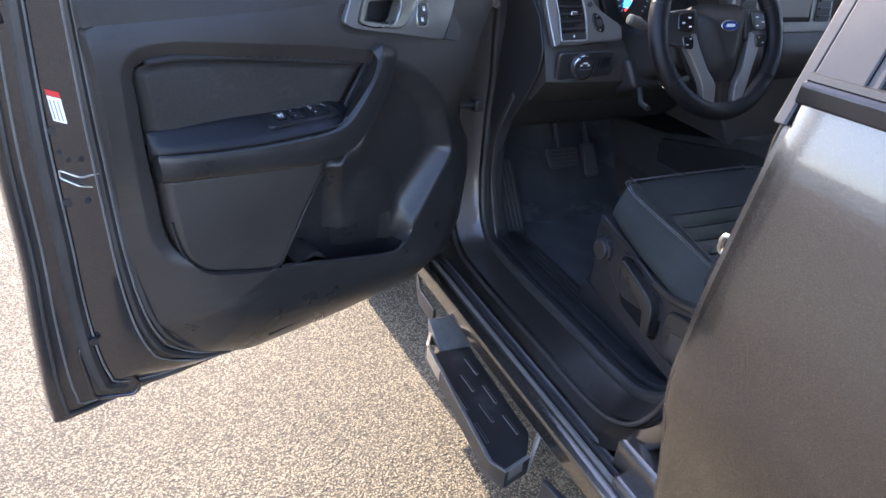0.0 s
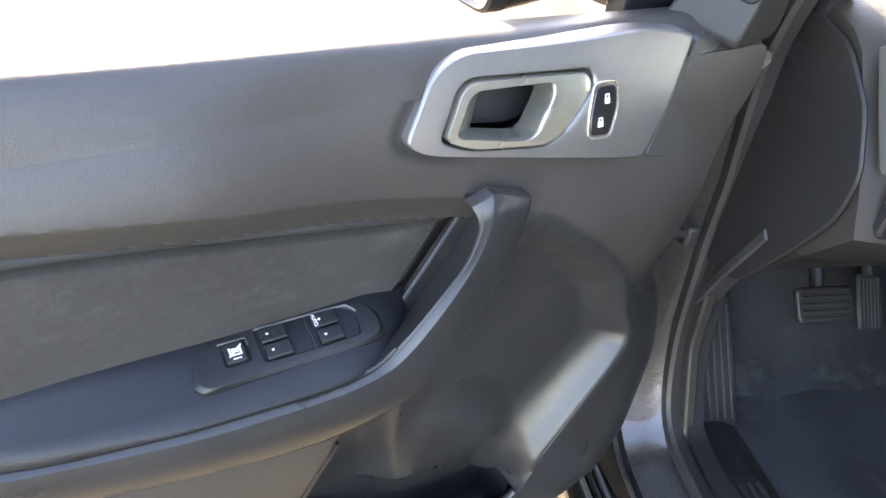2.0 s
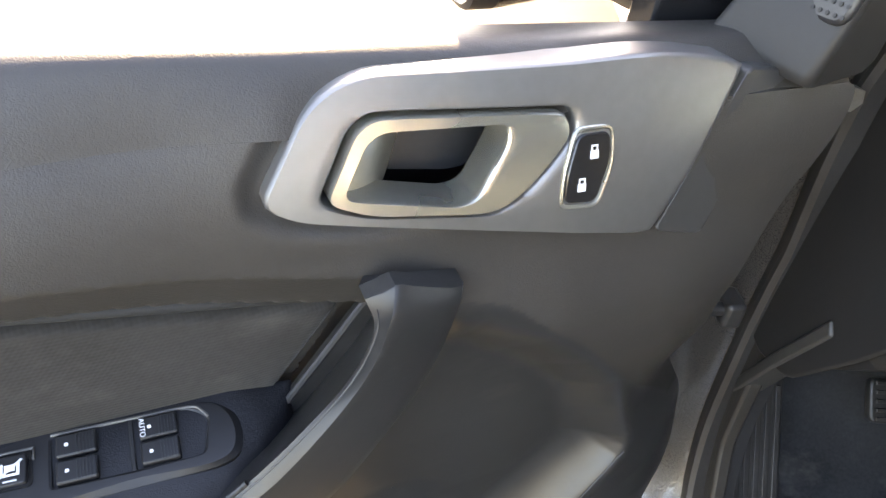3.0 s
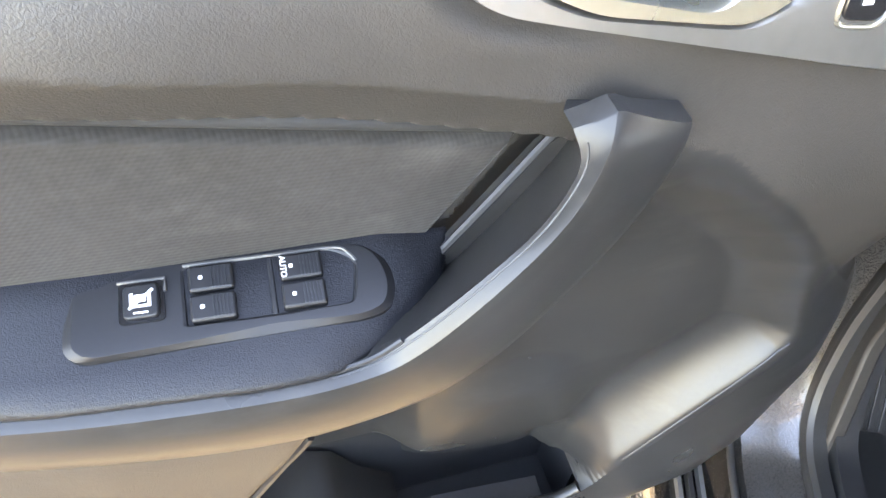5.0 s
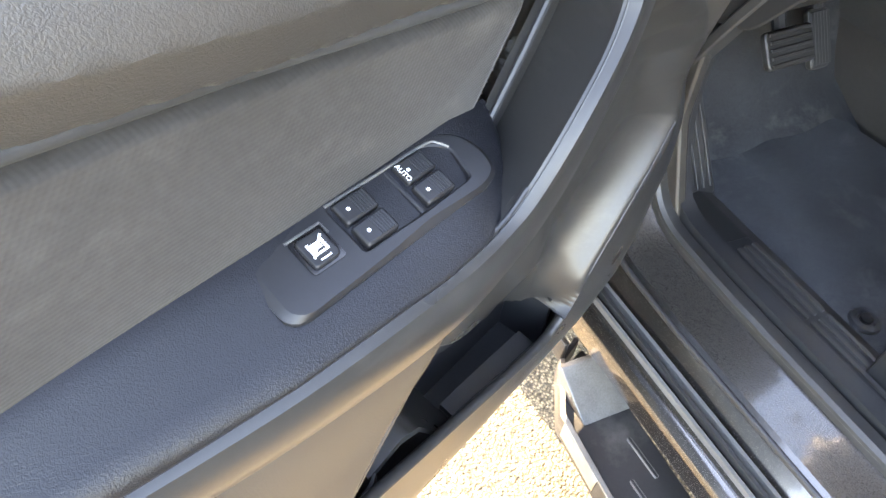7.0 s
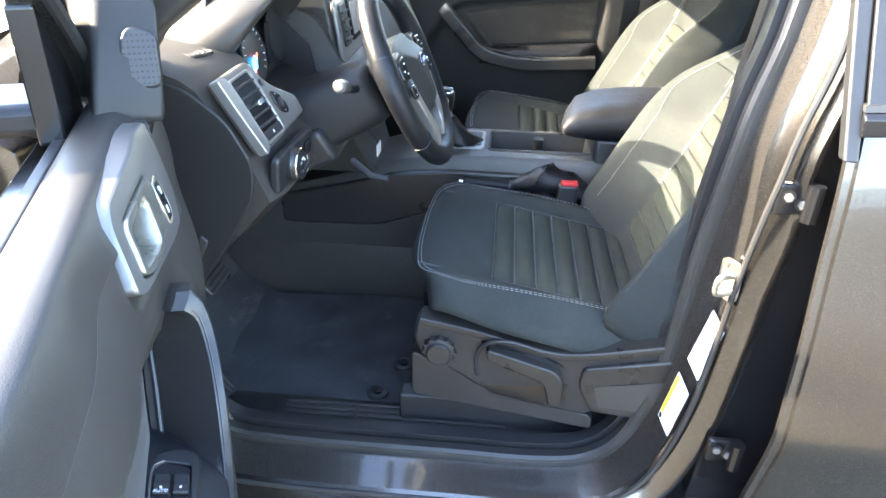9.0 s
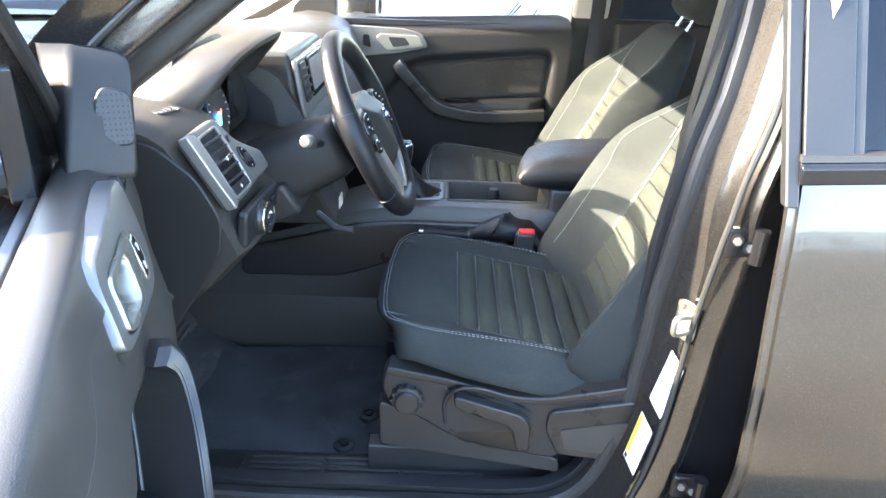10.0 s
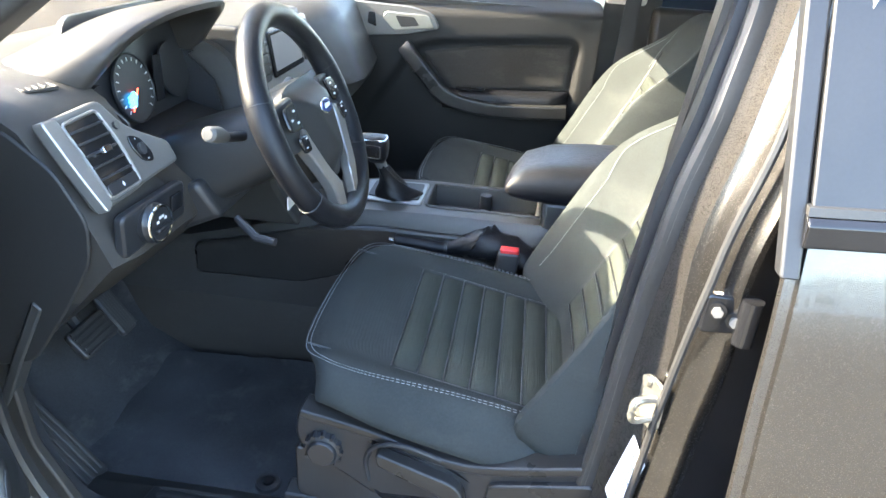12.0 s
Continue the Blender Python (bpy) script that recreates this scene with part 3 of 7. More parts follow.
rows = []
for z in np.linspace(0.405, 1.275, 46):
    y_front = interp(z, [(b, a) for a, b in RD_EDGE])
    ys = [y_front - 0.001, y_front - 0.004] + list(np.linspace(y_front - 0.02, -0.42, 14))
    rows.append([Vector((skin_x(z) + (0.012 if k == 0 else 0.003 if k == 1 else 0.0), y, z)) for k, y in enumerate(ys)])
part("door_skin", loft(rows, caps=False, closed=False), PAINT, rear_door, "dark grey metallic skin reflecting sky and lot", sharp=60)
edge = [Vector((skin_x(z) + 0.014, interp(z, [(b, a) for a, b in RD_EDGE]) - 0.004, z)) for z in np.linspace(0.41, 1.27, 42)]
part("hem", sweep(edge, [(-0.012, -0.005), (0.012, -0.005), (0.012, 0.005), (-0.012, 0.005)], up=(1, 0, 0)), PAINT_IN, rear_door, "folded hem of the door edge")
part("inner_edge", loft([[p + Vector((dx, dy, 0)) for p in edge] for dx, dy in ((0.0, 0.0), (0.03, -0.008), (0.05, -0.03), (0.06, -0.08))], caps=False, closed=False), PAINT_IN, rear_door)
part("belt_moulding", loft([[Vector((x, y, z + (0.62 - y) * 0.045)) for x, z in rpoly([(0.620, 1.268), (0.652, 1.268), (0.652, 1.296), (0.632, 1.298), (0.622, 1.292)], 0.004)] for y in (0.604, 0.3, -0.42)]), GLOSS, rear_door, "gloss black belt moulding", bevel=0.002)
part("belt_lip", loft([[Vector((x, y, z + (0.62 - y) * 0.045)) for x, z in ((0.628, 1.297), (0.654, 1.299), (0.654, 1.306), (0.630, 1.305))] for y in (0.604, 0.3, -0.42)]), RUBBER, rear_door)


def glass_x(z):
    return 0.634 + (z - 1.29) * 0.40


def upright(y0, y1, y0t, y1t, z0, z1, dx, th):
    return loft([[Vector((glass_x(z) + dx, a, z)), Vector((glass_x(z) + dx, b, z)), Vector((glass_x(z) + dx + th, b, z)), Vector((glass_x(z) + dx + th, a, z))] for a, b, z in ((y0, y1, z0), (y0t, y1t, z1))])


part("post_applique", upright(0.535, 0.600, 0.552, 0.615, 1.303, 1.71, -0.006, 0.012), BLACK, rear_door, "satin black post panel", bevel=0.002)
part("applique_edge", upright(0.600, 0.618, 0.615, 0.640, 1.24, 1.71, -0.002, 0.020), BLACK, rear_door, "black window frame edge", bevel=0.003)
part("glass_channel", upright(0.520, 0.535, 0.535, 0.552, 1.305, 1.71, -0.003, 0.014), RUBBER, rear_door, "rubber glass channel", bevel=0.002)
part("window_pane", upright(-0.36, 0.521, -0.30, 0.536, 1.30, 1.70, 0.008, 0.004), TINT, rear_door, "dark tinted glass", shadow=False)
part("window_frame", upright(-0.42, -0.36, -0.36, -0.30, 1.30, 1.72, -0.004, 0.02), PAINT, rear_door)
part("inner_panel", side_poly([(0.55, 0.55), (0.55, 1.28), (-0.40, 1.30), (-0.40, 0.55)], 0.74, 0.05), TRIM, rear_door)
for z in (0.70, 1.16):
    h = part("hinge", plate(rpoly([(-0.034, -0.020), (0.022, -0.024), (0.022, 0.024), (-0.034, 0.022)], 0.008), lambda a, b, h, z=z: Vector((0.688 - h, 0.634 + a, z + b)), 0.012), GLOSS, rear_door, "glossy dark hinge leaf", bevel=0.003)
    part("hinge_knuckle", disc((0.668, 0.612, z - 0.026), (0, 0, 1), 0.011, 0.052, 16), GLOSS, h)
    for dy, dz in ((0.008, 0.006), (-0.012, -0.004)):
        part("washer", disc((0.676, 0.634 + dy, z + dz), (-1, 0.2, 0), 0.0095, 0.003, 20), GLOSS, h)
        part("bolt", disc((0.6735, 0.6345 + dy, z + dz), (-1, 0.2, 0), 0.0060, 0.005, 6), SEAL_GREY, h, "worn bolt head")

# ---- striker and labels on the B-post ----
striker = thing("door_striker", "zinc-plated steel door striker loop on the post", "door striker", pose(0.66, 0.685, 1.0))
part("striker_plate", plate(rpoly([(-0.03, -0.04), (0.03, -0.04), (0.03, 0.04), (-0.03, 0.04)], 0.02), lambda a, b, h: Vector((0.716 + a * 0.6, 0.672 + h + a * 0.30, 1.008 + b * 0.85)), 0.005), STEEL, striker, bevel=0.001)
part("striker_loop", tube(smooth_path([(0.704, 0.674, 1.022), (0.696, 0.696, 1.022), (0.694, 0.700, 1.008), (0.696, 0.696, 0.994), (0.704, 0.674, 0.994)], 5), 0.0048, 8), STEEL, striker)
for z in (1.035, 0.985):
    part("striker_screw", disc((0.724, 0.680, z), (-0.4, 1, 0), 0.007, 0.006, 6), STEEL, striker)


def post_label(name, label, corner, across, down, strip):
    """A paper label on the slanting flange: its top inner corner, its width and its length."""
    c, a, d = Vector(corner), Vector(across), Vector(down)
    n = d.cross(a).normalized()
    n = n if n.y > 0 else -n
    ob = tagged(part(name, plate(rpoly([(0, 0), (1, 0), (1, 1), (0, 1)], 0.04), lambda u, v, h: c + a * u + d * v + n * (0.0035 + h), 0.0008), WHITE, None), label, "label")
    if strip:
        part("yellow_strip", plate([(0.02, 0.05), (0.22, 0.05), (0.22, 0.86), (0.02, 0.86)], lambda u, v, h: c + a * u + d * v + n * (0.0044 + h), 0.0004), YELLOW, ob, "yellow strip")
        part("print_mark", plate(circle(0.09, 16, 0.05), lambda u, v, h: c + a * (u + 0.14) + d * (v + 0.93) + n * (0.0044 + h), 0.0004), BLACK, ob)
    for k in range(7 if not strip else 5):
        part("print_line", plate([(0.3, 0.14 + k * 0.105), (0.82 - 0.1 * (k % 3), 0.14 + k * 0.105), (0.82 - 0.1 * (k % 3), 0.165 + k * 0.105), (0.3, 0.165 + k * 0.105)], lambda u, v, h: c + a * u + d * v + n * (0.0044 + h), 0.0002), STITCH, ob)
    return ob


post_label("certification_label", "white paper label stuck on the painted post", (0.732, 0.6785, 0.944), (-0.030, -0.0140, -0.022), (0.008, 0.019, -0.104), False)
post_label("tyre_label", "white tyre pressure label with a yellow strip", (0.744, 0.7045, 0.809), (-0.030, -0.0140, -0.023), (0.0, 0.019, -0.097), True)

# ---- side step ----
step = thing("side_step", "black powder-coated steel running board with slotted tread", "side step", pose(0.6, 1.2, 0.30))
part("bar", along_y(rpoly([(0.680, 0.29), (0.735, 0.29), (0.735, 0.35), (0.680, 0.35)], 0.012), -0.45, 1.78), STEPBLACK, step, bevel=0.004)
tread = rpoly([(0.514, 0.960), (0.532, 0.930), (0.600, 0.948), (0.650, 1.02), (0.662, 1.36), (0.655, 1.50), (0.600, 1.475), (0.548, 1.395)], 0.008)
part("tread_plate", plate(tread, lambda a, b, h: Vector((a, b, 0.315 - h)), 0.012), STEPBLACK, step, bevel=0.003)
RAIL_LINE = [(0.652, 1.515), (0.604, 1.490), (0.546, 1.400), (0.512, 0.962), (0.530, 0.926), (0.602, 0.946)]
part("tread_rim", sweep([Vector((a, b, 0.312)) for a, b in RAIL_LINE], rpoly([(-0.005, -0.034), (0.005, -0.034), (0.005, 0.016), (-0.005, 0.016)], 0.002), caps=True), STEPBLACK, step, bevel=0.002)
part("tread_edge", sweep([Vector((a, b, 0.3292)) for a, b in RAIL_LINE[1:]], rpoly([(-0.005, -0.0015), (0.005, -0.0015), (0.004, 0.0015), (-0.004, 0.0015)], 0.0005)), STEPWORN, step, "worn pale edge")
# worn edge; the bright steel also stands for the sun on it
part("worn_corner", sweep([Vector((a, b, 0.318)) for a, b in ((0.5395, 1.385), (0.5320, 1.285))], rpoly([(-0.0015, -0.026), (0.0015, -0.026), (0.0015, 0.012), (-0.0015, 0.012)], 0.001)), STEEL, step, "rubbed corner, bare steel for its sunlit white")
part("worn_corner", sweep([Vector((a, b, 0.320)) for a, b in ((0.538, 0.9245), (0.598, 0.9415))], rpoly([(-0.0015, -0.022), (0.0015, -0.022), (0.0015, 0.010), (-0.0015, 0.010)], 0.001)), STEPWORN, step)
for (xa, ya), (xb, yb) in (((0.626, 1.325), (0.627, 1.252)), ((0.587, 1.266), (0.588, 1.197)), ((0.544, 1.207), (0.544, 1.141)), ((0.624, 1.209), (0.623, 1.138)), ((0.582, 1.150), (0.584, 1.082)), ((0.541, 1.095), (0.540, 1.025)), ((0.620, 1.094), (0.622, 1.025))):
    dx, dy = (xb - xa), (yb - ya)
    n = math.hypot(dx, dy)
    ox, oy = -dy / n * 0.0042, dx / n * 0.0042
    slot = part("tread_slot", plate(rpoly([(xa + ox, ya + oy), (xa - ox, ya - oy), (xb - ox, yb - oy), (xb + ox, yb + oy)], 0.003), lambda a, b, h: Vector((a, b, 0.3146 + h)), 0.0030), STEPWORN, step, bevel=0.0008)
    part("slot_hole", plate(rpoly([(xa + ox * 0.5, ya + oy * 0.5), (xa - ox * 0.5, ya - oy * 0.5), (xb - ox * 0.5, yb - oy * 0.5), (xb + ox * 0.5, yb + oy * 0.5)], 0.0015), lambda a, b, h: Vector((a, b, 0.3177 + h)), 0.0004), BLACK, slot)
part("step_wedge", loft([[Vector((x, y + dy, z)) for y, z in ((1.372, 0.316), (1.455, 0.316), (1.468, 0.362), (1.458, 0.366))] for x, dy in ((0.572, 0.0), (0.664, -0.006))]), STEPWORN, step, "sloping end of the tread", bevel=0.002)
part("outer_rail", sweep([Vector(p) for p in ((0.604, 1.490, 0.345), (0.606, 1.60, 0.345), (0.640, 1.70, 0.345), (0.700, 1.765, 0.345), (0.720, 1.76, 0.345))], rpoly([(-0.005, -0.026), (0.005, -0.026), (0.005, 0.026), (-0.005, 0.026)], 0.003)), STEPBLACK, step, bevel=0.002)
part("inner_rail", along_y(rpoly([(0.664, 0.345), (0.674, 0.345), (0.674, 0.372), (0.664, 0.372)], 0.003), 0.95, 1.76), STEPBLACK, step, bevel=0.002)
part("end_bracket", loft([[Vector((0.600, 0.944, 0.285)), Vector((0.668, 1.01, 0.285)), Vector((0.672, 1.004, 0.285)), Vector((0.604, 0.938, 0.285))], [Vector((0.636, 0.965, 0.375)), Vector((0.668, 1.01, 0.385)), Vector((0.672, 1.004, 0.385)), Vector((0.640, 0.960, 0.375))]]), STEPWORN, step, "upright end bracket", bevel=0.0015)
part("outer_rail", sweep([Vector(p) for p in ((0.585, 0.86, 0.325), (0.612, 0.70, 0.325), (0.625, 0.3, 0.325), (0.625, -0.4, 0.325))], rpoly([(-0.008, -0.028), (0.008, -0.028), (0.008, 0.028), (-0.008, 0.028)], 0.004)), STEPBLACK, step, bevel=0.003)


# ---- parked vehicles beyond the passenger side ----
def parked_car(name, label, x, y, turn, paint):
    """A saloon seen over the window line: body, glasshouse, lamps, wheels."""
    m = pose(x, y, 0, 0, 0, turn)
    c = thing(name, label, "car", m, group="parked cars")
    rings = []
    for yy, hw, z0, z1 in ((2.25, 0.62, 0.42, 0.60), (2.18, 0.80, 0.30, 0.78), (1.9, 0.88, 0.22, 0.90), (1.2, 0.91, 0.20, 0.99), (0.95, 0.91, 0.20, 1.03), (0.0, 0.92, 0.20, 1.02), (-1.2, 0.91, 0.20, 1.06), (-1.9, 0.88, 0.24, 1.04), (-2.2, 0.82, 0.34, 0.96), (-2.26, 0.7, 0.45, 0.75)):
        rings.append([Vector((sx * hw * k, yy, z0 + (z1 - z0) * h + 0.02 * (1 - k) * (h > 0.9))) for sx, k, h in ((-1, 0.92, 0.0), (-1, 1.0, 0.25), (-1, 0.99, 0.7), (-1, 0.93, 0.94), (-1, 0.6, 1.0), (1, 0.6, 1.0), (1, 0.93, 0.94), (1, 0.99, 0.7), (1, 1.0, 0.25), (1, 0.92, 0.0))])
    part("body", loft(rings), paint, c, world=False, sharp=50)
    rings = [[Vector((sx * w, yy, z)) for sx, w in ((-1, w0), (1, w0))] + [Vector((sx * w, yy2, z2)) for sx, w in ((1, w1), (-1, w1))] for yy, w0, z, yy2, w1, z2 in ((1.05, 0.80, 1.01, 0.30, 0.60, 1.42), (-1.35, 0.80, 1.04, -0.85, 0.60, 1.40))]
    part("glasshouse", loft(rings), TINT, c, "dark windows", world=False)
    part("roof", loft([[Vector((s * 0.60, yy, 1.425 + 0.02 * (1 - s * s) - 0.02 * abs(yy + 0.25))) for s in np.linspace(-1, 1, 9)] for yy in (0.32, 0.0, -0.5, -0.86)], caps=False, closed=False), paint, c, world=False)
    for sx in (-1, 1):
        part("headlamp", plate(rpoly([(sx * 0.45, 0.66), (sx * 0.78, 0.70), (sx * 0.76, 0.78), (sx * 0.48, 0.74)], 0.02), lambda a, b2, h: Vector((a, 2.17 + h - 0.25 * max(0.0, abs(a) - 0.5), b2)), 0.05), CHROME, c, world=False)
        part("mirror", box(sx * 0.92, sx * 1.08, 0.78, 0.88, 1.02, 1.16), paint, c, world=False, bevel=0.03)
        for yy in (1.4, -1.4):
            w = part("wheel", revolve((sx * 0.70, yy, 0.32), (sx, 0, 0), [(0.0, 0.0), (0.32, 0.0), (0.32, 0.20), (0.20, 0.22), (0.0, 0.20)], 28), TYRE, c, world=False)
    for s in (-0.3, 0.25):
        part("wiper", tube([Vector((s, 1.02, 1.035)), Vector((s + 0.3, 0.86, 1.13))], 0.008, 6), BLACK, c, world=False)
    return c


parked_car("white_car", "white parked saloon beside the truck, sunlit", 4.7, -0.35, 8, WHITE_PAINT)
parked_car("dark_car", "dark parked saloon further along the row", 4.9, 4.6, 5, PAINT)
parked_car("dark_car", "dark parked saloon at the end of the row", 4.4, -6.4, 4, PAINT)

# low pale building across the lot, mirrored in the truck's flank
hall = thing("lot_building", "long low white building across the car park", "building", pose(-46, 6, 0))
part("wall", box(-50, -46, -40, 60, 0.0, 4.2), WHITE, hall)
part("roof", box(-50.5, -45.5, -40.5, 60.5, 4.2, 4.6), TRIM, hall)
for k in range(12):
    part("window", box(-46.05, -45.96, -34 + k * 7.6, -31 + k * 7.6, 1.2, 2.8), TINT, hall)
pole = thing("lamp_post", "tall dark lamp post across the car park", "street lamp", pose(-30, 2.0, 0))
part("mast", tube([(-30, 2.0, 0), (-30, 2.0, 7.5)], 0.09, 10, up=(1, 0, 0)), BLACK, pole)
part("lamp_head", box(-30.2, -29.3, 1.85, 2.15, 7.4, 7.6), BLACK, pole, bevel=0.03)


# ---- the open driver's door; its frame: u from the hinge, w towards the cabin, z up ----
DOOR = pose(0.714, 1.59, 0, 0, 0, 202.9)
door = thing("front_door", "open dark grey front door with charcoal trim panel and lowered window", "car door", DOOR)


def dpart(name, bm, material, label="", parent=None, **k):
    return part(name, bm, material, parent or door, label, world=False, **k)


def on_door(u, z, w):
    return Vector((u, w, z))


TRIM_EDGE = rpoly([(0.968, 1.240), (0.958, 1.05), (0.945, 0.83), (0.912, 0.67), (0.84, 0.572), (0.73, 0.528), (0.50, 0.511), (0.24, 0.504), (0.11, 0.55),
                   (0.055, 0.65), (0.04, 0.80), (0.06, 0.88), (0.13, 0.98), (0.145, 1.06), (0.115, 1.12), (0.055, 1.215), (0.05, 1.240)], 0.02)
RECESS = rpoly([(0.900, 1.172), (0.884, 0.88), (0.868, 0.835), (0.83, 0.79), (0.69, 0.79), (0.60, 0.86), (0.50, 0.90), (0.41, 1.06), (0.405, 1.105),
                (0.434, 1.116), (0.67, 1.155), (0.84, 1.176)], 0.02)
INSERT = rpoly([(0.898, 1.170), (0.890, 1.05), (0.87, 1.025), (0.50, 1.022), (0.436, 1.113), (0.67, 1.153), (0.84, 1.175)], [0.02, 0.01, 0.005, 0.004, 0.012, 0.05, 0.05])
FLAP = rpoly([(0.886, 0.985), (0.880, 0.88), (0.868, 0.825), (0.838, 0.786), (0.700, 0.746), (0.676, 0.750), (0.588, 0.915), (0.566, 0.965)], [0.004, 0.02, 0.02, 0.03, 0.015, 0.012, 0.02, 0.004])
# the hollow in front of the pull handle; it runs on down into the map pocket
LIP = [(0.296, 0.716), (0.312, 0.686), (0.330, 0.668), (0.352, 0.661), (0.40, 0.669), (0.46, 0.685), (0.60, 0.724), (0.700, 0.753)]
RIM = [(0.395, 1.135), (0.350, 1.122), (0.300, 1.088), (0.255, 1.050), (0.217, 1.008), (0.190, 0.955), (0.168, 0.900), (0.166, 0.886), (0.174, 0.868), (0.235, 0.793)]
SCOOP = LIP[::-1] + RIM[::-1] + [(0.44, 1.10), (0.50, 1.0), (0.57, 0.97), (0.60, 0.94)]


BEZEL = rpoly([(0.499, 1.206), (0.468, 1.256), (0.440, 1.270), (0.33, 1.270), (0.235, 1.272), (0.166, 1.262), (0.232, 1.150), (0.357, 1.174), (0.478, 1.196)], [0.010, 0.02, 0.025, 0.02, 0.03, 0.006, 0.004, 0.03, 0.008])
HOLE = rpoly([(0.467, 1.205), (0.446, 1.244), (0.434, 1.251), (0.308, 1.246), (0.303, 1.232), (0.326, 1.206), (0.354, 1.185), (0.44, 1.194)], [0.008, 0.012, 0.012, 0.008, 0.012, 0.02, 0.02, 0.012])


def top_z(u):
    return 1.264 + 0.034 * u


def ramp(a, b, x):
    return min(1.0, max(0.0, (x - a) / (b - a)))


FLAP_W = [(0.55, 0.094), (0.60, 0.092), (0.68, 0.088), (0.75, 0.084), (0.80, 0.078), (0.85, 0.069), (0.90, 0.058)]
STRIP_W = [(0.55, 0.103), (0.60, 0.104), (0.70, 0.095), (0.80, 0.077), (0.90, 0.055)]


def flap_w(u, z):
    return interp(u, FLAP_W) + (interp(u, STRIP_W) - interp(u, FLAP_W)) * sstep(0.84, 0.97, z)


def lip_z(u):
    return interp(u, LIP)


def along(line, u, z):
    """The distance from an open line."""
    best = 9.0
    for (a, b), (c, d) in zip(line, line[1:]):
        ex, ey = c - a, d - b
        t = max(0.0, min(1.0, ((u - a) * ex + (z - b) * ey) / (ex * ex + ey * ey)))
        best = min(best, math.hypot(u - a - t * ex, z - b - t * ey))
    return best


def scoop_floor(u, z):
    """The hollow's floor: shallow by the handle's top, deep at the foot, with a rounded bottle bulge and a deep corner behind the flap."""
    w = interp(z, [(0.66, 0.030), (0.745, 0.036), (0.85, 0.044), (0.95, 0.054), (1.04, 0.064), (1.13, 0.076)])
    w -= 0.024 * sstep(0.482, 0.522, u) * sstep(0.98, 0.86, z)
    t = 1 - ((u - 0.405) / 0.096) ** 2 - ((z - 0.740) / 0.145) ** 2
    w += 0.010 * sstep(-0.1, 0.75, t)
    return w - 0.022 * sstep(0.750, 0.742, z) * sstep(0.330, 0.350, u)


def foot_w(u, z):
    """The moulding's outer face: full round the hollow, tucked in towards the panel's rim."""
    d = max(0.0, inside_by(TRIM_EDGE, u, z))
    return 0.030 + 0.060 * (1 - (1 - min(1.0, d / 0.13)) ** 2.2) - 0.014 * sstep(0.76, 0.90, u)


def lean(u, z):
    """The upper panel is fullest under the release; above it tips back towards the window, and it thins towards the latch."""
    return 0.017 - 1.35 * max(0.0, z - 1.13) ** 2 - 2.6 * max(0.0, z - 1.195) ** 2 * sstep(0.47, 0.58, u) - 0.06 * min(0.6, max(0.0, u - 0.30))


def form_w(u, z):
    """The trim's large rounded forms."""
    up = 0.080 + lean(u, z) - 0.030 * sstep(0.20, 0.03, u) * sstep(1.20, 1.02, z)
    up -= 0.016 * sstep(0.86, 0.96, u) * sstep(1.2, 1.0, z)
    up -= 0.019 * sstep(0.68, 0.52, u) * sstep(1.08, 1.17, z)
    low = foot_w(u, z)
    w = up + (low - up) * sstep(1.06, 0.90, z)
    if inside_by(SCOOP, u, z) > 0:
        s = along(RIM + LIP[:2], u, z)
        k = sstep(0.90, 0.99, z)
        soft = sstep(0.0, 0.055, s)
        x = min(1.0, max(0.0, (s - 0.007) / 0.055))
        ledge = 0.05 * ramp(0.0, 0.007, s) + 0.95 * (1 - (1 - x) ** 1.8)
        if z < 0.77 and u > 0.296:
            ledge = ledge + (1 - ledge) * sstep(0.296, 0.340, u) * sstep(0.770, 0.735, z)
        w = w + (scoop_floor(u, z) - w) * (soft * k + ledge * (1 - k))
    return w


def trim_w(u, z):
    w = form_w(u, z)
    d = inside_by(RECESS, u, z)
    k = max(sstep(0.90, 0.96, z) * sstep(0.36, 0.42, u), sstep(0.70, 0.76, u) * sstep(0.80, 0.86, z))
    w -= k * (0.018 * ramp(-0.034, -0.007, d) + 0.034 * ramp(-0.007, 0.0, d))
    if d > 0.012 and z > 0.90:
        w = min(w, 0.030)
    f = inside_by(FLAP, u, z)
    if f > 0.0:
        w = min(w, w + (flap_w(u, z) - 0.024 - w) * ramp(0.0, 0.005, f))
    b = inside_by(BEZEL, u, z)
    if b > -0.016:
        w -= 0.007 * sstep(-0.015, -0.001, b) * sstep(0.38, 0.46, u) + (0.010 * ramp(0.002, 0.006, b) if b > 0 else 0.0)
    return w


bm = sheet(TRIM_EDGE, 260, 280, trim_w, on_door, 0.03)
# the open mouth of the map pocket, and the hole behind the release
gone = []
for f in bm.faces:
    c = f.calc_center_median()
    span = [v.co.y for v in f.verts]
    if 0.322 < c.x < 0.70 and abs(c.z - lip_z(c.x)) < 0.010 and max(span) - min(span) > 0.016 and inside_by(FLAP, c.x, c.z) < 0.002:
        gone.append(f)
    elif c.z > 1.17 and inside_by(HOLE, c.x, c.z) > 0.0:
        gone.append(f)
bmesh.ops.delete(bm, geom=gone, context="FACES")
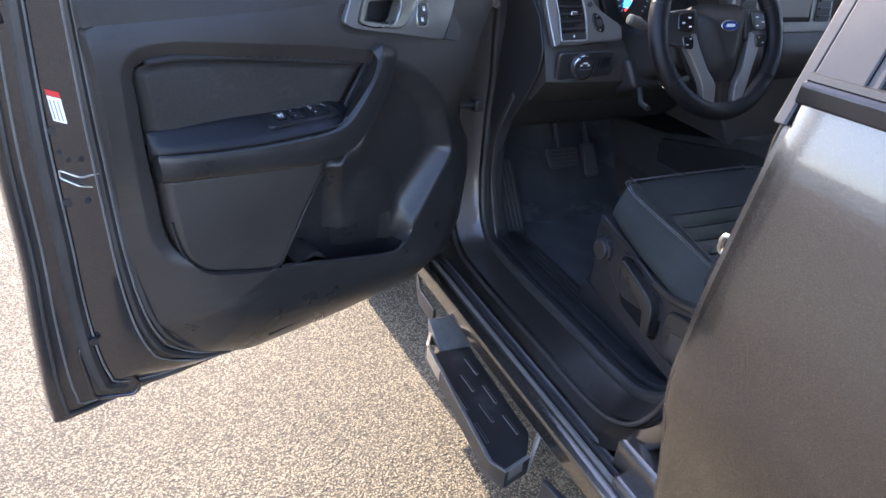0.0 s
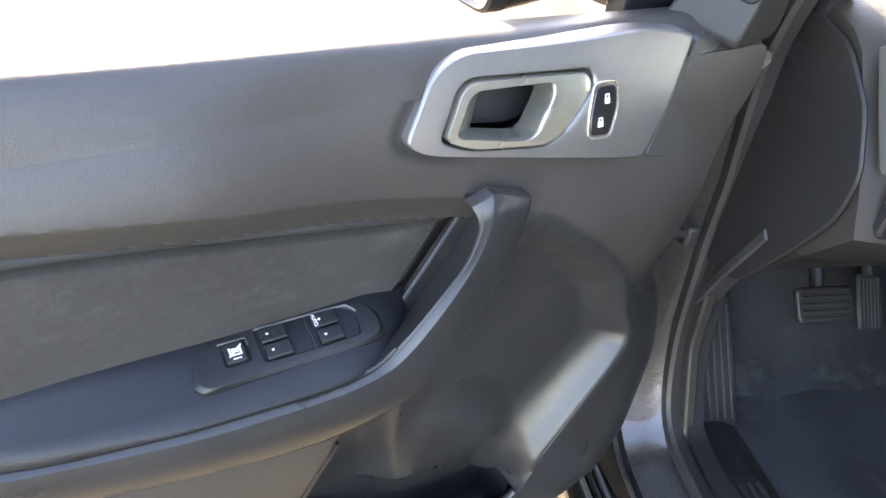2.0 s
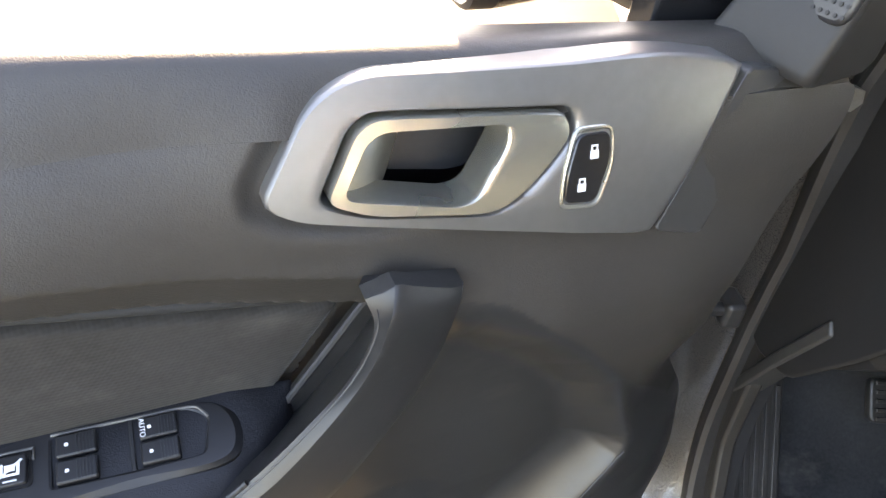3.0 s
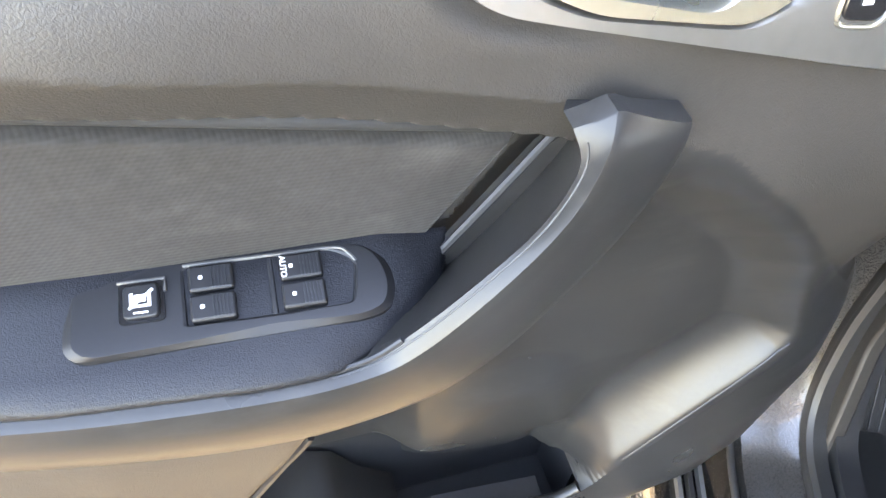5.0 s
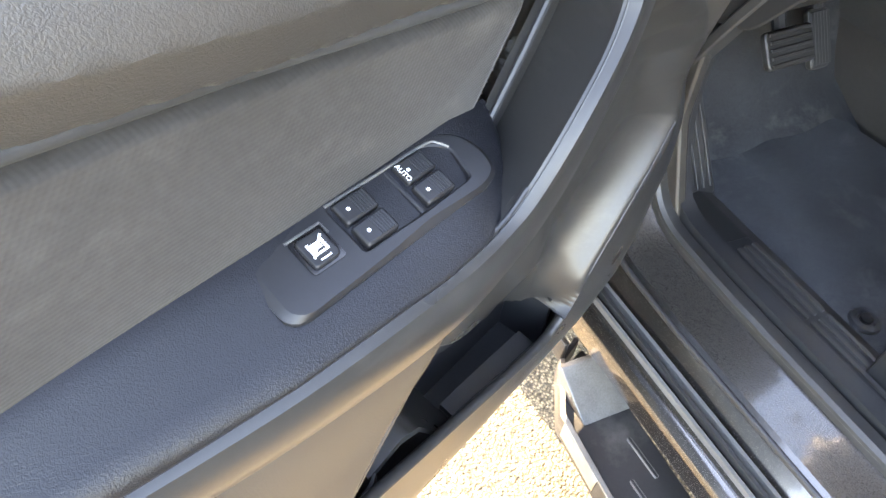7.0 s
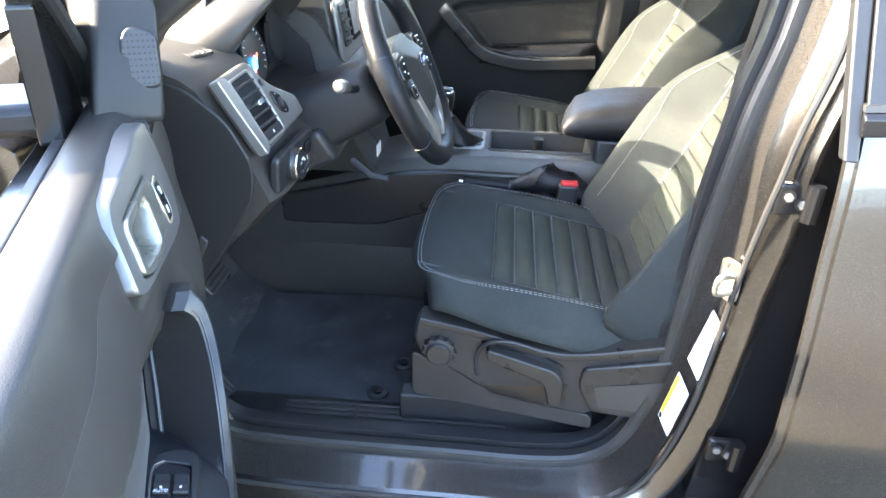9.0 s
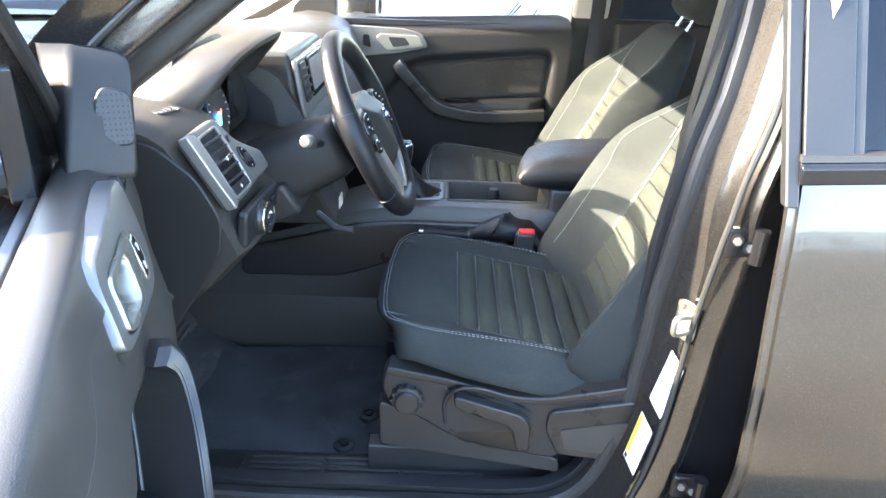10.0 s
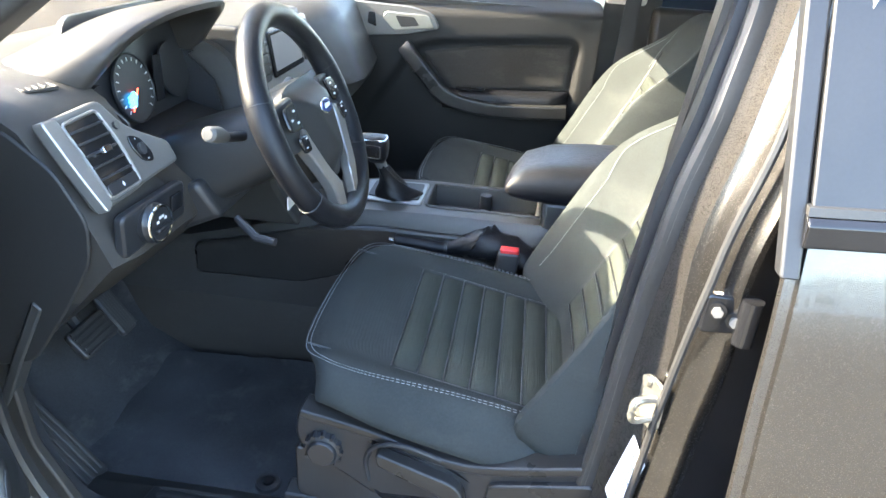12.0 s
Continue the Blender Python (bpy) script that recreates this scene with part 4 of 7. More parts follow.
# smoother zone, also coloured darker for faces turned away from the sky
SMOOTH_ZONE = [(0.395, 1.128), (0.345, 1.118), (0.28, 1.07), (0.19, 0.98), (0.10, 0.90), (0.0, 0.88), (0.0, 0.45), (1.0, 0.45), (1.0, 0.62), (0.70, 0.745), (0.57, 0.95), (0.45, 1.06)]
lower = bm.copy()
bmesh.ops.delete(bm, geom=[f for f in bm.faces if inside_by(SMOOTH_ZONE, f.calc_center_median().x, f.calc_center_median().z) > 0], context="FACES")
bmesh.ops.delete(lower, geom=[f for f in lower.faces if inside_by(SMOOTH_ZONE, f.calc_center_median().x, f.calc_center_median().z) <= 0], context="FACES")


def ledge_ring(u):
    t = top_z(u)
    zt = 1.240
    w0 = form_w(u, zt) - 0.005 * sstep(0.10, 0.14, u) * sstep(0.476, 0.462, u)
    roll = [(w0 + (0.030 - w0) * a, zt - 0.0004 + (t - 0.004 - zt) * (1.45 * a - 0.45 * a * a)) for a in np.linspace(0.0, 1.0, 10)]
    return [Vector((u, w, z)) for w, z in roll + [(0.024, t - 0.001), (0.016, t), (-0.012, t - 0.003), (-0.024, t - 0.010), (-0.028, t - 0.025)]]


trim = dpart("trim_panel", bm, TRIM, "charcoal grained door trim panel", sharp=28)
dpart("lower_moulding", lower, MOULD, "smooth lower moulding with a scooped map pocket, darkened as its shaded side", sharp=50)
dpart("window_ledge", loft([ledge_ring(u) for u in np.linspace(0.968, 0.06, 60)], caps=False, closed=False), TRIM, "grained top ledge of the trim", trim, sharp=80)
US = np.linspace(0.318, 0.70, 34)
# black plastic inside the pocket puts its deep shade into the colour
pocket = dpart("map_pocket", loft([[Vector((u, 0.004 + 0.006 * sstep(0.60, 0.66, z), z)) for u in US] for z in (0.575, 0.62, 0.66, 0.70, 0.765)], caps=False, closed=False), BLACK, "back of the map pocket, black to deepen its shade", sharp=80)
dpart("pocket_lip", tube(smooth_path([Vector((u, form_w(u, lip_z(u) - 0.010) - 0.0050, lip_z(u) - 0.003)) for u in (0.322, 0.335, 0.352, 0.40, 0.46, 0.53, 0.60, 0.68)], 6), 0.0062, 10, up=(0, 1, 0)), MOULD, "rounded lip of the map pocket", pocket)
dpart("pocket_front", loft([[Vector((u, form_w(u, lip_z(u) - 0.010) - 0.010 - 0.02 * k, lip_z(u) - 0.006 - 0.09 * k)) for u in US] for k in (0.0, 0.3, 0.7, 1.0)], caps=False, closed=False), BLACK, "", pocket, sharp=80)
dpart("pocket_floor", box(0.318, 0.70, 0.0, 0.072, 0.575, 0.582), BLACK, "", pocket)
dpart("pocket_end", box(0.310, 0.318, 0.0, 0.066, 0.575, 0.685), BLACK, "", pocket)
dpart("pocket_end", box(0.700, 0.706, 0.0, 0.072, 0.575, 0.80), BLACK, "", pocket)
# dividers in the pocket: a sloping web beside the bottle, and a low shelf in front
dpart("pocket_web", loft([[Vector((u, 0.014, z)), Vector((u, 0.070, z - 0.010)), Vector((u, 0.070, z - 0.02)), Vector((u, 0.014, z - 0.012))] for u, z in ((0.628, 0.735), (0.585, 0.748), (0.560, 0.735), (0.535, 0.69), (0.50, 0.655))]), MOULD, "moulded web in the map pocket", pocket, sharp=50)
dpart("pocket_shelf", loft([[Vector((u, 0.050, z)), Vector((u, 0.078, z - 0.004)), Vector((u, 0.078, z - 0.014)), Vector((u, 0.050, z - 0.010))] for u, z in ((0.35, 0.640), (0.42, 0.652), (0.50, 0.662))]), BLACK, "", pocket)


def insert_w(u, z):
    d = max(0.0, inside_by(INSERT, u, z))
    return 0.030 + 0.013 * sstep(0.0, 0.012, d) + 0.004 * sstep(0, 0.06, d)


dpart("fabric_insert", sheet(INSERT, 60, 90, insert_w, on_door, 0.01), FABRIC, "dark grey woven fabric insert", sharp=70)
dpart("flap_panel", sheet(FLAP, 50, 60, lambda u, z: flap_w(u, z) - 0.010 + 0.012 * sstep(0.0, 0.008, max(0.0, inside_by(FLAP, u, z))), on_door, 0.03), TRIM, "lower map pocket panel", sharp=70)
bm = revolve((0.640, 0.042, 0.590), (0, 0, 1), [(0.036, 0.0), (0.036, 0.135), (0.033, 0.135), (0.033, 0.005), (0.0, 0.005)], 28)
edge = [p for p in FLAP if p[1] < 0.952]
groove = [(0.175, 0.880), (0.200, 0.848), (0.245, 0.788), (0.290, 0.728)]
dpart("ledge_groove", tube([Vector((q.x, form_w(q.x, q.y) + 0.0002, q.y)) for q in smooth_path([(a, b, 0.0) for a, b in groove], 8)], 0.0009, 6, up=(0, 1, 0)), BLACK, "fine groove beside the hollow")
dpart("flap_seam", tube([Vector((u, flap_w(u, z) - 0.0045, z)) for u, z in edge], 0.0028, 6, up=(0, 1, 0)), BLACK, "dark seam round the lower panel")
dpart("bottle_holder", bm, BLACK, "round bottle holder in the pocket")


# armrest: a padded shelf, and the strip below that runs up into the pull handle
def pad_out(u):
    """How far the pad reaches out: rounded at its rear end, cut away slantwise behind the pull handle."""
    rear = math.sqrt(max(0.0, 1 - max(0.0, (u - 0.868) / 0.030) ** 2)) if u < 0.898 else 0.0
    full = interp(u, [(0.54, 0.1135), (0.60, 0.1135), (0.70, 0.104), (0.80, 0.087), (0.90, 0.062)])
    return 0.048 + (min(full, interp(u, [(0.482, 0.048), (0.490, 0.064), (0.510, 0.084), (0.535, 0.102), (0.560, 0.112), (0.60, 0.2)])) - 0.048) * max(0.05, rear)


rings = []
for u in list(np.linspace(0.898, 0.868, 8)) + list(np.linspace(0.855, 0.56, 26)) + list(np.linspace(0.552, 0.483, 16)):
    e, back = pad_out(u), 0.040
    zl = 1.020 + 0.006 * sstep(0.75, 0.9, u)
    zo = 1.0375 + 0.008 * sstep(0.68, 0.9, u)
    zb = 1.056 + 0.010 * sstep(0.60, 0.80, u) - 0.010 * sstep(0.53, 0.485, u)
    rings.append([Vector((u, back, zb)), Vector((u, back + 0.004, zb - 0.0005)), Vector((u, back + (e - back) * 0.30, zb + (zo - zb) * 0.36)), Vector((u, back + (e - back) * 0.62, zo + 0.0042)), Vector((u, e - 0.016 * (e - back) / 0.07, zo - 0.0005)), Vector((u, e - 0.007 * (e - back) / 0.07, zo - 0.004)), Vector((u, e - 0.002, zo - 0.009)),
                  Vector((u, e, zl + 0.007)), Vector((u, e - 0.001, zl + 0.003)), Vector((u, e - 0.005, zl)), Vector((u, back, zl - 0.01))])
armrest = dpart("armrest", loft(rings), LEATHER, "padded black leatherette armrest", sharp=75)

# the pull handle: a narrow inner facet, a ridge, and a broad outer facet; it runs on as the strip under the pad
RIDGE = [(0.430, 0.098, 1.166), (0.437, 0.110, 1.150), (0.451, 0.116, 1.118), (0.480, 0.1185, 1.078), (0.517, 0.1185, 1.037), (0.548, 0.1175, 1.0205), (0.60, 0.1165, 1.0165), (0.70, 0.107, 1.0165), (0.80, 0.0895, 1.020), (0.86, 0.076, 1.023), (0.893, 0.063, 1.026)]
OUT = [(0.382, 0.093, 1.148), (0.387, 0.099, 1.134), (0.403, 0.103, 1.092), (0.436, 0.107, 1.04), (0.474, 0.109, 0.993), (0.52, 0.109, 0.964), (0.6, 0.11, 0.957), (0.7, 0.1015, 0.966), (0.8, 0.0835, 0.973), (0.86, 0.07, 0.976), (0.889, 0.06, 0.978)]
INN = [(0.447, 0.091, 1.153), (0.4445, 0.101, 1.137), (0.460, 0.1065, 1.108), (0.489, 0.109, 1.076), (0.5235, 0.1095, 1.0425), (0.551, 0.1095, 1.025), (0.60, 0.109, 1.0215), (0.70, 0.0995, 1.0215), (0.80, 0.082, 1.025), (0.86, 0.069, 1.028), (0.889, 0.058, 1.031)]
lines = [smooth_path(q, 8) for q in (INN, RIDGE, OUT)]
rings, piping = [], []
for i, (q, rg, o) in enumerate(zip(*lines)):
    f = i / (len(lines[0]) - 1)
    full = sstep(0.0, 0.10, f)
    bulge = 0.0022 + 0.0025 * sstep(0.45, 0.60, f)

    def mix(k, h):
        return rg + (o - rg) * k + Vector((0, h, 0))
    under = q + (o - q) * (0.62 * sstep(0.50, 0.36, f))
    rings.append([under - Vector((0, 0.060, 0)), q + (o - q) * (0.06 * sstep(0.50, 0.36, f)) - Vector((0, 0.006, 0)), q, q + (rg - q) * 0.5 + Vector((0, 0.0006, 0)), q + (rg - q) * 0.92, mix(0.05, 0.0003), mix(0.22, bulge * 0.7), mix(0.50, bulge), mix(0.80, bulge * 0.8), mix(0.95, -0.0004), o - Vector((0, 0.004, 0)), o - Vector((0, 0.06, 0))])
    if f > 0.40:
        piping.append(q + Vector((0, 0.0004, 0.0018)))
first = [p + Vector((0, -0.012, 0.001)) for p in rings[0]]
dpart("pull_handle", loft([first] + rings), MOULD, "satin charcoal pull handle running under the armrest", sharp=30)
dpart("piping", tube(piping, 0.0019, 8, up=(0, 1, 0)), BLACK, "dark seam under the armrest pad", armrest)
seam = [q + (rg - q) * 0.22 + Vector((0, 0.0004, 0)) for q, rg in zip(lines[0], lines[1])][4:44]
dpart("handle_seam", tube(seam, 0.0007, 5, up=(0, 1, 0)), BLACK, "fine seam along the pull handle")
dpart("handle_recess", sheet(rpoly([(0.432, 1.116), (0.493, 1.030), (0.525, 1.0), (0.455, 1.0), (0.385, 1.112)], 0.005), 14, 10, lambda u, z: 0.053 + 0.10 * max(0.0, 0.43 - u), on_door, 0.01), MOULD)

# a matt black tube laid in as the shadow line under the trim
dpart("insert_edge", tube([Vector((u, 0.0455, z + 0.0035)) for u, z in ((0.432, 1.1165), (0.55, 1.1355), (0.67, 1.1560), (0.76, 1.1690), (0.84, 1.1780), (0.885, 1.1760))], 0.0052, 10, up=(0, 1, 0)), TYRE, "dark bead for the shadow gap above the fabric")
dpart("insert_piping", tube([Vector((0.430, 0.050, 1.118)), Vector((0.460, 0.052, 1.078)), Vector((0.490, 0.052, 1.036))], 0.0028, 8), BLACK, "black piping along the insert")

# window switches
SW = Matrix.Translation((0.6055, 0.0655, 1.0468)) @ Matrix.Rotation(radians(-2), 4, "Z") @ Matrix.Rotation(radians(-15), 4, "X") @ Matrix.Rotation(radians(-1.2), 4, "Y")


def sw_place(a, b, h):
    """a along the door towards the latch, b out from the door, h up from the armrest."""
    return SW @ Vector((a, b, h))


def polar(poly, centre, m=200):
    """An outline read off at even turns about a centre."""
    cx, cz = centre
    out = []
    for i in range(m):
        a = -math.pi + 2 * math.pi * i / m
        dx, dz, best = math.cos(a), math.sin(a), 0.0
        for (x0, z0), (x1, z1) in zip(poly, poly[1:] + poly[:1]):
            den = dx * (z1 - z0) - dz * (x1 - x0)
            if abs(den) < 1e-9:
                continue
            t = ((x0 - cx) * (z1 - z0) - (z0 - cz) * (x1 - x0)) / den
            k = ((x0 - cx) * dz - (z0 - cz) * dx) / den
            if t > 0 and -1e-6 <= k <= 1 + 1e-6:
                best = max(best, t)
        out.append((cx + dx * best, cz + dz * best))
    return out


plate_poly = rpoly([(-0.084, 0.006), (-0.080, 0.020), (-0.066, 0.0245), (0.078, 0.0255), (0.085, 0.019), (0.084, -0.016), (0.074, -0.0235), (-0.050, -0.0255), (-0.074, -0.020), (-0.082, -0.008)], [0.01, 0.012, 0.014, 0.005, 0.005, 0.012, 0.01, 0.02, 0.012, 0.01])
WELL = rpoly([(-0.064, -0.010), (-0.059, 0.0150), (0.0265, 0.0150), (0.0265, -0.0185), (-0.052, -0.0185)], [0.006, 0.005, 0.003, 0.003, 0.008])
mid = (-0.018, -0.001)
rim_o, rim_i = polar(plate_poly, mid), polar(WELL, mid)


def shrink(ring, by):
    return [(mid[0] + (a - mid[0]) * (1 - by / max(0.01, math.hypot(a - mid[0], b - mid[1]))), mid[1] + (b - mid[1]) * (1 - by / max(0.01, math.hypot(a - mid[0], b - mid[1])))) for a, b in ring]


plate_rings = [(rim_o, -0.006), (rim_o, 0.0004), (shrink(rim_o, 0.0045), 0.0034), (shrink(rim_o, 0.007), 0.0036), (shrink(rim_i, -0.0015), 0.0036), (rim_i, 0.0028), (shrink(rim_i, 0.0012), -0.0042)]
plate_part = dpart("switch_plate", loft([[sw_place(a, b, h) for a, b in ring] for ring, h in plate_rings], caps=False), SATIN_BLACK, "black switch plate", armrest, sharp=24)


def sw_part(name, poly, h0, h1, material, label="", **k):
    return dpart(name, plate(poly, lambda a, b, h: sw_place(a, b, h0 + h), h1 - h0), material, label, plate_part, **k)


sw_part("switch_well", [(mid[0] + (a - mid[0]) * 0.98, mid[1] + (b - mid[1]) * 0.98) for a, b in WELL], -0.0055, -0.0040, GLOSS, "dark switch well")
for a0 in (-0.0125, -0.0560):
    sw_part("finger_rest", rpoly([(a0 - 0.004, -0.015), (a0 - 0.004, 0.0085), (a0 + 0.0085, 0.0085), (a0 + 0.0085, -0.015)], 0.004), -0.004, -0.0012, SATIN_BLACK, bevel=0.0012)
sw_part("well_bridge", rpoly([(-0.0195, -0.0185), (-0.0195, 0.0152), (-0.0165, 0.0152), (-0.0165, -0.0185)], 0.001), -0.004, 0.0030, SATIN_BLACK, "bridge between the switch pairs", bevel=0.001)
for a0 in (-0.034, 0.0125):
    for b0 in (-0.0102, 0.0064):
        s = sw_part("window_switch", rpoly([(a0 - 0.0115, b0 - 0.0074), (a0 - 0.0115, b0 + 0.0074), (a0 + 0.0115, b0 + 0.0074), (a0 + 0.0115, b0 - 0.0074)], 0.002), -0.004, 0.0060, SATIN_BLACK, "ribbed window switch", bevel=0.0015)
        for q in range(6):
            sw_part("rib", [(a0 - 0.0095 + q * 0.0018, b0 - 0.006), (a0 - 0.0095 + q * 0.0018, b0 + 0.006), (a0 - 0.0086 + q * 0.0018, b0 + 0.006), (a0 - 0.0086 + q * 0.0018, b0 - 0.006)], 0.0058, 0.0065, BLACK)
        sw_part("mark", rpoly([(a0 + 0.0042, b0 - 0.0011), (a0 + 0.0042, b0 + 0.0011), (a0 + 0.0064, b0 + 0.0011), (a0 + 0.0064, b0 - 0.0011)], 0.0008), 0.0060, 0.0063, MARK)
write("switch_word", "AUTO", 0.0046, SW @ Matrix.Translation((-0.0245, -0.0102, 0.0062)) @ Matrix.Rotation(radians(90), 4, "Z"), MARK, plate_part, "white AUTO lettering")
sw_part("button_frame", rpoly([(0.036, -0.013), (0.036, 0.010), (0.058, 0.010), (0.058, -0.013)], 0.003), 0.0030, 0.0046, GLOSS)
sw_part("lock_button", rpoly([(0.0385, -0.0105), (0.0385, 0.0080), (0.0555, 0.0080), (0.0555, -0.0105)], 0.003), 0.003, 0.0072, SATIN_BLACK, "window lockout button", bevel=0.001)
for p0, p1, p2, p3 in (((0.0445, -0.010), (0.0445, -0.002), (0.0462, -0.002), (0.0462, -0.010)), ((0.0530, -0.010), (0.0530, -0.002), (0.0547, -0.002), (0.0547, -0.010)), ((0.0445, -0.0034), (0.0445, -0.002), (0.0547, -0.002), (0.0547, -0.0034)), ((0.0430, -0.011), (0.0548, -0.001), (0.0556, -0.002), (0.0440, -0.012)), ((0.047, -0.009), (0.047, -0.005), (0.0525, -0.005), (0.0525, -0.009)), ((0.046, 0.0005), (0.046, 0.0014), (0.053, 0.0014), (0.053, 0.0005))):
    sw_part("mark", [(a - 0.0025, b + 0.0045) for a, b in (p0, p1, p2, p3)], 0.0072, 0.0075, MARK)
# pale tubes put in for the highlight on the wells' far edges
dpart("rim", tube([sw_place(q.x, q.y, 0.0036) for q in smooth_path([(-0.0640, -0.0095, 0), (-0.0605, -0.0150, 0), (-0.0530, -0.0192, 0), (-0.02, -0.0194, 0), (0.0265, -0.0194, 0)], 4)], 0.0010, 6), GREY_TRIM, "thin pale rim drawn as the well edge's highlight", plate_part)
dpart("rim", tube([sw_place(a, b, 0.0046) for a, b in ((0.0355, -0.0060), (0.0355, -0.0135), (0.0585, -0.0135))], 0.0009, 6), GREY_TRIM, "", plate_part)

# silver bezel with the door release
def ring_plate(outer, inner, w0, w1):
    """A plate with a hole, skinned between an outer and an inner outline, its edges eased."""
    c = (sum(p[0] for p in inner) / len(inner), sum(p[1] for p in inner) / len(inner))
    o, q = polar(outer, c, 180), polar(inner, c, 180)

    def ring(k, w):
        return [Vector((u + (v[0] - u) * k, w, z + (v[1] - z) * k)) for (u, z), v in zip(o, q)]
    return loft([ring(0, w0), ring(0, w1 - 0.004), ring(0.025, w1 - 0.0015), ring(0.07, w1), ring(0.28, w1), ring(0.50, w1), ring(0.72, w1), ring(0.92, w1), ring(0.98, w1 - 0.0012), ring(1, w1 - 0.004), ring(1, w0)], caps=False)


bezel = dpart("bezel", ring_plate(BEZEL, HOLE, 0.060, 0.082), BEZEL_SATIN, "satin silver release bezel", sharp=45)
dpart("bezel_end", plate(rpoly([(0.164, 1.258), (0.112, 1.250), (0.184, 1.140), (0.229, 1.151)], 0.006), lambda a, b, h: Vector((a, 0.053 + h + lean(a, b) - 0.012 * sstep(0.19, 0.11, a), b)), 0.013), TRIM_SOFT, "dark end of the bezel", bevel=0.002)
dpart("release_cup", plate([(0.385 + (u - 0.385) * 0.99, 1.215 + (z - 1.215) * 0.99) for u, z in HOLE], lambda a, b, h: Vector((a, 0.020 + h, b)), 0.004), BLACK, "dark hollow behind the release", bezel)
GRIP = rpoly([(0.453, 1.207), (0.437, 1.236), (0.428, 1.241), (0.352, 1.240), (0.352, 1.229), (0.372, 1.198), (0.384, 1.195)], 0.008)
dpart("release_scoop", sheet(rpoly([(0.458, 1.200), (0.440, 1.244), (0.398, 1.244), (0.420, 1.194)], 0.006), 12, 14, lambda u, z: 0.076 - 0.030 * ramp(0.455, 0.408, u + 0.35 * (z - 1.22)) ** 1.6, on_door, 0.004), CHAMP, "curved satin cup of the release", bezel)
dpart("release_lever", ring_plate([(0.385 + (u - 0.385) * 0.95, 1.215 + (z - 1.215) * 0.93) for u, z in HOLE], GRIP, 0.056, 0.084), CHAMP, "satin champagne release lever", bezel, sharp=45)
dpart("lock_frame", tube([Vector((a, 0.0822, b)) for a, b in rpoly([(0.306, 1.233), (0.278, 1.233), (0.277, 1.211), (0.286, 1.183), (0.314, 1.185), (0.313, 1.206)], 0.007)], 0.0014, 8, closed=True, up=(0, 1, 0)), CHAMP, "pale frame of the lock switch", bezel)
lock = dpart("lock_switch", plate(rpoly([(0.304, 1.230), (0.280, 1.230), (0.279, 1.212), (0.288, 1.186), (0.312, 1.188), (0.311, 1.205)], 0.006), lambda a, b, h: Vector((a, 0.081 + h, b)), 0.0025), GLOSS, "gloss black lock switch", bezel, bevel=0.001)
for cu, cz in ((0.292, 1.219), (0.300, 1.199)):
    dpart("padlock_mark", plate([(cu - 0.003, cz - 0.004), (cu + 0.003, cz - 0.004), (cu + 0.003, cz + 0.001), (cu - 0.003, cz + 0.001)], lambda a, b, h: Vector((a, 0.0836 + h, b)), 0.0004), MARK, "", lock)
    dpart("padlock_mark", tube([(cu - 0.002, 0.0838, cz + 0.001), (cu - 0.002, 0.0838, cz + 0.004), (cu + 0.002, 0.0838, cz + 0.004), (cu + 0.002, 0.0838, cz + 0.001)], 0.0006, 5, up=(0, 1, 0)), MARK, "", lock)

for ob in [bezel] + list(bezel.children_recursive):
    for v in ob.data.vertices:
        v.co.y += lean(v.co.x, v.co.z) - 0.015 - 0.06 * max(0.0, v.co.z - 1.19)

# painted door shell: inner rail follows the trim's edge, outer rail the skin
def rail(pts, n):
    pts = smooth_path([Vector((u, 0, z)) for u, z in pts], 10)
    ln = [0.0]
    for a, b in zip(pts, pts[1:]):
        ln.append(ln[-1] + (b - a).length)
    out = []
    for i in range(n):
        s = ln[-1] * i / (n - 1)
        out.append((float(np.interp(s, ln, [p.x for p in pts])), float(np.interp(s, ln, [p.z for p in pts]))))
    return out


N = 120
INNER = rail([(0.955, 1.305), (0.946, 1.05), (0.934, 0.83), (0.902, 0.675), (0.832, 0.583), (0.73, 0.54), (0.50, 0.524), (0.24, 0.52), (0.12, 0.56), (0.07, 0.66)], N)
OUTER = rail([(1.068, 1.305), (1.088, 1.05), (1.092, 0.83), (1.102, 0.68), (1.106, 0.508), (1.078, 0.480), (0.84, 0.482), (0.52, 0.464), (0.20, 0.452), (0.02, 0.448)], N)
# match the corner: index by angle instead of length
shell_rings = []
for f, w in ((0.0, 0.020), (0.08, 0.004), (0.16, 0.004), (0.22, 0.010), (0.36, -0.004), (0.46, -0.020), (0.56, -0.036), (0.66, -0.050), (0.88, -0.060), (0.97, -0.060), (1.0, -0.064), (1.0, -0.078)):
    shell_rings.append([Vector((a[0] + (b[0] - a[0]) * f, w, a[1] + (b[1] - a[1]) * f)) for a, b in zip(INNER, OUTER)])
# shell and stiffener wear the body paint darkened as if in shade
dpart("inner_shell", loft(shell_rings, caps=False, closed=False), SHADED_SHELL, "inner door shell in a shaded copy of the grey paint", sharp=60)
for f, w, r in ((0.05, 0.008, 0.009), (0.155, 0.004, 0.009), (0.60, -0.040, 0.013), (0.90, -0.058, 0.004)):
    dpart("shell_seal", tube([Vector((a[0] + (b[0] - a[0]) * f, w, a[1] + (b[1] - a[1]) * f)) for a, b in zip(INNER, OUTER)], r, 8, up=(0, 1, 0)), RUBBER, "rubber door seal")
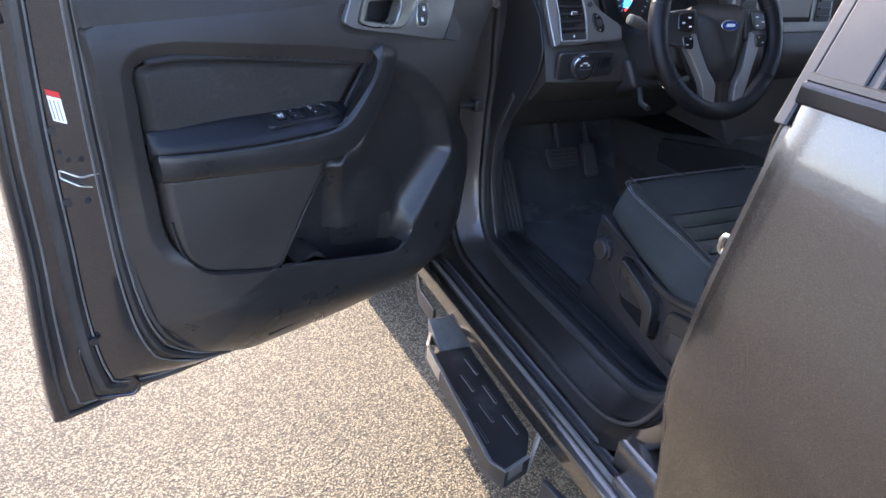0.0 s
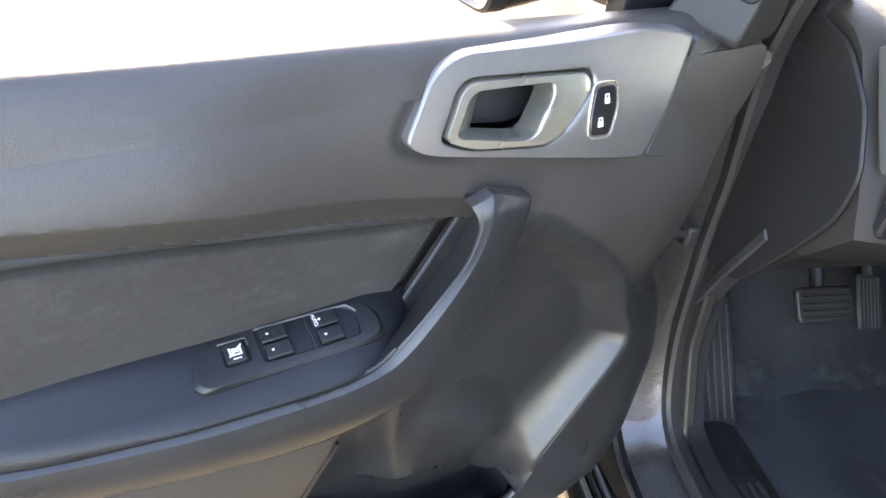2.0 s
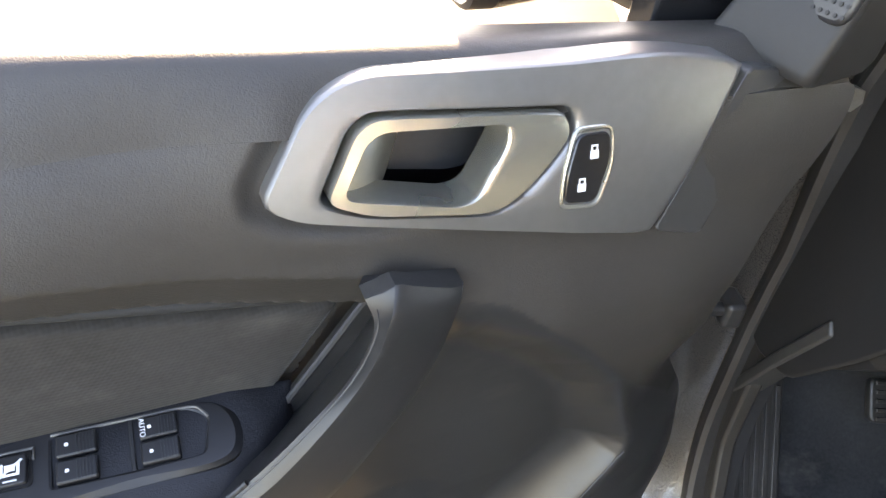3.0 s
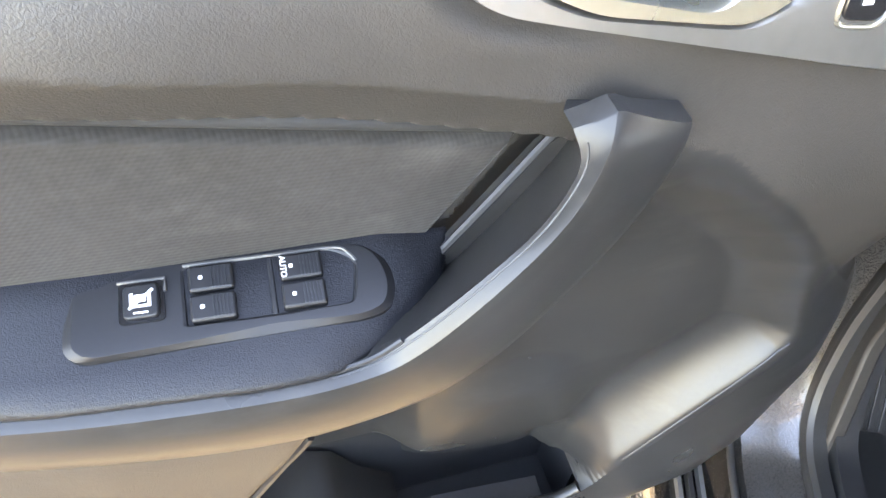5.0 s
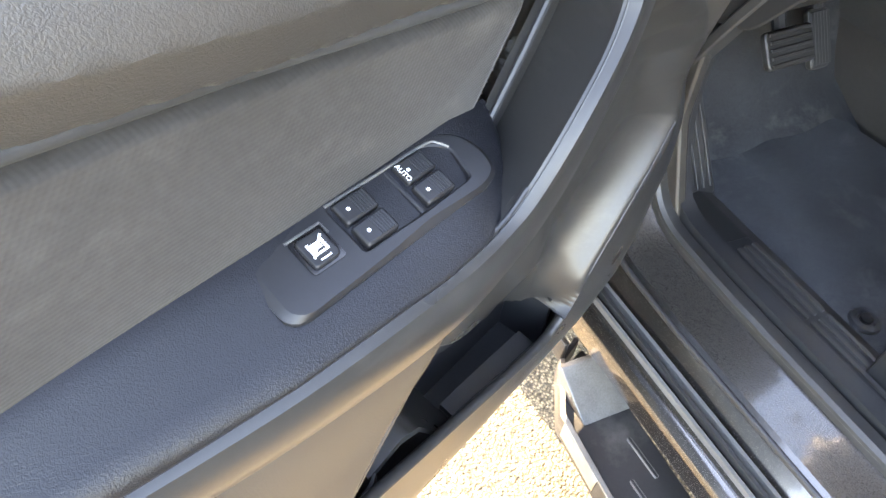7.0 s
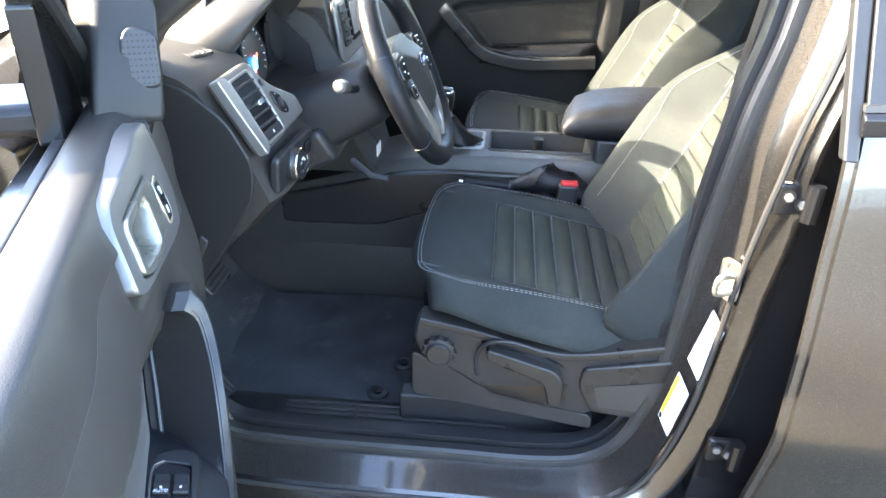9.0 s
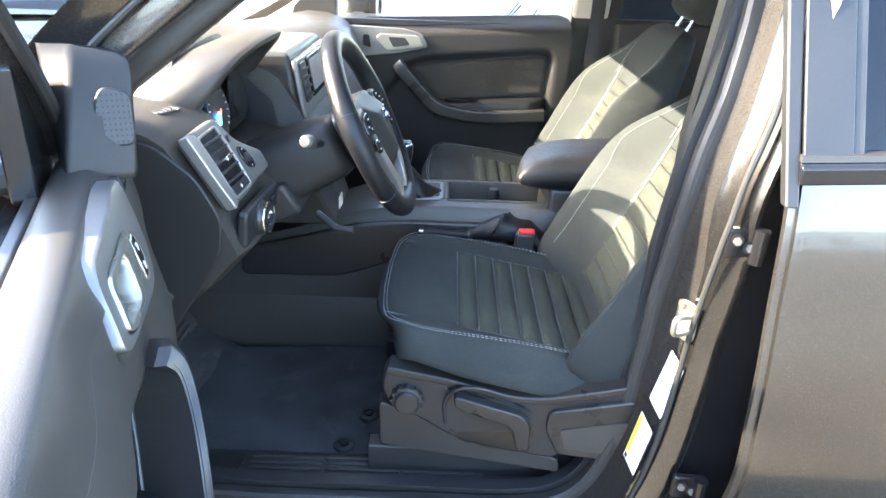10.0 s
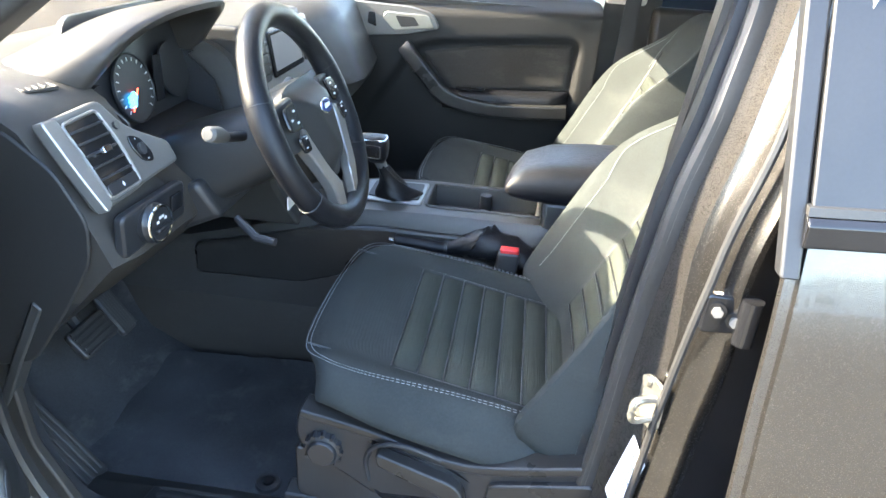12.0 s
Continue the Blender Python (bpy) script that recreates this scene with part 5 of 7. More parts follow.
# highlight lines along the rubber seals, drawn as thin pale beads
for f, w in ((0.10, 0.0115), (0.215, 0.0105), (0.535, -0.0285), (0.80, -0.0555)):
    dpart("seal_bead", tube([Vector((a[0] + (b[0] - a[0]) * f, w, a[1] + (b[1] - a[1]) * f)) for a, b in zip(INNER, OUTER)], 0.0021, 6, up=(0, 1, 0)), SEAL_GREY, "pale bead drawn as the door seal's highlight")
SKIN = [(u, z) for u, z in OUTER] + [(0.02, 1.205), (0.95, 1.235), (1.066, 1.29)]
dpart("outer_skin", plate(SKIN, lambda a, b, h: Vector((a, -0.078 - h, b)), 0.012), PAINT, "dark grey outer skin", bevel=0.003)
dpart("inner_plate", plate([(u, z) for u, z in INNER] + [(0.03, 1.215), (0.95, 1.245)], lambda a, b, h: Vector((a, -0.060 + h, b)), 0.004), BLACK)
def shell_w(u, z):
    """How deep the painted shell lies by the latch."""
    return interp((u - 0.944) / 0.146, [(0.16, 0.004), (0.22, 0.010), (0.36, -0.004), (0.46, -0.020), (0.56, -0.036)])


MOUTH = rpoly([(0.968, 1.003), (0.966, 0.976), (1.000, 0.983), (1.018, 0.994), (1.018, 1.008), (0.996, 0.998)], [0.003, 0.003, 0.004, 0.003, 0.003, 0.005])
# no hole is cut: a black plate gives the slot's darkness
latch = dpart("latch", plate(MOUTH, lambda a, b, h: Vector((a, shell_w(a, b) - 0.004 + h, b)), 0.007), TYRE, "matt black plate for the shade in the latch slot")
dpart("latch_frame", tube([Vector((a, shell_w(a, b) + 0.0036, b)) for a, b in MOUTH], 0.0018, 6, closed=True, up=(0, 1, 0)), STEEL, "bare metal rim of the latch slot", latch)
for uu, zz in ((1.012, 1.040), (1.004, 1.028), (0.990, 1.030), (0.992, 0.955)):
    dpart("latch_screw", disc((uu, shell_w(uu, zz) - 0.001, zz), (0.2, 1, 0), 0.0046, 0.004, 12), BLACK, "", latch)
tag = dpart("edge_label", plate([(0.998, 1.088), (1.000, 1.128), (1.014, 1.132), (1.012, 1.092)], lambda a, b, h: Vector((a, shell_w(a, b) + 0.0015 + h, b)), 0.0006), WHITE, "white label with red heading")
dpart("edge_label_heading", plate([(1.000, 1.129), (1.0005, 1.138), (1.0145, 1.142), (1.014, 1.133)], lambda a, b, h: Vector((a, shell_w(a, b) + 0.0016 + h, b)), 0.0006), RED, "", tag)
for k in range(3):
    dpart("label_line", plate([(1.001 + 0.004 * k, 1.092 + 0.001 * k), (1.003 + 0.004 * k, 1.124 + 0.001 * k), (1.0045 + 0.004 * k, 1.124 + 0.001 * k), (1.0025 + 0.004 * k, 1.092 + 0.001 * k)], lambda a, b, h: Vector((a, shell_w(a, b) + 0.0022 + h, b)), 0.0003), STITCH, "", tag)
for uu, zz in ((0.972, 0.655), (1.02, 0.665), (1.012, 0.95), (1.012, 1.075)):
    dpart("grommet", disc((uu, -0.030, zz), (0.3, 1, 0), 0.008, 0.010, 14), BLACK)
tri = rpoly([(1.044, 0.640), (1.020, 0.652), (0.996, 0.606), (0.952, 0.524), (0.964, 0.502), (1.036, 0.520)], [0.012, 0.012, 0.02, 0.014, 0.012, 0.014])


def tri_w(u):
    return -0.027 - 0.26 * max(0.0, u - 0.955)


press = dpart("pressed_panel", plate(tri, lambda a, b, h: Vector((a, tri_w(a) + h, b)), 0.004), SHADED_SHELL, "pressed triangular stiffener", bevel=0.002)
dpart("pressed_rim", tube([Vector((a, tri_w(a) + 0.004, b)) for a, b in tri], 0.0045, 8, closed=True, up=(0, 1, 0)), SHADED_SHELL, "rounded rim of the pressing", press, sharp=80)

# window slot, frame, sail panel and mirror
dpart("belt_seal", sweep([Vector((u, -0.040, top_z(u) - 0.030)) for u in (0.10, 0.5, 0.98)], rpoly([(-0.012, -0.012), (0.012, -0.012), (0.008, 0.010), (-0.008, 0.010)], 0.004)), RUBBER, "rubber window seal")
dpart("outer_belt", sweep([Vector((u, -0.066, top_z(u) - 0.046)) for u in (0.06, 0.5, 1.06)], rpoly([(-0.014, -0.02), (0.014, -0.02), (0.010, 0.012), (-0.012, 0.012)], 0.004)), GLOSS, "gloss black belt moulding")
frame_path = smooth_path([(0.02, -0.035, 1.27), (0.06, -0.035, 1.33), (0.17, -0.040, 1.43), (0.33, -0.055, 1.56), (0.50, -0.085, 1.68), (0.62, -0.10, 1.725), (0.80, -0.11, 1.745), (0.96, -0.11, 1.735)], 5)
wf = dpart("window_frame", sweep(frame_path, rpoly([(-0.020, -0.022), (0.020, -0.022), (0.020, 0.022), (-0.020, 0.022)], 0.008), up=(0, 1, 0)), PAINT_IN, "painted window frame")
dpart("frame_seal", tube([p + Vector((0.012, 0.026, -0.014)) for p in frame_path], 0.009, 8, up=(0, 1, 0)), RUBBER, "", wf)
dpart("frame_post", sweep([Vector((1.035, -0.035, 1.29)), Vector((1.02, -0.06, 1.5)), Vector((0.985, -0.105, 1.73))], rpoly([(-0.018, -0.024), (0.018, -0.024), (0.018, 0.024), (-0.018, 0.024)], 0.008), up=(0, 1, 0)), PAINT_IN, "", wf)
rings = []
for z, ro, ri, fi in ((1.246, (0.150, -0.004), (0.122, 0.076), (0.045, 0.060)), (1.256, (0.152, -0.002), (0.126, 0.080), (0.040, 0.062)), (1.30, (0.128, 0.004), (0.116, 0.084), (0.036, 0.064)), (1.345, (0.104, 0.011), (0.106, 0.087), (0.034, 0.067)), (1.378, (0.086, 0.016), (0.097, 0.090), (0.032, 0.070)), (1.394, (0.078, 0.018), (0.092, 0.088), (0.035, 0.068)), (1.402, (0.074, 0.022), (0.086, 0.080), (0.045, 0.060))):
    rings.append([Vector((u, w, z + 0.010 * sstep(0.05, 0.02, w))) for u, w in rpoly([ro, ri, fi, (0.02, -0.02), (0.06, -0.02)], 0.008)])
dpart("mirror_mount", plate(rpoly([(0.03, 1.235), (0.180, 1.240), (0.172, 1.405), (0.150, 1.405), (0.05, 1.30)], 0.008), lambda a, b, h: Vector((a, -0.062 + h, b)), 0.03), GLOSS, "gloss black mirror mount", bevel=0.004)
sail = dpart("mirror_sail", loft(rings), TRIM_DARK, "charcoal tweeter cover at the door's front corner", sharp=45)
fx = Vector((0.0, -0.96, 0.0)).normalized()      # out along the sail's rear face
fn = Vector((1.0, 0.02, 0.25)).normalized()
sc = Vector((0.1125, 0.062, 1.325))
dpart("tweeter_recess", plate(rpoly([(-0.020, -0.036), (-0.022, 0.030), (0.012, 0.040), (0.024, 0.020), (0.024, -0.036)], 0.012), lambda a, b, h: sc + fx * a + Vector((-0.24 * b, 0, b)) + fn * (h - 0.004), 0.008), BLACK, "tweeter recess", sail, bevel=0.003)
bm = bmesh.new()
for q in range(7):
    for p in range(9):
        c = sc + fx * (-0.017 + q * 0.006) + Vector((-0.24 * (-0.030 + p * 0.0072), 0, -0.030 + p * 0.0072)) + fn * 0.0042
        disc(c, fn, 0.0016, 0.0006, 6, bm=bm)
dpart("grille_holes", bm, TYRE, "perforated tweeter grille", sail)

mirror = thing("door_mirror", "dark grey door mirror with black rim beyond the open door", "mirror", DOOR @ pose(0.12, -0.16, 1.28), group="door mirrors")


def mring(u, k, dz=0.0):
    return [DOOR @ Vector((u + 0.05 * (w + 0.17), -0.215 + (w + 0.215) * k, 1.345 + (z - 1.345) * k + dz)) for w, z in rpoly([(-0.315, 1.235), (-0.14, 1.23), (-0.125, 1.39), (-0.15, 1.455), (-0.29, 1.45), (-0.32, 1.41)], 0.03)]


part("housing", loft([mring(0.10, 0.45), mring(0.13, 0.75), mring(0.19, 0.95), mring(0.25, 1.0)]), PAINT, mirror, "dark grey mirror cap", sharp=70)
part("rim", loft([mring(0.25, 1.0), mring(0.275, 1.0), mring(0.278, 0.96), mring(0.272, 0.93)], caps=False), BLACK, mirror, "black mirror rim")
part("mirror_glass", loft([mring(0.268, 0.94), mring(0.271, 0.94)]), CHROME, mirror, "mirror glass")
arm = box(0.05, 0.17, -0.16, -0.05, 1.25, 1.29)
arm.transform(DOOR)
part("arm", arm, BLACK, mirror, bevel=0.012)


# ---- cabin floor ----
part("cabin_floor", box(0.80, mirror_x(0.80), -0.62, 1.98, 0.46, 0.50), CARPET, body, "black carpeted floor")
bm = sheet(rpoly([(0.91, 0.75), (0.91, 1.50), (0.95, 1.66), (1.33, 1.66), (1.36, 1.20), (1.36, 0.75)], 0.03), 30, 20, lambda u, z: 0.004 * math.sin(u * 40) * math.sin(z * 31) + 0.002 * math.sin(z * 90), lambda u, z, w: Vector((u, z, 0.522 + w)), 0.012)
tagged(part("floor_mat", bm, CARPET, None), "worn black carpet floor mat with dusty scuffs", "floor mat")
for gx, gy in ((0.955, 1.268), (1.06, 1.225)):
    g = thing("mat_fastener", "round black floor mat fastener", "mat fastener", pose(gx, gy, 0.525), group="mat fasteners")
    part("collar", revolve((gx, gy, 0.524), (0, 0, 1), [(0.024, 0.0), (0.022, 0.006), (0.014, 0.008), (0.012, 0.004), (0.0, 0.004)], 24), BLACK, g)
    part("stud", disc((gx, gy, 0.526), (0, 0, 1), 0.009, 0.008, 16), GLOSS, g)
toe = [(1.60, 0.50), (1.72, 0.56), (1.84, 0.72), (1.95, 0.98)]
part("toe_board", loft([[Vector((x, y, z)) for y, z in toe] for x in (0.80, 1.40)], caps=False, closed=False), CARPET, body)
part("kick_panel", side_poly(rpoly([(1.52, 0.52), (1.66, 0.52), (1.95, 0.9), (1.95, 1.05), (1.62, 1.05), (1.60, 0.70)], 0.02), 0.80, 0.02), TRIM, body, "charcoal kick panel", bevel=0.004)

scuff = thing("scuff_plate", "black ribbed sill scuff plate", "sill trim", pose(0.85, 1.2, 0.52))
part("tray", along_y(rpoly([(0.80, 0.50), (0.93, 0.49), (0.93, 0.525), (0.90, 0.535), (0.815, 0.535), (0.80, 0.545)], 0.006), 0.62, 1.64), MOULD, scuff)
part("raised_panel", plate(rpoly([(0.822, 0.965), (0.822, 1.475), (0.90, 1.465), (0.90, 0.965)], 0.006), lambda a, b, h: Vector((a, b, 0.535 + h)), 0.004), BLACK, scuff, bevel=0.002)
for k in range(4):
    x = 0.846 + 0.016 * k
    for y0, y1 in ((0.985, 1.13), (1.138, 1.295), (1.303, 1.45)):
        part("rib", plate(rpoly([(x - 0.003, y0), (x + 0.003, y0), (x + 0.003, y1), (x - 0.003, y1)], 0.002), lambda a, b, h: Vector((a, b, 0.539 + h)), 0.004), TRIM_SOFT, scuff)

# ---- pedals ----
def pedal(name, label, cx, cy, cz, w, h, tilt, ribs, along):
    p = thing(name, label, "pedal", pose(cx, cy, cz))
    m = pose(cx, cy, cz, tilt, 0, 0)
    bm = plate(rpoly([(-w, -h), (w, -h), (w, h), (-w, h)], 0.012), lambda a, b, d: m @ Vector((a, b, d)), 0.014)
    part("pad", bm, RUBBER, p, bevel=0.003)
    for k in range(ribs):
        t = -0.8 + 1.6 * k / (ribs - 1)
        if along:
            q = [(w * t - 0.004, -h * 0.86), (w * t + 0.004, -h * 0.86), (w * t + 0.004, h * 0.86), (w * t - 0.004, h * 0.86)]
        else:
            q = [(-w * 0.88, h * t - 0.003), (w * 0.88, h * t - 0.003), (w * 0.88, h * t + 0.003), (-w * 0.88, h * t + 0.003)]
        part("rib", plate(q, lambda a, b, d: m @ Vector((a, b, 0.014 + d)), 0.004), RUBBER, p, bevel=0.001)
    return p


b = pedal("brake_pedal", "ribbed black rubber brake pedal", 1.09, 1.68, 0.715, 0.055, 0.032, 50, 5, False)
part("arm", tube([(1.09, 1.70, 0.73), (1.10, 1.80, 0.86), (1.10, 1.86, 1.0)], 0.012, 8, up=(1, 0, 0)), BLACK, b)
a = pedal("accelerator_pedal", "ribbed black accelerator pedal", 1.225, 1.72, 0.68, 0.024, 0.055, 55, 6, True)
part("arm", tube([(1.225, 1.74, 0.73), (1.225, 1.84, 0.88), (1.225, 1.86, 1.0)], 0.010, 8, up=(1, 0, 0)), BLACK, a)
pedal("foot_rest", "grey ribbed plastic foot rest on the carpet", 0.89, 1.66, 0.61, 0.045, 0.12, 52, 6, True)


# ---- seats ----
def seat(cx, cy, full, label):
    """A cloth bucket seat: cushion with bolsters and seams, backrest, headrest, plinth."""
    s = thing("front_seat", label, "car seat", pose(cx, cy - 0.25, 0.5), group="front seats")

    def lx(x):
        return cx + x

    def bolster_c(t, d):
        return (0.024 * sstep(0.66, 0.86, abs(t)) - 0.034 * sstep(0.88, 1.0, abs(t))) * (0.35 + 0.65 * sstep(0.05, 0.3, d))

    # cushion: rings across the seat, from the rounded front edge to the rear
    rings = []
    ys = [0.0, 0.008, 0.025, 0.055, 0.10, 0.15, 0.20, 0.28, 0.36, 0.44, 0.50]
    for k, d in enumerate(ys):
        drop = (0.055, 0.030, 0.012, 0.003, 0, 0, 0, 0, 0, 0, 0)[k]
        zt = 0.898 - 0.102 * d / 0.5 - drop
        zb = 0.820 - 0.082 * d / 0.5 + (0.02, 0.008, 0.002, 0, 0, 0, 0, 0, 0, 0, 0)[k]
        hw = 0.246 + 0.012 * sstep(0.1, 0.4, d) - (0.060, 0.036, 0.020, 0.010, 0.004, 0, 0, 0, 0, 0, 0)[k]
        ring = []
        n = 24
        for i in range(n + 1):
            t = -1 + 2 * i / n
            y = cy - d - 0.055 * abs(t) ** 3.2 * sstep(0.22, 0.0, d)
            ring.append(Vector((lx(hw * t), y, zt + bolster_c(t, d) - 0.006 * (1 - t * t))))
        y = cy - d - 0.055 * sstep(0.22, 0.0, d)
        ring += [Vector((lx(hw + 0.014), y, zt - 0.028)), Vector((lx(hw + 0.020), y, zt - 0.056)), Vector((lx(hw + 0.008), y, zb)), Vector((lx(-hw - 0.008), y, zb)), Vector((lx(-hw - 0.020), y, zt - 0.056)), Vector((lx(-hw - 0.014), y, zt - 0.028))]
        rings.append(ring)
    cushion = part("cushion", loft(rings), CLOTH, s, "charcoal cloth cushion with pale stitching", sharp=80)
    sub = cushion.modifiers.new("round", "SUBSURF")
    sub.levels = sub.render_levels = 1

    def top(x, d):
        t = (x - cx) / 0.252
        return 0.898 - 0.102 * d / 0.5 + bolster_c(t, d) - 0.006 * (1 - t * t)

    # fluted centre panel
    for j in range(7):
        d0 = 0.175 + j * 0.043
        d1 = d0 + 0.041
        bm = bmesh.new()
        rows = []
        for q in range(9):
            f = q / 8
            d = d0 + (d1 - d0) * f
            puff = 0.0095 * (1 - abs(2 * f - 1) ** 2.4) - 0.0008
            rows.append([Vector((lx(x), cy - d, top(lx(x), d) + puff * (1 - (abs(x) / 0.172) ** 6))) for x in np.linspace(-0.172, 0.172, 13)])
        part("flute", loft(rows, caps=False, closed=False, bm=bm), CLOTH_LIGHT, cushion, sharp=80)
    for j in range(8):
        d = 0.174 + j * 0.043
        part("seam", tube([Vector((lx(x), cy - d, top(lx(x), d) + 0.0016)) for x in np.linspace(-0.170, 0.170, 9)], 0.0017, 5, up=(0, 0, 1)), BLACK, cushion)
    for sx in (-1, 1):
        part("seam", tube([Vector((lx(sx * 0.1735), cy - d, top(lx(sx * 0.1735), d) + 0.0012)) for d in np.linspace(0.035, 0.47, 16)], 0.0019, 5), BLACK, cushion)
    bm = bmesh.new()
    rows = [[Vector((lx(x), cy - d, top(lx(x), d) - 0.004 + 0.005 * sstep(0, 0.03, min(d - 0.05, 0.173 - d)) * (1 - (abs(x) / 0.172) ** 8))) for x in np.linspace(-0.172, 0.172, 13)] for d in np.linspace(0.05, 0.173, 9)]
    part("front_panel", loft(rows, caps=False, closed=False, bm=bm), CLOTH, cushion, sharp=80)
    for off in (0.0, 0.006):
        pts = []
        for x, d in ((-0.215 - off, 0.46), (-0.218 - off, 0.30), (-0.218 - off, 0.14), (-0.205 - off, 0.075 - off), (-0.17 - off, 0.042 - off), (-0.10, 0.030 - off), (0.0, 0.027 - off), (0.10, 0.030 - off), (0.17 + off, 0.042 - off), (0.205 + off, 0.075 - off), (0.218 + off, 0.14), (0.218 + off, 0.30), (0.215 + off, 0.46)):
            pts.append(Vector((lx(x), cy - d, top(lx(x), max(d, 0.0)) - 0.0005 - 0.010 * sstep(0.05, 0.02, d))))
        dash = smooth_path(pts, 20)
        bm = bmesh.new()
        for q in range(0, len(dash) - 1):
            a, c = dash[q], dash[q] + (dash[q + 1] - dash[q]) * 0.62
            sweep([a, c], circle(0.0006, 4), bm=bm)
        part("stitching", bm, STITCH, cushion, "pale grey double stitching")

    # backrest, leaning back
    lean = radians(27)
    up, back = Vector((0, -math.sin(lean), math.cos(lean))), Vector((0, -math.cos(lean), -math.sin(lean)))
    foot = Vector((cx, cy - 0.450, 0.805))

    def bp(x, h, d):
        """x across, h up the backrest, d back from its front face."""
        return foot + Vector((x, 0, 0)) + up * (h * 0.91) + back * d

    def half(h):
        return interp(h, [(0, 0.268), (0.1, 0.276), (0.3, 0.276), (0.42, 0.25), (0.50, 0.215), (0.58, 0.175), (0.64, 0.14), (0.66, 0.11)])

    def bolster(t, h):
        return 0.088 * sstep(0.46, 0.93, abs(t)) * sstep(0.60, 0.34, h) * sstep(-0.14, 0.0, h) - 0.055 * sstep(0.955, 1.0, abs(t)) * (0.4 + 0.6 * sstep(0.64, 0.4, h))

    half_ts = [0.0, 0.12, 0.25, 0.40, 0.52, 0.64, 0.74, 0.82, 0.88, 0.925, 0.955, 0.98, 1.0]
    TS = [-t for t in half_ts[:0:-1]] + half_ts
    rings = []
    hs = [-0.05, 0.0, 0.03, 0.08, 0.15, 0.22, 0.30, 0.38, 0.44, 0.50, 0.56, 0.61, 0.645, 0.665]
    for k, h in enumerate(hs):
        hw = half(h)
        edge = 0.03 if k == len(hs) - 1 else 0.012 if k == len(hs) - 2 else 0.02 if k == 0 else 0.0
        ring = [bp(hw * t, h, edge - bolster(t, h) + 0.008 * (1 - t * t)) for t in TS]
        th = interp(h, [(0, 0.13), (0.4, 0.12), (0.66, 0.075)])
        ring += [bp(hw + 0.004, h, 0.055), bp(hw * 0.96, h, th), bp(-hw * 0.96, h, th), bp(-hw - 0.004, h, 0.055)]
        rings.append(ring)
    rest = part("backrest", loft(rings), CLOTH, s, "charcoal cloth backrest with bolsters", sharp=80)
    sub = rest.modifiers.new("round", "SUBSURF")
    sub.levels = sub.render_levels = 1
    for j in range(8):
        h0 = 0.05 + j * 0.047
        rows = []
        for q in range(9):
            f = q / 8
            h = h0 + 0.045 * f
            puff = 0.0070 * (1 - abs(2 * f - 1) ** 2.4) + 0.0012
            rows.append([bp(x, h, -bolster(x / half(h), h) + 0.008 * (1 - (x / half(h)) ** 2) - puff * (1 - (abs(x) / 0.132) ** 6)) for x in np.linspace(-0.13, 0.13, 13)])
        part("flute", loft(rows, caps=False, closed=False), CLOTH_LIGHT, rest, sharp=80)
    for j in range(9):
        h = 0.049 + j * 0.047
        part("seam", tube([bp(x, h, -bolster(x / half(h), h) + 0.008 * (1 - (x / half(h)) ** 2) - 0.0028) for x in np.linspace(-0.128, 0.128, 9)], 0.0017, 5), BLACK, rest)
    for sx in (-1, 1):
        part("seam", tube([bp(sx * 0.132, h, -bolster(0.132 / half(h), h) + 0.008 * (1 - (0.132 / half(h)) ** 2) - 0.0026) for h in np.linspace(0.04, 0.50, 16)], 0.0019, 5, up=(1, 0, 0)), BLACK, rest)
    part("seam", tube([bp(half(0.47) * t, 0.47, -bolster(t, 0.47) + 0.008 * (1 - t * t) - 0.001) for t in np.linspace(-0.84, 0.84, 15)], 0.0018, 5), BLACK, rest)
    for sx in (-1, 1):
        for x0, off in ((0.142, 0.0), (0.215, 0.0)):
            pts = [bp(sx * min(x0, half(h) * 0.83), h, -bolster(min(x0, half(h) * 0.83) / half(h), h) + 0.008 * (1 - (min(x0, half(h) * 0.83) / half(h)) ** 2) - 0.0016) for h in np.linspace(0.05, 0.58, 22)]
            dash = smooth_path(pts, 6)
            bm = bmesh.new()
            for q in range(len(dash) - 1):
                sweep([dash[q], dash[q] + (dash[q + 1] - dash[q]) * 0.62], circle(0.0007, 4), up=(1, 0, 0), bm=bm)
            part("stitching", bm, STITCH, rest)
    # headrest
    rings = []
    for h, hw, th, c in ((0.70, 0.09, 0.03, 0.055), (0.715, 0.115, 0.050, 0.05), (0.76, 0.128, 0.058, 0.045), (0.82, 0.125, 0.056, 0.045), (0.865, 0.11, 0.045, 0.05), (0.885, 0.08, 0.025, 0.055)):
        rings.append([bp(hw * math.copysign(abs(math.cos(a)) ** 0.6, math.cos(a)), h, c + th * math.copysign(abs(math.sin(a)) ** 0.7, math.sin(a))) for a in np.linspace(0, 2 * math.pi, 20, endpoint=False)])
    hr = part("headrest", loft(rings), CLOTH, s, "charcoal cloth headrest", sharp=80)
    for x in (-0.05, 0.05):
        part("post", tube([bp(x, 0.63, 0.05), bp(x, 0.71, 0.05)], 0.007, 10, up=(1, 0, 0)), CHROME, hr, "chrome post")
    # plinth and rails
    part("plinth", box(lx(-0.20), lx(0.20), cy - 0.44, cy - 0.06, 0.60, 0.80), BLACK, s, bevel=0.02)
    for x in (-0.2, 0.2):
        part("rail", box(lx(x - 0.02), lx(x + 0.02), cy - 0.50, cy + 0.0, 0.50, 0.60), BLACK, s, bevel=0.004)
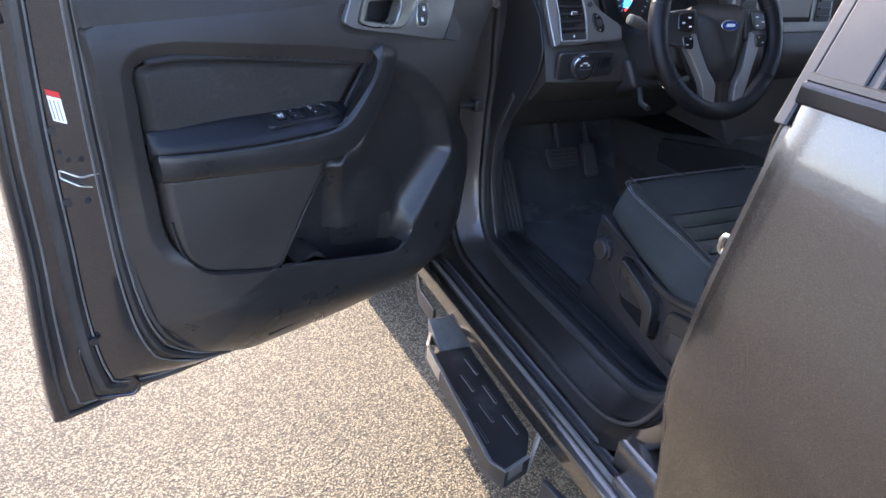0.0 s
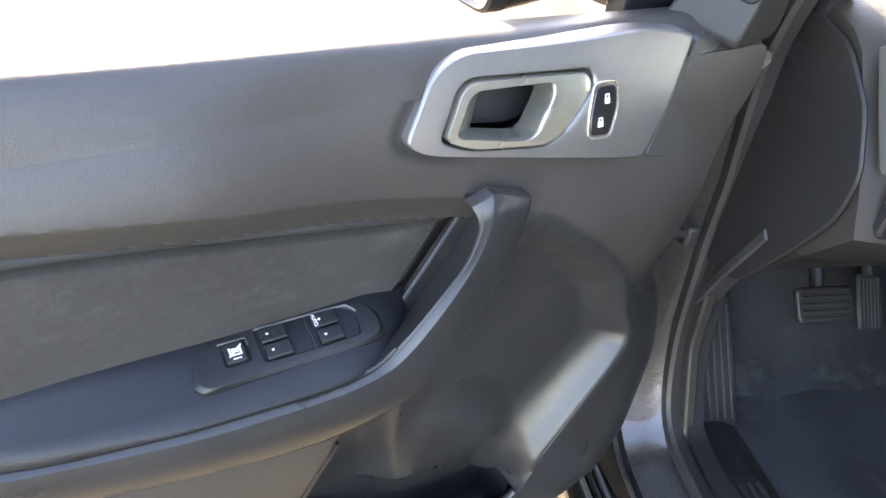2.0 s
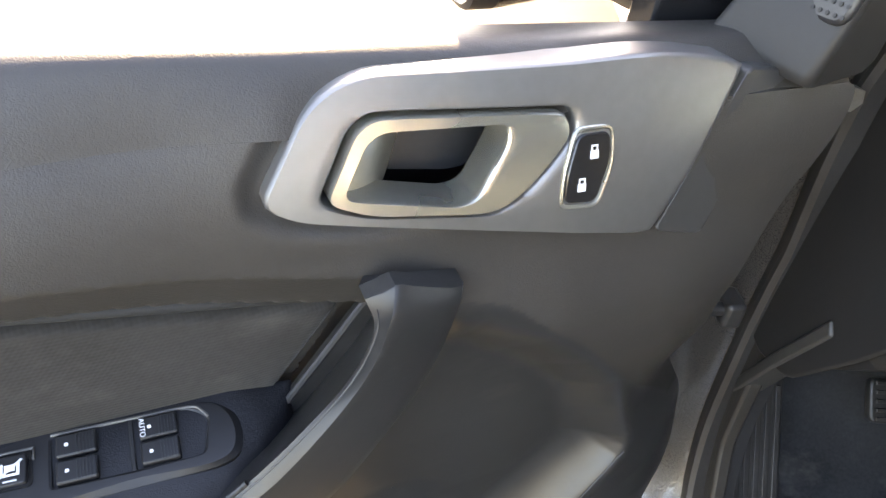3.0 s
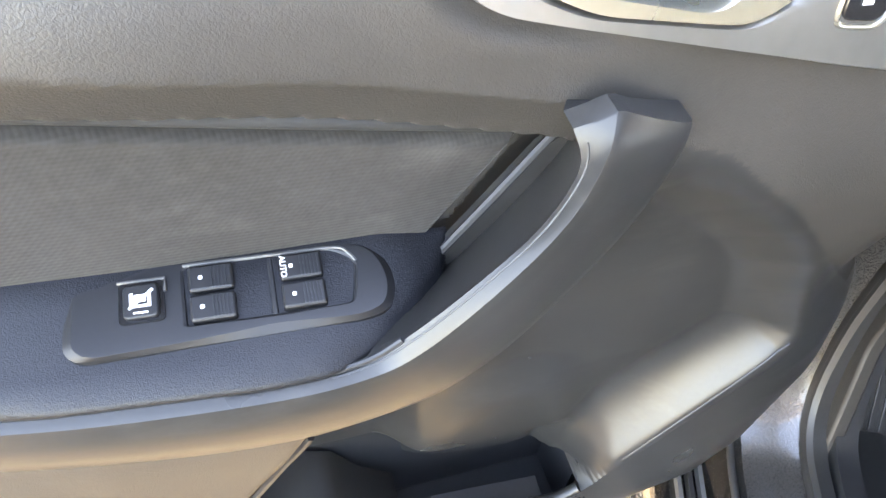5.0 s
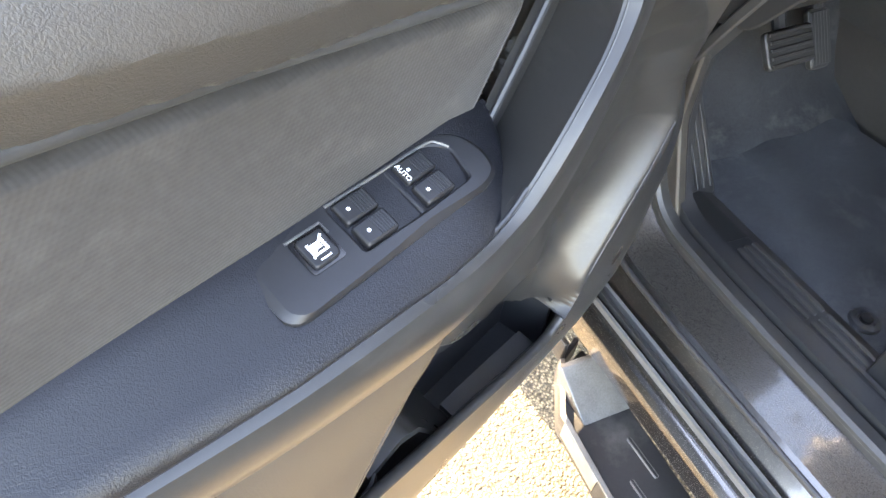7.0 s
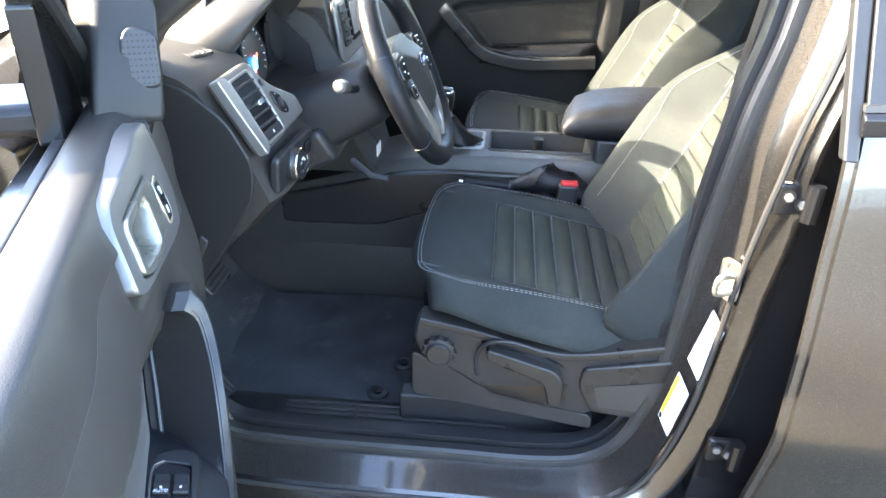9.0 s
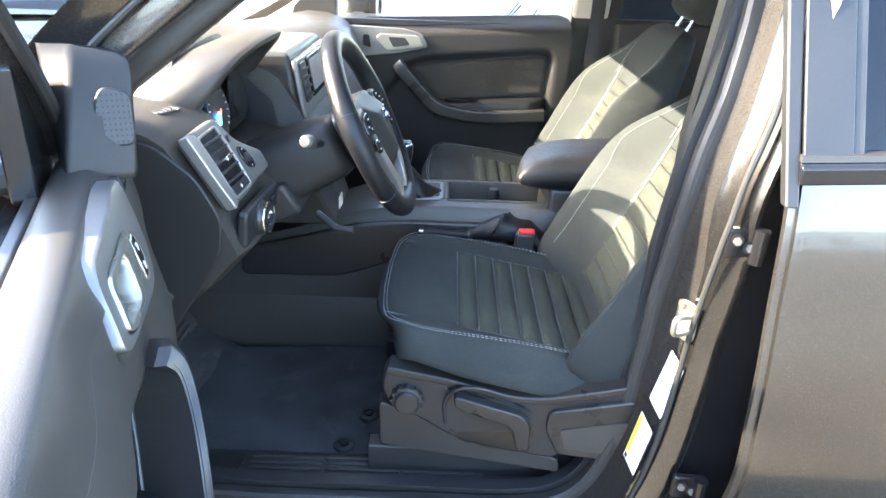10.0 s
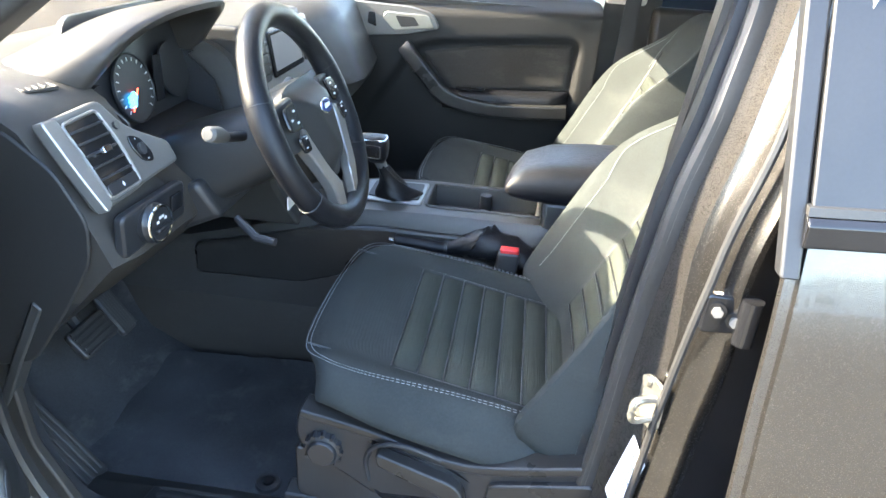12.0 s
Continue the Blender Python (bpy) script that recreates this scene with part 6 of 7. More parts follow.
    if full:
        def sp(a, b, h):
            return Vector((cx - 0.222 - 0.16 * max(0.0, cy - 0.10 - a) - h, a, b))
        shield = part("side_shield", plate(rpoly([(cy - 0.040, 0.806), (cy - 0.030, 0.760), (cy - 0.046, 0.720), (cy - 0.10, 0.690), (cy - 0.168, 0.655), (cy - 0.22, 0.640), (cy - 0.372, 0.634), (cy - 0.40, 0.690), (cy - 0.50, 0.690), (cy - 0.505, 0.826), (cy - 0.36, 0.778), (cy - 0.28, 0.770), (cy - 0.16, 0.790)], 0.02), lambda a, b, h: sp(a, b, h - 0.03), 0.045), BLACK, s, "charcoal plastic side shield", bevel=0.008, seg=3)
        part("shield_top", sweep(smooth_path([sp(a, b, 0.008) for a, b in ((cy - 0.045, 0.801), (cy - 0.16, 0.786), (cy - 0.28, 0.767), (cy - 0.36, 0.776), (cy - 0.50, 0.823))], 5), rpoly([(-0.030, -0.008), (0.012, -0.010), (0.012, 0.006), (-0.030, 0.010)], 0.005)), MOULD, s, "satin upper edge of the shield", sharp=50)
        part("lower_shield", plate(rpoly([(cy - 0.024, 0.712), (cy - 0.024, 0.604), (cy - 0.385, 0.585), (cy - 0.385, 0.62), (cy - 0.20, 0.645), (cy - 0.10, 0.68)], [0.012, 0.015, 0.01, 0.02, 0.02, 0.02]), lambda a, b, h: sp(a, b, h - 0.04), 0.036), BLACK, s, bevel=0.006)
        kc = sp(cy - 0.082, 0.738, 0.014)
        knob = part("height_knob", revolve(kc, (-1, 0, 0), [(0.031, 0.0), (0.031, 0.010), (0.029, 0.016), (0.024, 0.018), (0.0235, 0.022), (0.021, 0.0245), (0.0, 0.0245)], 48), BLACK, s, "knurled height knob")
        for q in range(12):
            a = 2 * math.pi * q / 12
            part("ridge", disc((kc.x - 0.001, kc.y + 0.0295 * math.cos(a), kc.z + 0.0295 * math.sin(a)), (-1, 0, 0), 0.0048, 0.016, 10, 0.0036), BLACK, knob)
        part("lever_recess", plate(rpoly([(cy - 0.150, 0.775), (cy - 0.30, 0.755), (cy - 0.328, 0.735), (cy - 0.326, 0.655), (cy - 0.30, 0.645), (cy - 0.18, 0.650), (cy - 0.148, 0.70)], 0.02), lambda a, b, h: sp(a, b, 0.0152 + h), 0.002), GLOSS, s)
        part("recline_lever", plate(rpoly([(cy - 0.170, 0.768), (cy - 0.300, 0.744), (cy - 0.316, 0.722), (cy - 0.318, 0.662), (cy - 0.292, 0.662), (cy - 0.282, 0.712), (cy - 0.174, 0.742)], [0.012, 0.02, 0.012, 0.008, 0.012, 0.016, 0.01]), lambda a, b, h: sp(a, b, 0.015 + h), 0.024), MOULD, s, "recline lever", bevel=0.007, seg=3)
        part("lever_loop", tube(smooth_path([sp(cy - 0.158, 0.690, 0.018), sp(cy - 0.154, 0.738, 0.024), sp(cy - 0.172, 0.774, 0.028), sp(cy - 0.215, 0.784, 0.024), sp(cy - 0.275, 0.770, 0.018)], 6), 0.0042, 8, up=(1, 0, 0)), BLACK, s, "thin pull loop above the lever")
        part("rear_cover", plate(rpoly([(cy - 0.350, 0.750), (cy - 0.50, 0.800), (cy - 0.50, 0.660), (cy - 0.372, 0.655), (cy - 0.345, 0.71)], 0.012), lambda a, b, h: sp(a, b, 0.010 + h), 0.016), MOULD, s, bevel=0.006, seg=3)
        part("cover_inset", plate(rpoly([(cy - 0.372, 0.716), (cy - 0.49, 0.754), (cy - 0.49, 0.678), (cy - 0.384, 0.672)], 0.006), lambda a, b, h: sp(a, b, 0.0262 + h), 0.002), TRIM_SOFT, s, "lighter inset of the rear cover")
    return s


seat(1.09, 1.205, True, "charcoal cloth driver's seat with fluted centre and plastic side shield")
seat(1.90, 1.15, False, "charcoal cloth passenger seat with fluted centre, sunlit backrest")

# rear bench
bench = thing("rear_bench", "dark cloth rear bench seat", "car seat", pose(XC, -0.3, 0.5))
part("cushion", box(0.82, mirror_x(0.82), -0.45, 0.10, 0.55, 0.86), CLOTH, bench, bevel=0.05, seg=3)
part("backrest", loft([[Vector((x, y, z)) for x, y, z in ((0.82, -0.42, 0.8), (mirror_x(0.82), -0.42, 0.8), (mirror_x(0.82), -0.56, 0.8), (0.82, -0.56, 0.8))], [Vector((x, y, z)) for x, y, z in ((0.86, -0.52, 1.35), (mirror_x(0.86), -0.52, 1.35), (mirror_x(0.86), -0.61, 1.35), (0.86, -0.61, 1.35))]]), CLOTH, bench, bevel=0.04, seg=3)

# ---- dashboard ----
dash = thing("dashboard", "charcoal soft-touch dashboard with silver-trimmed vent", "dashboard", pose(XC, 1.6, 0.9))
DASH = [(1.95, 1.245), (1.78, 1.275), (1.60, 1.283), (1.53, 1.278), (1.490, 1.265), (1.465, 1.248), (1.450, 1.225), (1.400, 1.13), (1.385, 1.10), (1.39, 1.05), (1.45, 0.985), (1.58, 0.97), (1.95, 0.97)]
rings = []
# across the binnacle the pad is cut back to a deep hollow for the instruments
HOLLOW = {2: (1.640, 1.283), 3: (1.600, 1.281), 4: (1.590, 1.262), 5: (1.580, 1.235), 6: (1.570, 1.165), 7: (1.425, 1.135)}
for x in sorted(list(np.linspace(0.805, mirror_x(0.805), 31)) + [0.955, 0.975, 1.300, 1.320]):
    m = sstep(0.956, 0.974, x) * sstep(1.319, 1.301, x)
    e = 1 - sstep(0.0, 0.05, x - 0.805)
    bow = 0.05 * ((x - XC) / 0.7) ** 2 - 0.075 * sstep(1.68, 1.90, x)
    lift = 0.026 * sstep(1.68, 1.90, x)
    rings.append([Vector((x, y - 0.02 + bow * (1 if k < 9 else 0.5) + 0.012 * e, z + (lift if 1 < k < 7 else 0.0) - 0.014 * e * (1 if k < 7 else 0))) for k, (y, z) in enumerate([(a + (HOLLOW.get(i, (a, b))[0] - a) * m, b + (HOLLOW.get(i, (a, b))[1] - b) * m) for i, (a, b) in enumerate(DASH)])])
part("upper_pad", loft(rings), TRIM, dash, "grained dash top pad", sharp=50)
part("end_panel", plate(rpoly([(1.96, 1.235), (1.60, 1.258), (1.52, 1.240), (1.46, 1.19), (1.425, 1.12), (1.432, 1.06), (1.48, 0.98), (1.55, 0.88), (1.62, 0.86), (1.80, 0.95), (1.96, 1.0)], 0.02), lambda a, b, h: Vector((0.800 - h, a, b)), 0.006), TRIM_DARK, dash, "dark dash end panel", bevel=0.004)
# lower knee panel
rings = []
for x in np.linspace(0.806, 1.36, 12):
    rings.append([Vector((x, y, z)) for y, z in ((1.425, 1.055), (1.440, 1.02), (1.485, 0.965), (1.55, 0.90), (1.60, 0.865), (1.70, 0.86), (1.70, 1.04))])
part("knee_panel", loft(rings), TRIM_DARK, dash, "lower knee panel", sharp=40)
part("lower_edge", loft([[Vector((x, 1.52 + 0.055 * k, 0.975 - 0.105 * k)) + Vector(o) for o in ((0, 0, 0), (0.0, 0.012, 0.012), (0.035, 0.012, 0.012), (0.035, 0, 0))] for x, k in ((0.79, 0), (0.79, 1), (0.80, 2), (0.81, 2.6))]), TRIM_SOFT, dash, bevel=0.003)

# left vent with silver surround
def vp(a, b, h):
    """A point on the dash face at the left vent: a across, b up, h out."""
    a, b = a - 0.014 * (1.262 - b) / 0.134 + 0.014 * ramp(0.93, 0.99, a), 1.126 + (b - 1.128) * 0.88 - 0.012 * ramp(0.92, 0.99, a)
    return Vector((a, 1.449 - h + (b - 1.19) * 0.52 + (0.90 - a) * 0.12, b + h * 0.4))


SUR = rpoly([(0.803, 1.262), (0.915, 1.270), (0.936, 1.226), (0.992, 1.194), (0.994, 1.160), (0.908, 1.134), (0.826, 1.128)], [0.010, 0.014, 0.03, 0.008, 0.008, 0.02, 0.010])
vent = part("vent_panel", plate(SUR, lambda a, b, h: vp(a, b, h), 0.018), GREY_TRIM, dash, "grey vent panel", bevel=0.005, seg=3)
part("silver_edge", plate(rpoly([(0.798, 1.264), (0.824, 1.262), (0.832, 1.205), (0.840, 1.134), (0.824, 1.124), (0.808, 1.200)], [0.006, 0.008, 0.03, 0.006, 0.008, 0.04]), lambda a, b, h: vp(a, b, 0.008 + h), 0.016), SATIN, vent, "satin silver edge of the vent", bevel=0.005, seg=3)
VENT = rpoly([(0.829, 1.252), (0.896, 1.257), (0.909, 1.200), (0.911, 1.143), (0.844, 1.139), (0.838, 1.200)], [0.008, 0.008, 0.05, 0.008, 0.008, 0.05])
part("vent_bezel", tube([vp(a, b, 0.020) for a, b in VENT], 0.0026, 8, closed=True, up=(0, 1, 0.3)), SATIN, vent, "bright vent rim")
part("vent_mouth", plate([(0.87 + (a - 0.87) * 0.97, 1.198 + (b - 1.198) * 0.97) for a, b in VENT], lambda a, b, h: vp(a, b, 0.0182 + h), 0.001), GLOSS, vent)
for k in range(5):
    z = 1.166 + k * 0.0175
    x0 = 0.8445 - 0.0135 * (z - 1.14) / 0.11
    part("slat", plate([(x0, z), (x0 + 0.062, z + 0.002), (x0 + 0.062, z + 0.0055), (x0, z + 0.0035)], lambda a, b, h: vp(a, b, 0.019 + h), 0.006), BLACK, vent, bevel=0.001)
part("slat_tab", plate(rpoly([(0.864, 1.199), (0.880, 1.200), (0.880, 1.209), (0.864, 1.208)], 0.002), lambda a, b, h: vp(a, b, 0.024 + h), 0.006), CHROME, vent, bevel=0.001)
part("vent_foot", plate(rpoly([(0.846, 1.158), (0.907, 1.161), (0.908, 1.146), (0.847, 1.142)], 0.004), lambda a, b, h: vp(a, b, 0.0192 + h), 0.003), BLACK, vent, bevel=0.001)
part("vent_mark", plate([(0.873, 1.1515), (0.8755, 1.1555), (0.878, 1.1515), (0.8755, 1.1475)], lambda a, b, h: vp(a, b, 0.0223 + h), 0.0004), MARK, vent)
# mirror control on the silver trim
ctrl = part("mirror_control", plate(rpoly([(0.928, 1.212), (0.944, 1.206), (0.953, 1.182), (0.950, 1.166), (0.934, 1.170), (0.926, 1.192)], 0.007), lambda a, b, h: vp(a, b, 0.017 + h), 0.004), GLOSS, vent, "mirror adjuster", bevel=0.001)
part("adjuster_pad", disc(vp(0.939, 1.188, 0.020), (0.1, -1, 0.4), 0.009, 0.004, 20), BLACK, ctrl)
for k in range(3):
    part("mark", disc(vp(0.936 + 0.003 * k, 1.204 - 0.016 * k, 0.0212), (0.1, -1, 0.4), 0.0013, 0.0006, 8), MARK, ctrl)
part("mirror_button", disc(vp(0.920, 1.228, 0.016), (0.1, -1, 0.4), 0.0065, 0.005, 18), BLACK, vent)
def lp(a, b, h):
    """A point on the lower dash face, by the headlamp switch."""
    a, b = a - 0.016, b + 0.018
    return Vector((a, 1.398 - h + (0.90 - a) * 0.10 + (1.09 - b) * 0.12, b))


# headlamp switch panel
part("lamp_panel", plate(rpoly([(0.835, 1.104), (0.985, 1.110), (0.99, 1.048), (0.84, 1.036)], 0.012), lambda a, b, h: lp(a, b, h - 0.004), 0.016), BLACK, dash, "headlamp switch panel", bevel=0.004)
lk = part("lamp_knob", revolve(lp(0.897, 1.073, 0.010), (-0.1, -1, 0.05), [(0.030, 0.0), (0.030, 0.010), (0.027, 0.013), (0.024, 0.020), (0.0, 0.020)], 36), BLACK, dash, "round headlamp knob with a chrome ring")
kc = lp(0.897, 1.073, 0.028)
part("knob_ring", tube([kc + Vector((0.0265 * math.cos(q), -0.1 * 0.0265 * math.cos(q), 0.0265 * math.sin(q))) for q in np.linspace(0, 2 * math.pi, 36, endpoint=False)], 0.0026, 8, closed=True, up=(0, 1, 0)), CHROME, lk, "chrome ring")
for q in range(4):
    part("knob_mark", plate(rpoly([(-0.003, -0.002), (0.003, -0.002), (0.003, 0.002), (-0.003, 0.002)], 0.001), lambda a, b, h, q=q: kc + Vector((a - 0.011 + 0.007 * q, -0.003 - h, b + (0.011 if q in (1, 2) else 0.006))), 0.0005), MARK, lk)
part("knob_bar", plate(rpoly([(-0.020, -0.005), (0.020, -0.005), (0.020, 0.002), (-0.020, 0.002)], 0.003), lambda a, b, h: kc + Vector((a, -0.002 - h, b - 0.004)), 0.007), BLACK, lk, "raised grip of the knob", bevel=0.002)
part("trip_button", plate(rpoly([(0.945, 1.095), (0.972, 1.096), (0.973, 1.070), (0.946, 1.068)], 0.004), lambda a, b, h: lp(a, b, 0.012 + h), 0.005), GLOSS, dash, bevel=0.001)
# demister grille on the pad
g = part("demister_grille", plate(rpoly([(0.866, 1.530), (0.912, 1.514), (0.938, 1.640), (0.890, 1.650)], 0.008), lambda a, b, h: Vector((a, b, 1.256 + 0.11 * (b - 1.514) + h)), 0.014), BLACK, dash, bevel=0.001)
part("grille_rim", tube([Vector((a, b, 1.270 + 0.11 * (b - 1.514))) for a, b in rpoly([(0.866, 1.530), (0.912, 1.514), (0.938, 1.640), (0.890, 1.650)], 0.008)], 0.0028, 6, closed=True), TRIM, g)
for k in range(3):
    part("bar", tube([(0.878 + k * 0.011, 1.532 - 0.003 * k, 1.272), (0.902 + k * 0.011, 1.640, 1.284)], 0.0022, 6), TRIM_SOFT, g)

# instrument hood and dials
rings = []
for yb, yt, sx, zt, sl in ((1.76, 1.76, 0.13, 1.250, 0.180), (1.67, 1.66, 0.15, 1.288, 0.195), (1.62, 1.59, 0.172, 1.325, 0.205), (1.585, 1.525, 0.186, 1.352, 0.215), (1.550, 1.465, 0.190, 1.366, 0.215), (1.520, 1.425, 0.188, 1.367, 0.205)):
    ring = []
    for a in np.linspace(0.0, math.pi, 33):
        c, h = math.cos(a), math.sin(a)
        if c > 0:
            ring.append(Vector((1.140 + (sx + 0.012) * c ** 0.50, yb + (yt - yb) * h ** 0.55, 1.245 + (zt - 1.245) * h ** 0.45)))
        else:
            ring.append(Vector((1.140 - sl * abs(c) ** 0.90, yb + (yt - yb) * h ** 0.7, 1.262 + (zt - 1.262) * h ** 0.70 - 0.017 * abs(c) ** 8)))
    rings.append(ring)
inner = [[Vector((1.140 + (p.x - 1.140) * f, p.y + dy, 1.242 + (p.z - 1.242) * f)) for p in rings[-1]] for f, dy in ((0.955, -0.008), (0.88, -0.006), (0.84, 0.010), (0.80, 0.10))]
part("instrument_hood", loft(rings + inner, caps=False, closed=False), TRIM, dash, "grained instrument hood", sharp=55)
part("instrument_panel", plate(rpoly([(0.972, 1.165), (0.972, 1.30), (1.0, 1.35), (1.28, 1.35), (1.308, 1.30), (1.308, 1.165)], 0.03), lambda a, b, h: Vector((a, 1.535 - h + (b - 1.2) * 0.2, b)), 0.01), BLACK, dash)
dial = part("dial_face", disc((1.105, 1.522, 1.225), (0, -1, 0.2), 0.056, 0.004, 40), BLACK, dash, "round speedometer dial")
part("dial_ring", tube([Vector((1.105 + 0.055 * math.cos(q), 1.517 + 0.011 * math.sin(q), 1.226 + 0.055 * math.sin(q))) for q in np.linspace(0, 2 * math.pi, 40, endpoint=False)], 0.0016, 6, closed=True, up=(0, 1, 0)), BLACK, dial)
for q in range(17):
    a = radians(225 - q * 17)
    c = Vector((1.105, 1.5165, 1.2262)) + Vector((0.044 * math.cos(a), 0.2 * 0.044 * math.sin(a), 0.044 * math.sin(a)))
    o = Vector((math.cos(a), 0.2 * math.sin(a), math.sin(a)))
    part("tick", tube([c, c + o * 0.006], 0.0011, 5, up=(0, 1, 0)), MARK, dial)
for q in range(5):
    a = radians(235 - q * 9)
    o = Vector((math.cos(a), 0.2 * math.sin(a), math.sin(a)))
    part("lit_sector", tube([Vector((1.105, 1.514, 1.2262)) + o * 0.012, Vector((1.105, 1.514, 1.2262)) + o * (0.040 - 0.004 * abs(q - 2))], 0.0022, 5, up=(0, 1, 0)), LIT_BLUE, dial, "lit blue sector")
part("needle", tube([(1.105, 1.512, 1.2265), (1.082, 1.510, 1.192)], 0.0014, 6), LIT_RED, dial, "red needle")
part("dial_face", disc((1.242, 1.520, 1.232), (0, -1, 0.2), 0.050, 0.004, 32), BLACK, dash)
part("cluster_screen", plate([(1.163, 1.19), (1.190, 1.19), (1.190, 1.27), (1.163, 1.27)], lambda a, b, h: Vector((a, 1.514 - h, b)), 0.002), GLOSS, dash)

# black sheets added to darken the instrument hollow
for x0, x1 in ((0.979, 0.985), (1.289, 1.295)):
    part("binnacle_lining", plate([(1.450, 1.14), (1.57, 1.17), (1.57, 1.262), (1.500, 1.258), (1.512, 1.25), (1.462, 1.205)], lambda a, b, h, x0=x0, x1=x1: Vector((x0 + (x1 - x0) * h, a, b)), 1.0), BLACK, dash, "added black sheet that darkens the hollow beside the dials")
part("binnacle_lining", loft([[Vector((x, 1.440, 1.141)), Vector((x, 1.568, 1.176)), Vector((x, 1.568, 1.171)), Vector((x, 1.440, 1.137))] for x in (0.980, 1.295)]), BLACK, dash)

# centre panel with its screen and vents
part("centre_panel", loft([[Vector((x, y, z)) for x, y, z in ((1.345, 1.43, 1.30), (1.71, 1.43, 1.30), (1.71, 1.60, 1.30), (1.345, 1.60, 1.30))], [Vector((x, y, z)) for x, y, z in ((1.34, 1.40, 1.12), (1.715, 1.40, 1.12), (1.715, 1.60, 1.12), (1.34, 1.60, 1.12))],
                                   [Vector((x, y, z)) for x, y, z in ((1.37, 1.38, 0.96), (1.68, 1.38, 0.96), (1.68, 1.60, 0.96), (1.37, 1.60, 0.96))], [Vector((x, y, z)) for x, y, z in ((1.40, 1.34, 0.86), (1.64, 1.34, 0.86), (1.64, 1.62, 0.86), (1.40, 1.62, 0.86))]]), TRIM_SOFT, dash, bevel=0.01)
st = part("centre_trim", plate(rpoly([(1.335, 1.155), (1.345, 1.285), (1.71, 1.285), (1.72, 1.155)], 0.012), lambda a, b, h: Vector((a, 1.428 + (b - 1.3) * 0.166 - h, b)), 0.012), SATIN, dash, "satin silver centre trim", bevel=0.004)
part("touch_screen", plate(rpoly([(1.435, 1.185), (1.437, 1.278), (1.625, 1.278), (1.628, 1.185)], 0.006), lambda a, b, h: Vector((a, 1.416 + (b - 1.3) * 0.166 - h, b)), 0.006), GLOSS, st, "glossy touch screen", bevel=0.002)
part("screen_picture", plate([(1.445, 1.198), (1.447, 1.270), (1.615, 1.270), (1.617, 1.198)], lambda a, b, h: Vector((a, 1.4095 + (b - 1.3) * 0.166 - h, b)), 0.0006), LIT_SCREEN, st)
for vx in (1.36, 1.645):
    part("centre_vent", plate(rpoly([(vx, 1.185), (vx + 0.003, 1.275), (vx + 0.055, 1.275), (vx + 0.058, 1.185)], 0.008), lambda a, b, h: Vector((a, 1.416 + (b - 1.3) * 0.166 - h, b)), 0.005), BLACK, st, bevel=0.002)
    for k in range(4):
        part("slat", plate([(vx + 0.006, 1.197 + k * 0.02), (vx + 0.052, 1.197 + k * 0.02), (vx + 0.052, 1.202 + k * 0.02), (vx + 0.006, 1.202 + k * 0.02)], lambda a, b, h: Vector((a, 1.411 + (b - 1.3) * 0.166 - h, b)), 0.006), BLACK, st)
for k in range(6):
    part("centre_button", plate(rpoly([(1.42 + k * 0.036, 1.125), (1.42 + k * 0.036, 1.143), (1.45 + k * 0.036, 1.143), (1.45 + k * 0.036, 1.125)], 0.003), lambda a, b, h: Vector((a, 1.402 - h, b)), 0.006), BLACK, dash, bevel=0.001)
    part("centre_button", plate(rpoly([(1.43 + k * 0.033, 1.03), (1.43 + k * 0.033, 1.05), (1.457 + k * 0.033, 1.05), (1.457 + k * 0.033, 1.03)], 0.003), lambda a, b, h: Vector((a, 1.392 - h, b)), 0.006), BLACK, dash, bevel=0.001)

# ---- steering column and wheel ----
WC = Vector((1.113, 1.226, 1.198))
WA = Vector((0, -math.cos(radians(24)), math.sin(radians(24))))
WU = Vector((0, math.sin(radians(24)), math.cos(radians(24))))
WX = Vector((1, 0, 0))


def wp(a, b, h):
    """On the wheel's plane: a to the right, b up, h towards the driver."""
    return WC + WX * a + WU * b + WA * h


col = thing("steering_column", "black steering column shroud with stalks", "steering column", Matrix.Translation(WC - WA * 0.12))
rings = []
for h, w, t in ((-0.045, 0.055, 0.05), (-0.07, 0.072, 0.06), (-0.13, 0.082, 0.066), (-0.20, 0.085, 0.07), (-0.26, 0.085, 0.07)):
    rings.append([wp(w * math.copysign(abs(math.cos(a)) ** 0.6, math.cos(a)), -0.01 + t * math.copysign(abs(math.sin(a)) ** 0.6, math.sin(a)), h) for a in np.linspace(0, 2 * math.pi, 24, endpoint=False)])
part("shroud", loft(rings), TRIM_DARK, col, "charcoal column shroud", sharp=70)
part("lower_cover", loft([[wp(x, y, h) for x, y in ((-0.11, -0.02), (0.11, -0.02), (0.09, -0.095), (-0.09, -0.095))] for h in (-0.17, -0.28)]), BLACK, col, bevel=0.012)
for sx in (-1, 1):
    stalk = part("stalk", tube([wp(sx * 0.06, 0.015, -0.08), wp(sx * 0.12, 0.03, -0.078), wp(sx * 0.145, 0.04, -0.075)], 0.008, 10), BLACK, col, "black stalk")
    part("stalk_tip", tube([wp(sx * 0.128, 0.033, -0.077), wp(sx * 0.150, 0.042, -0.074), wp(sx * 0.178, 0.050, -0.070), wp(sx * 0.182, 0.051, -0.070)], 0.013, 12, scale=[0.7, 1, 0.9, 0.6]), GREY_TRIM if sx < 0 else BLACK, stalk, "grey stalk tip" if sx < 0 else "")
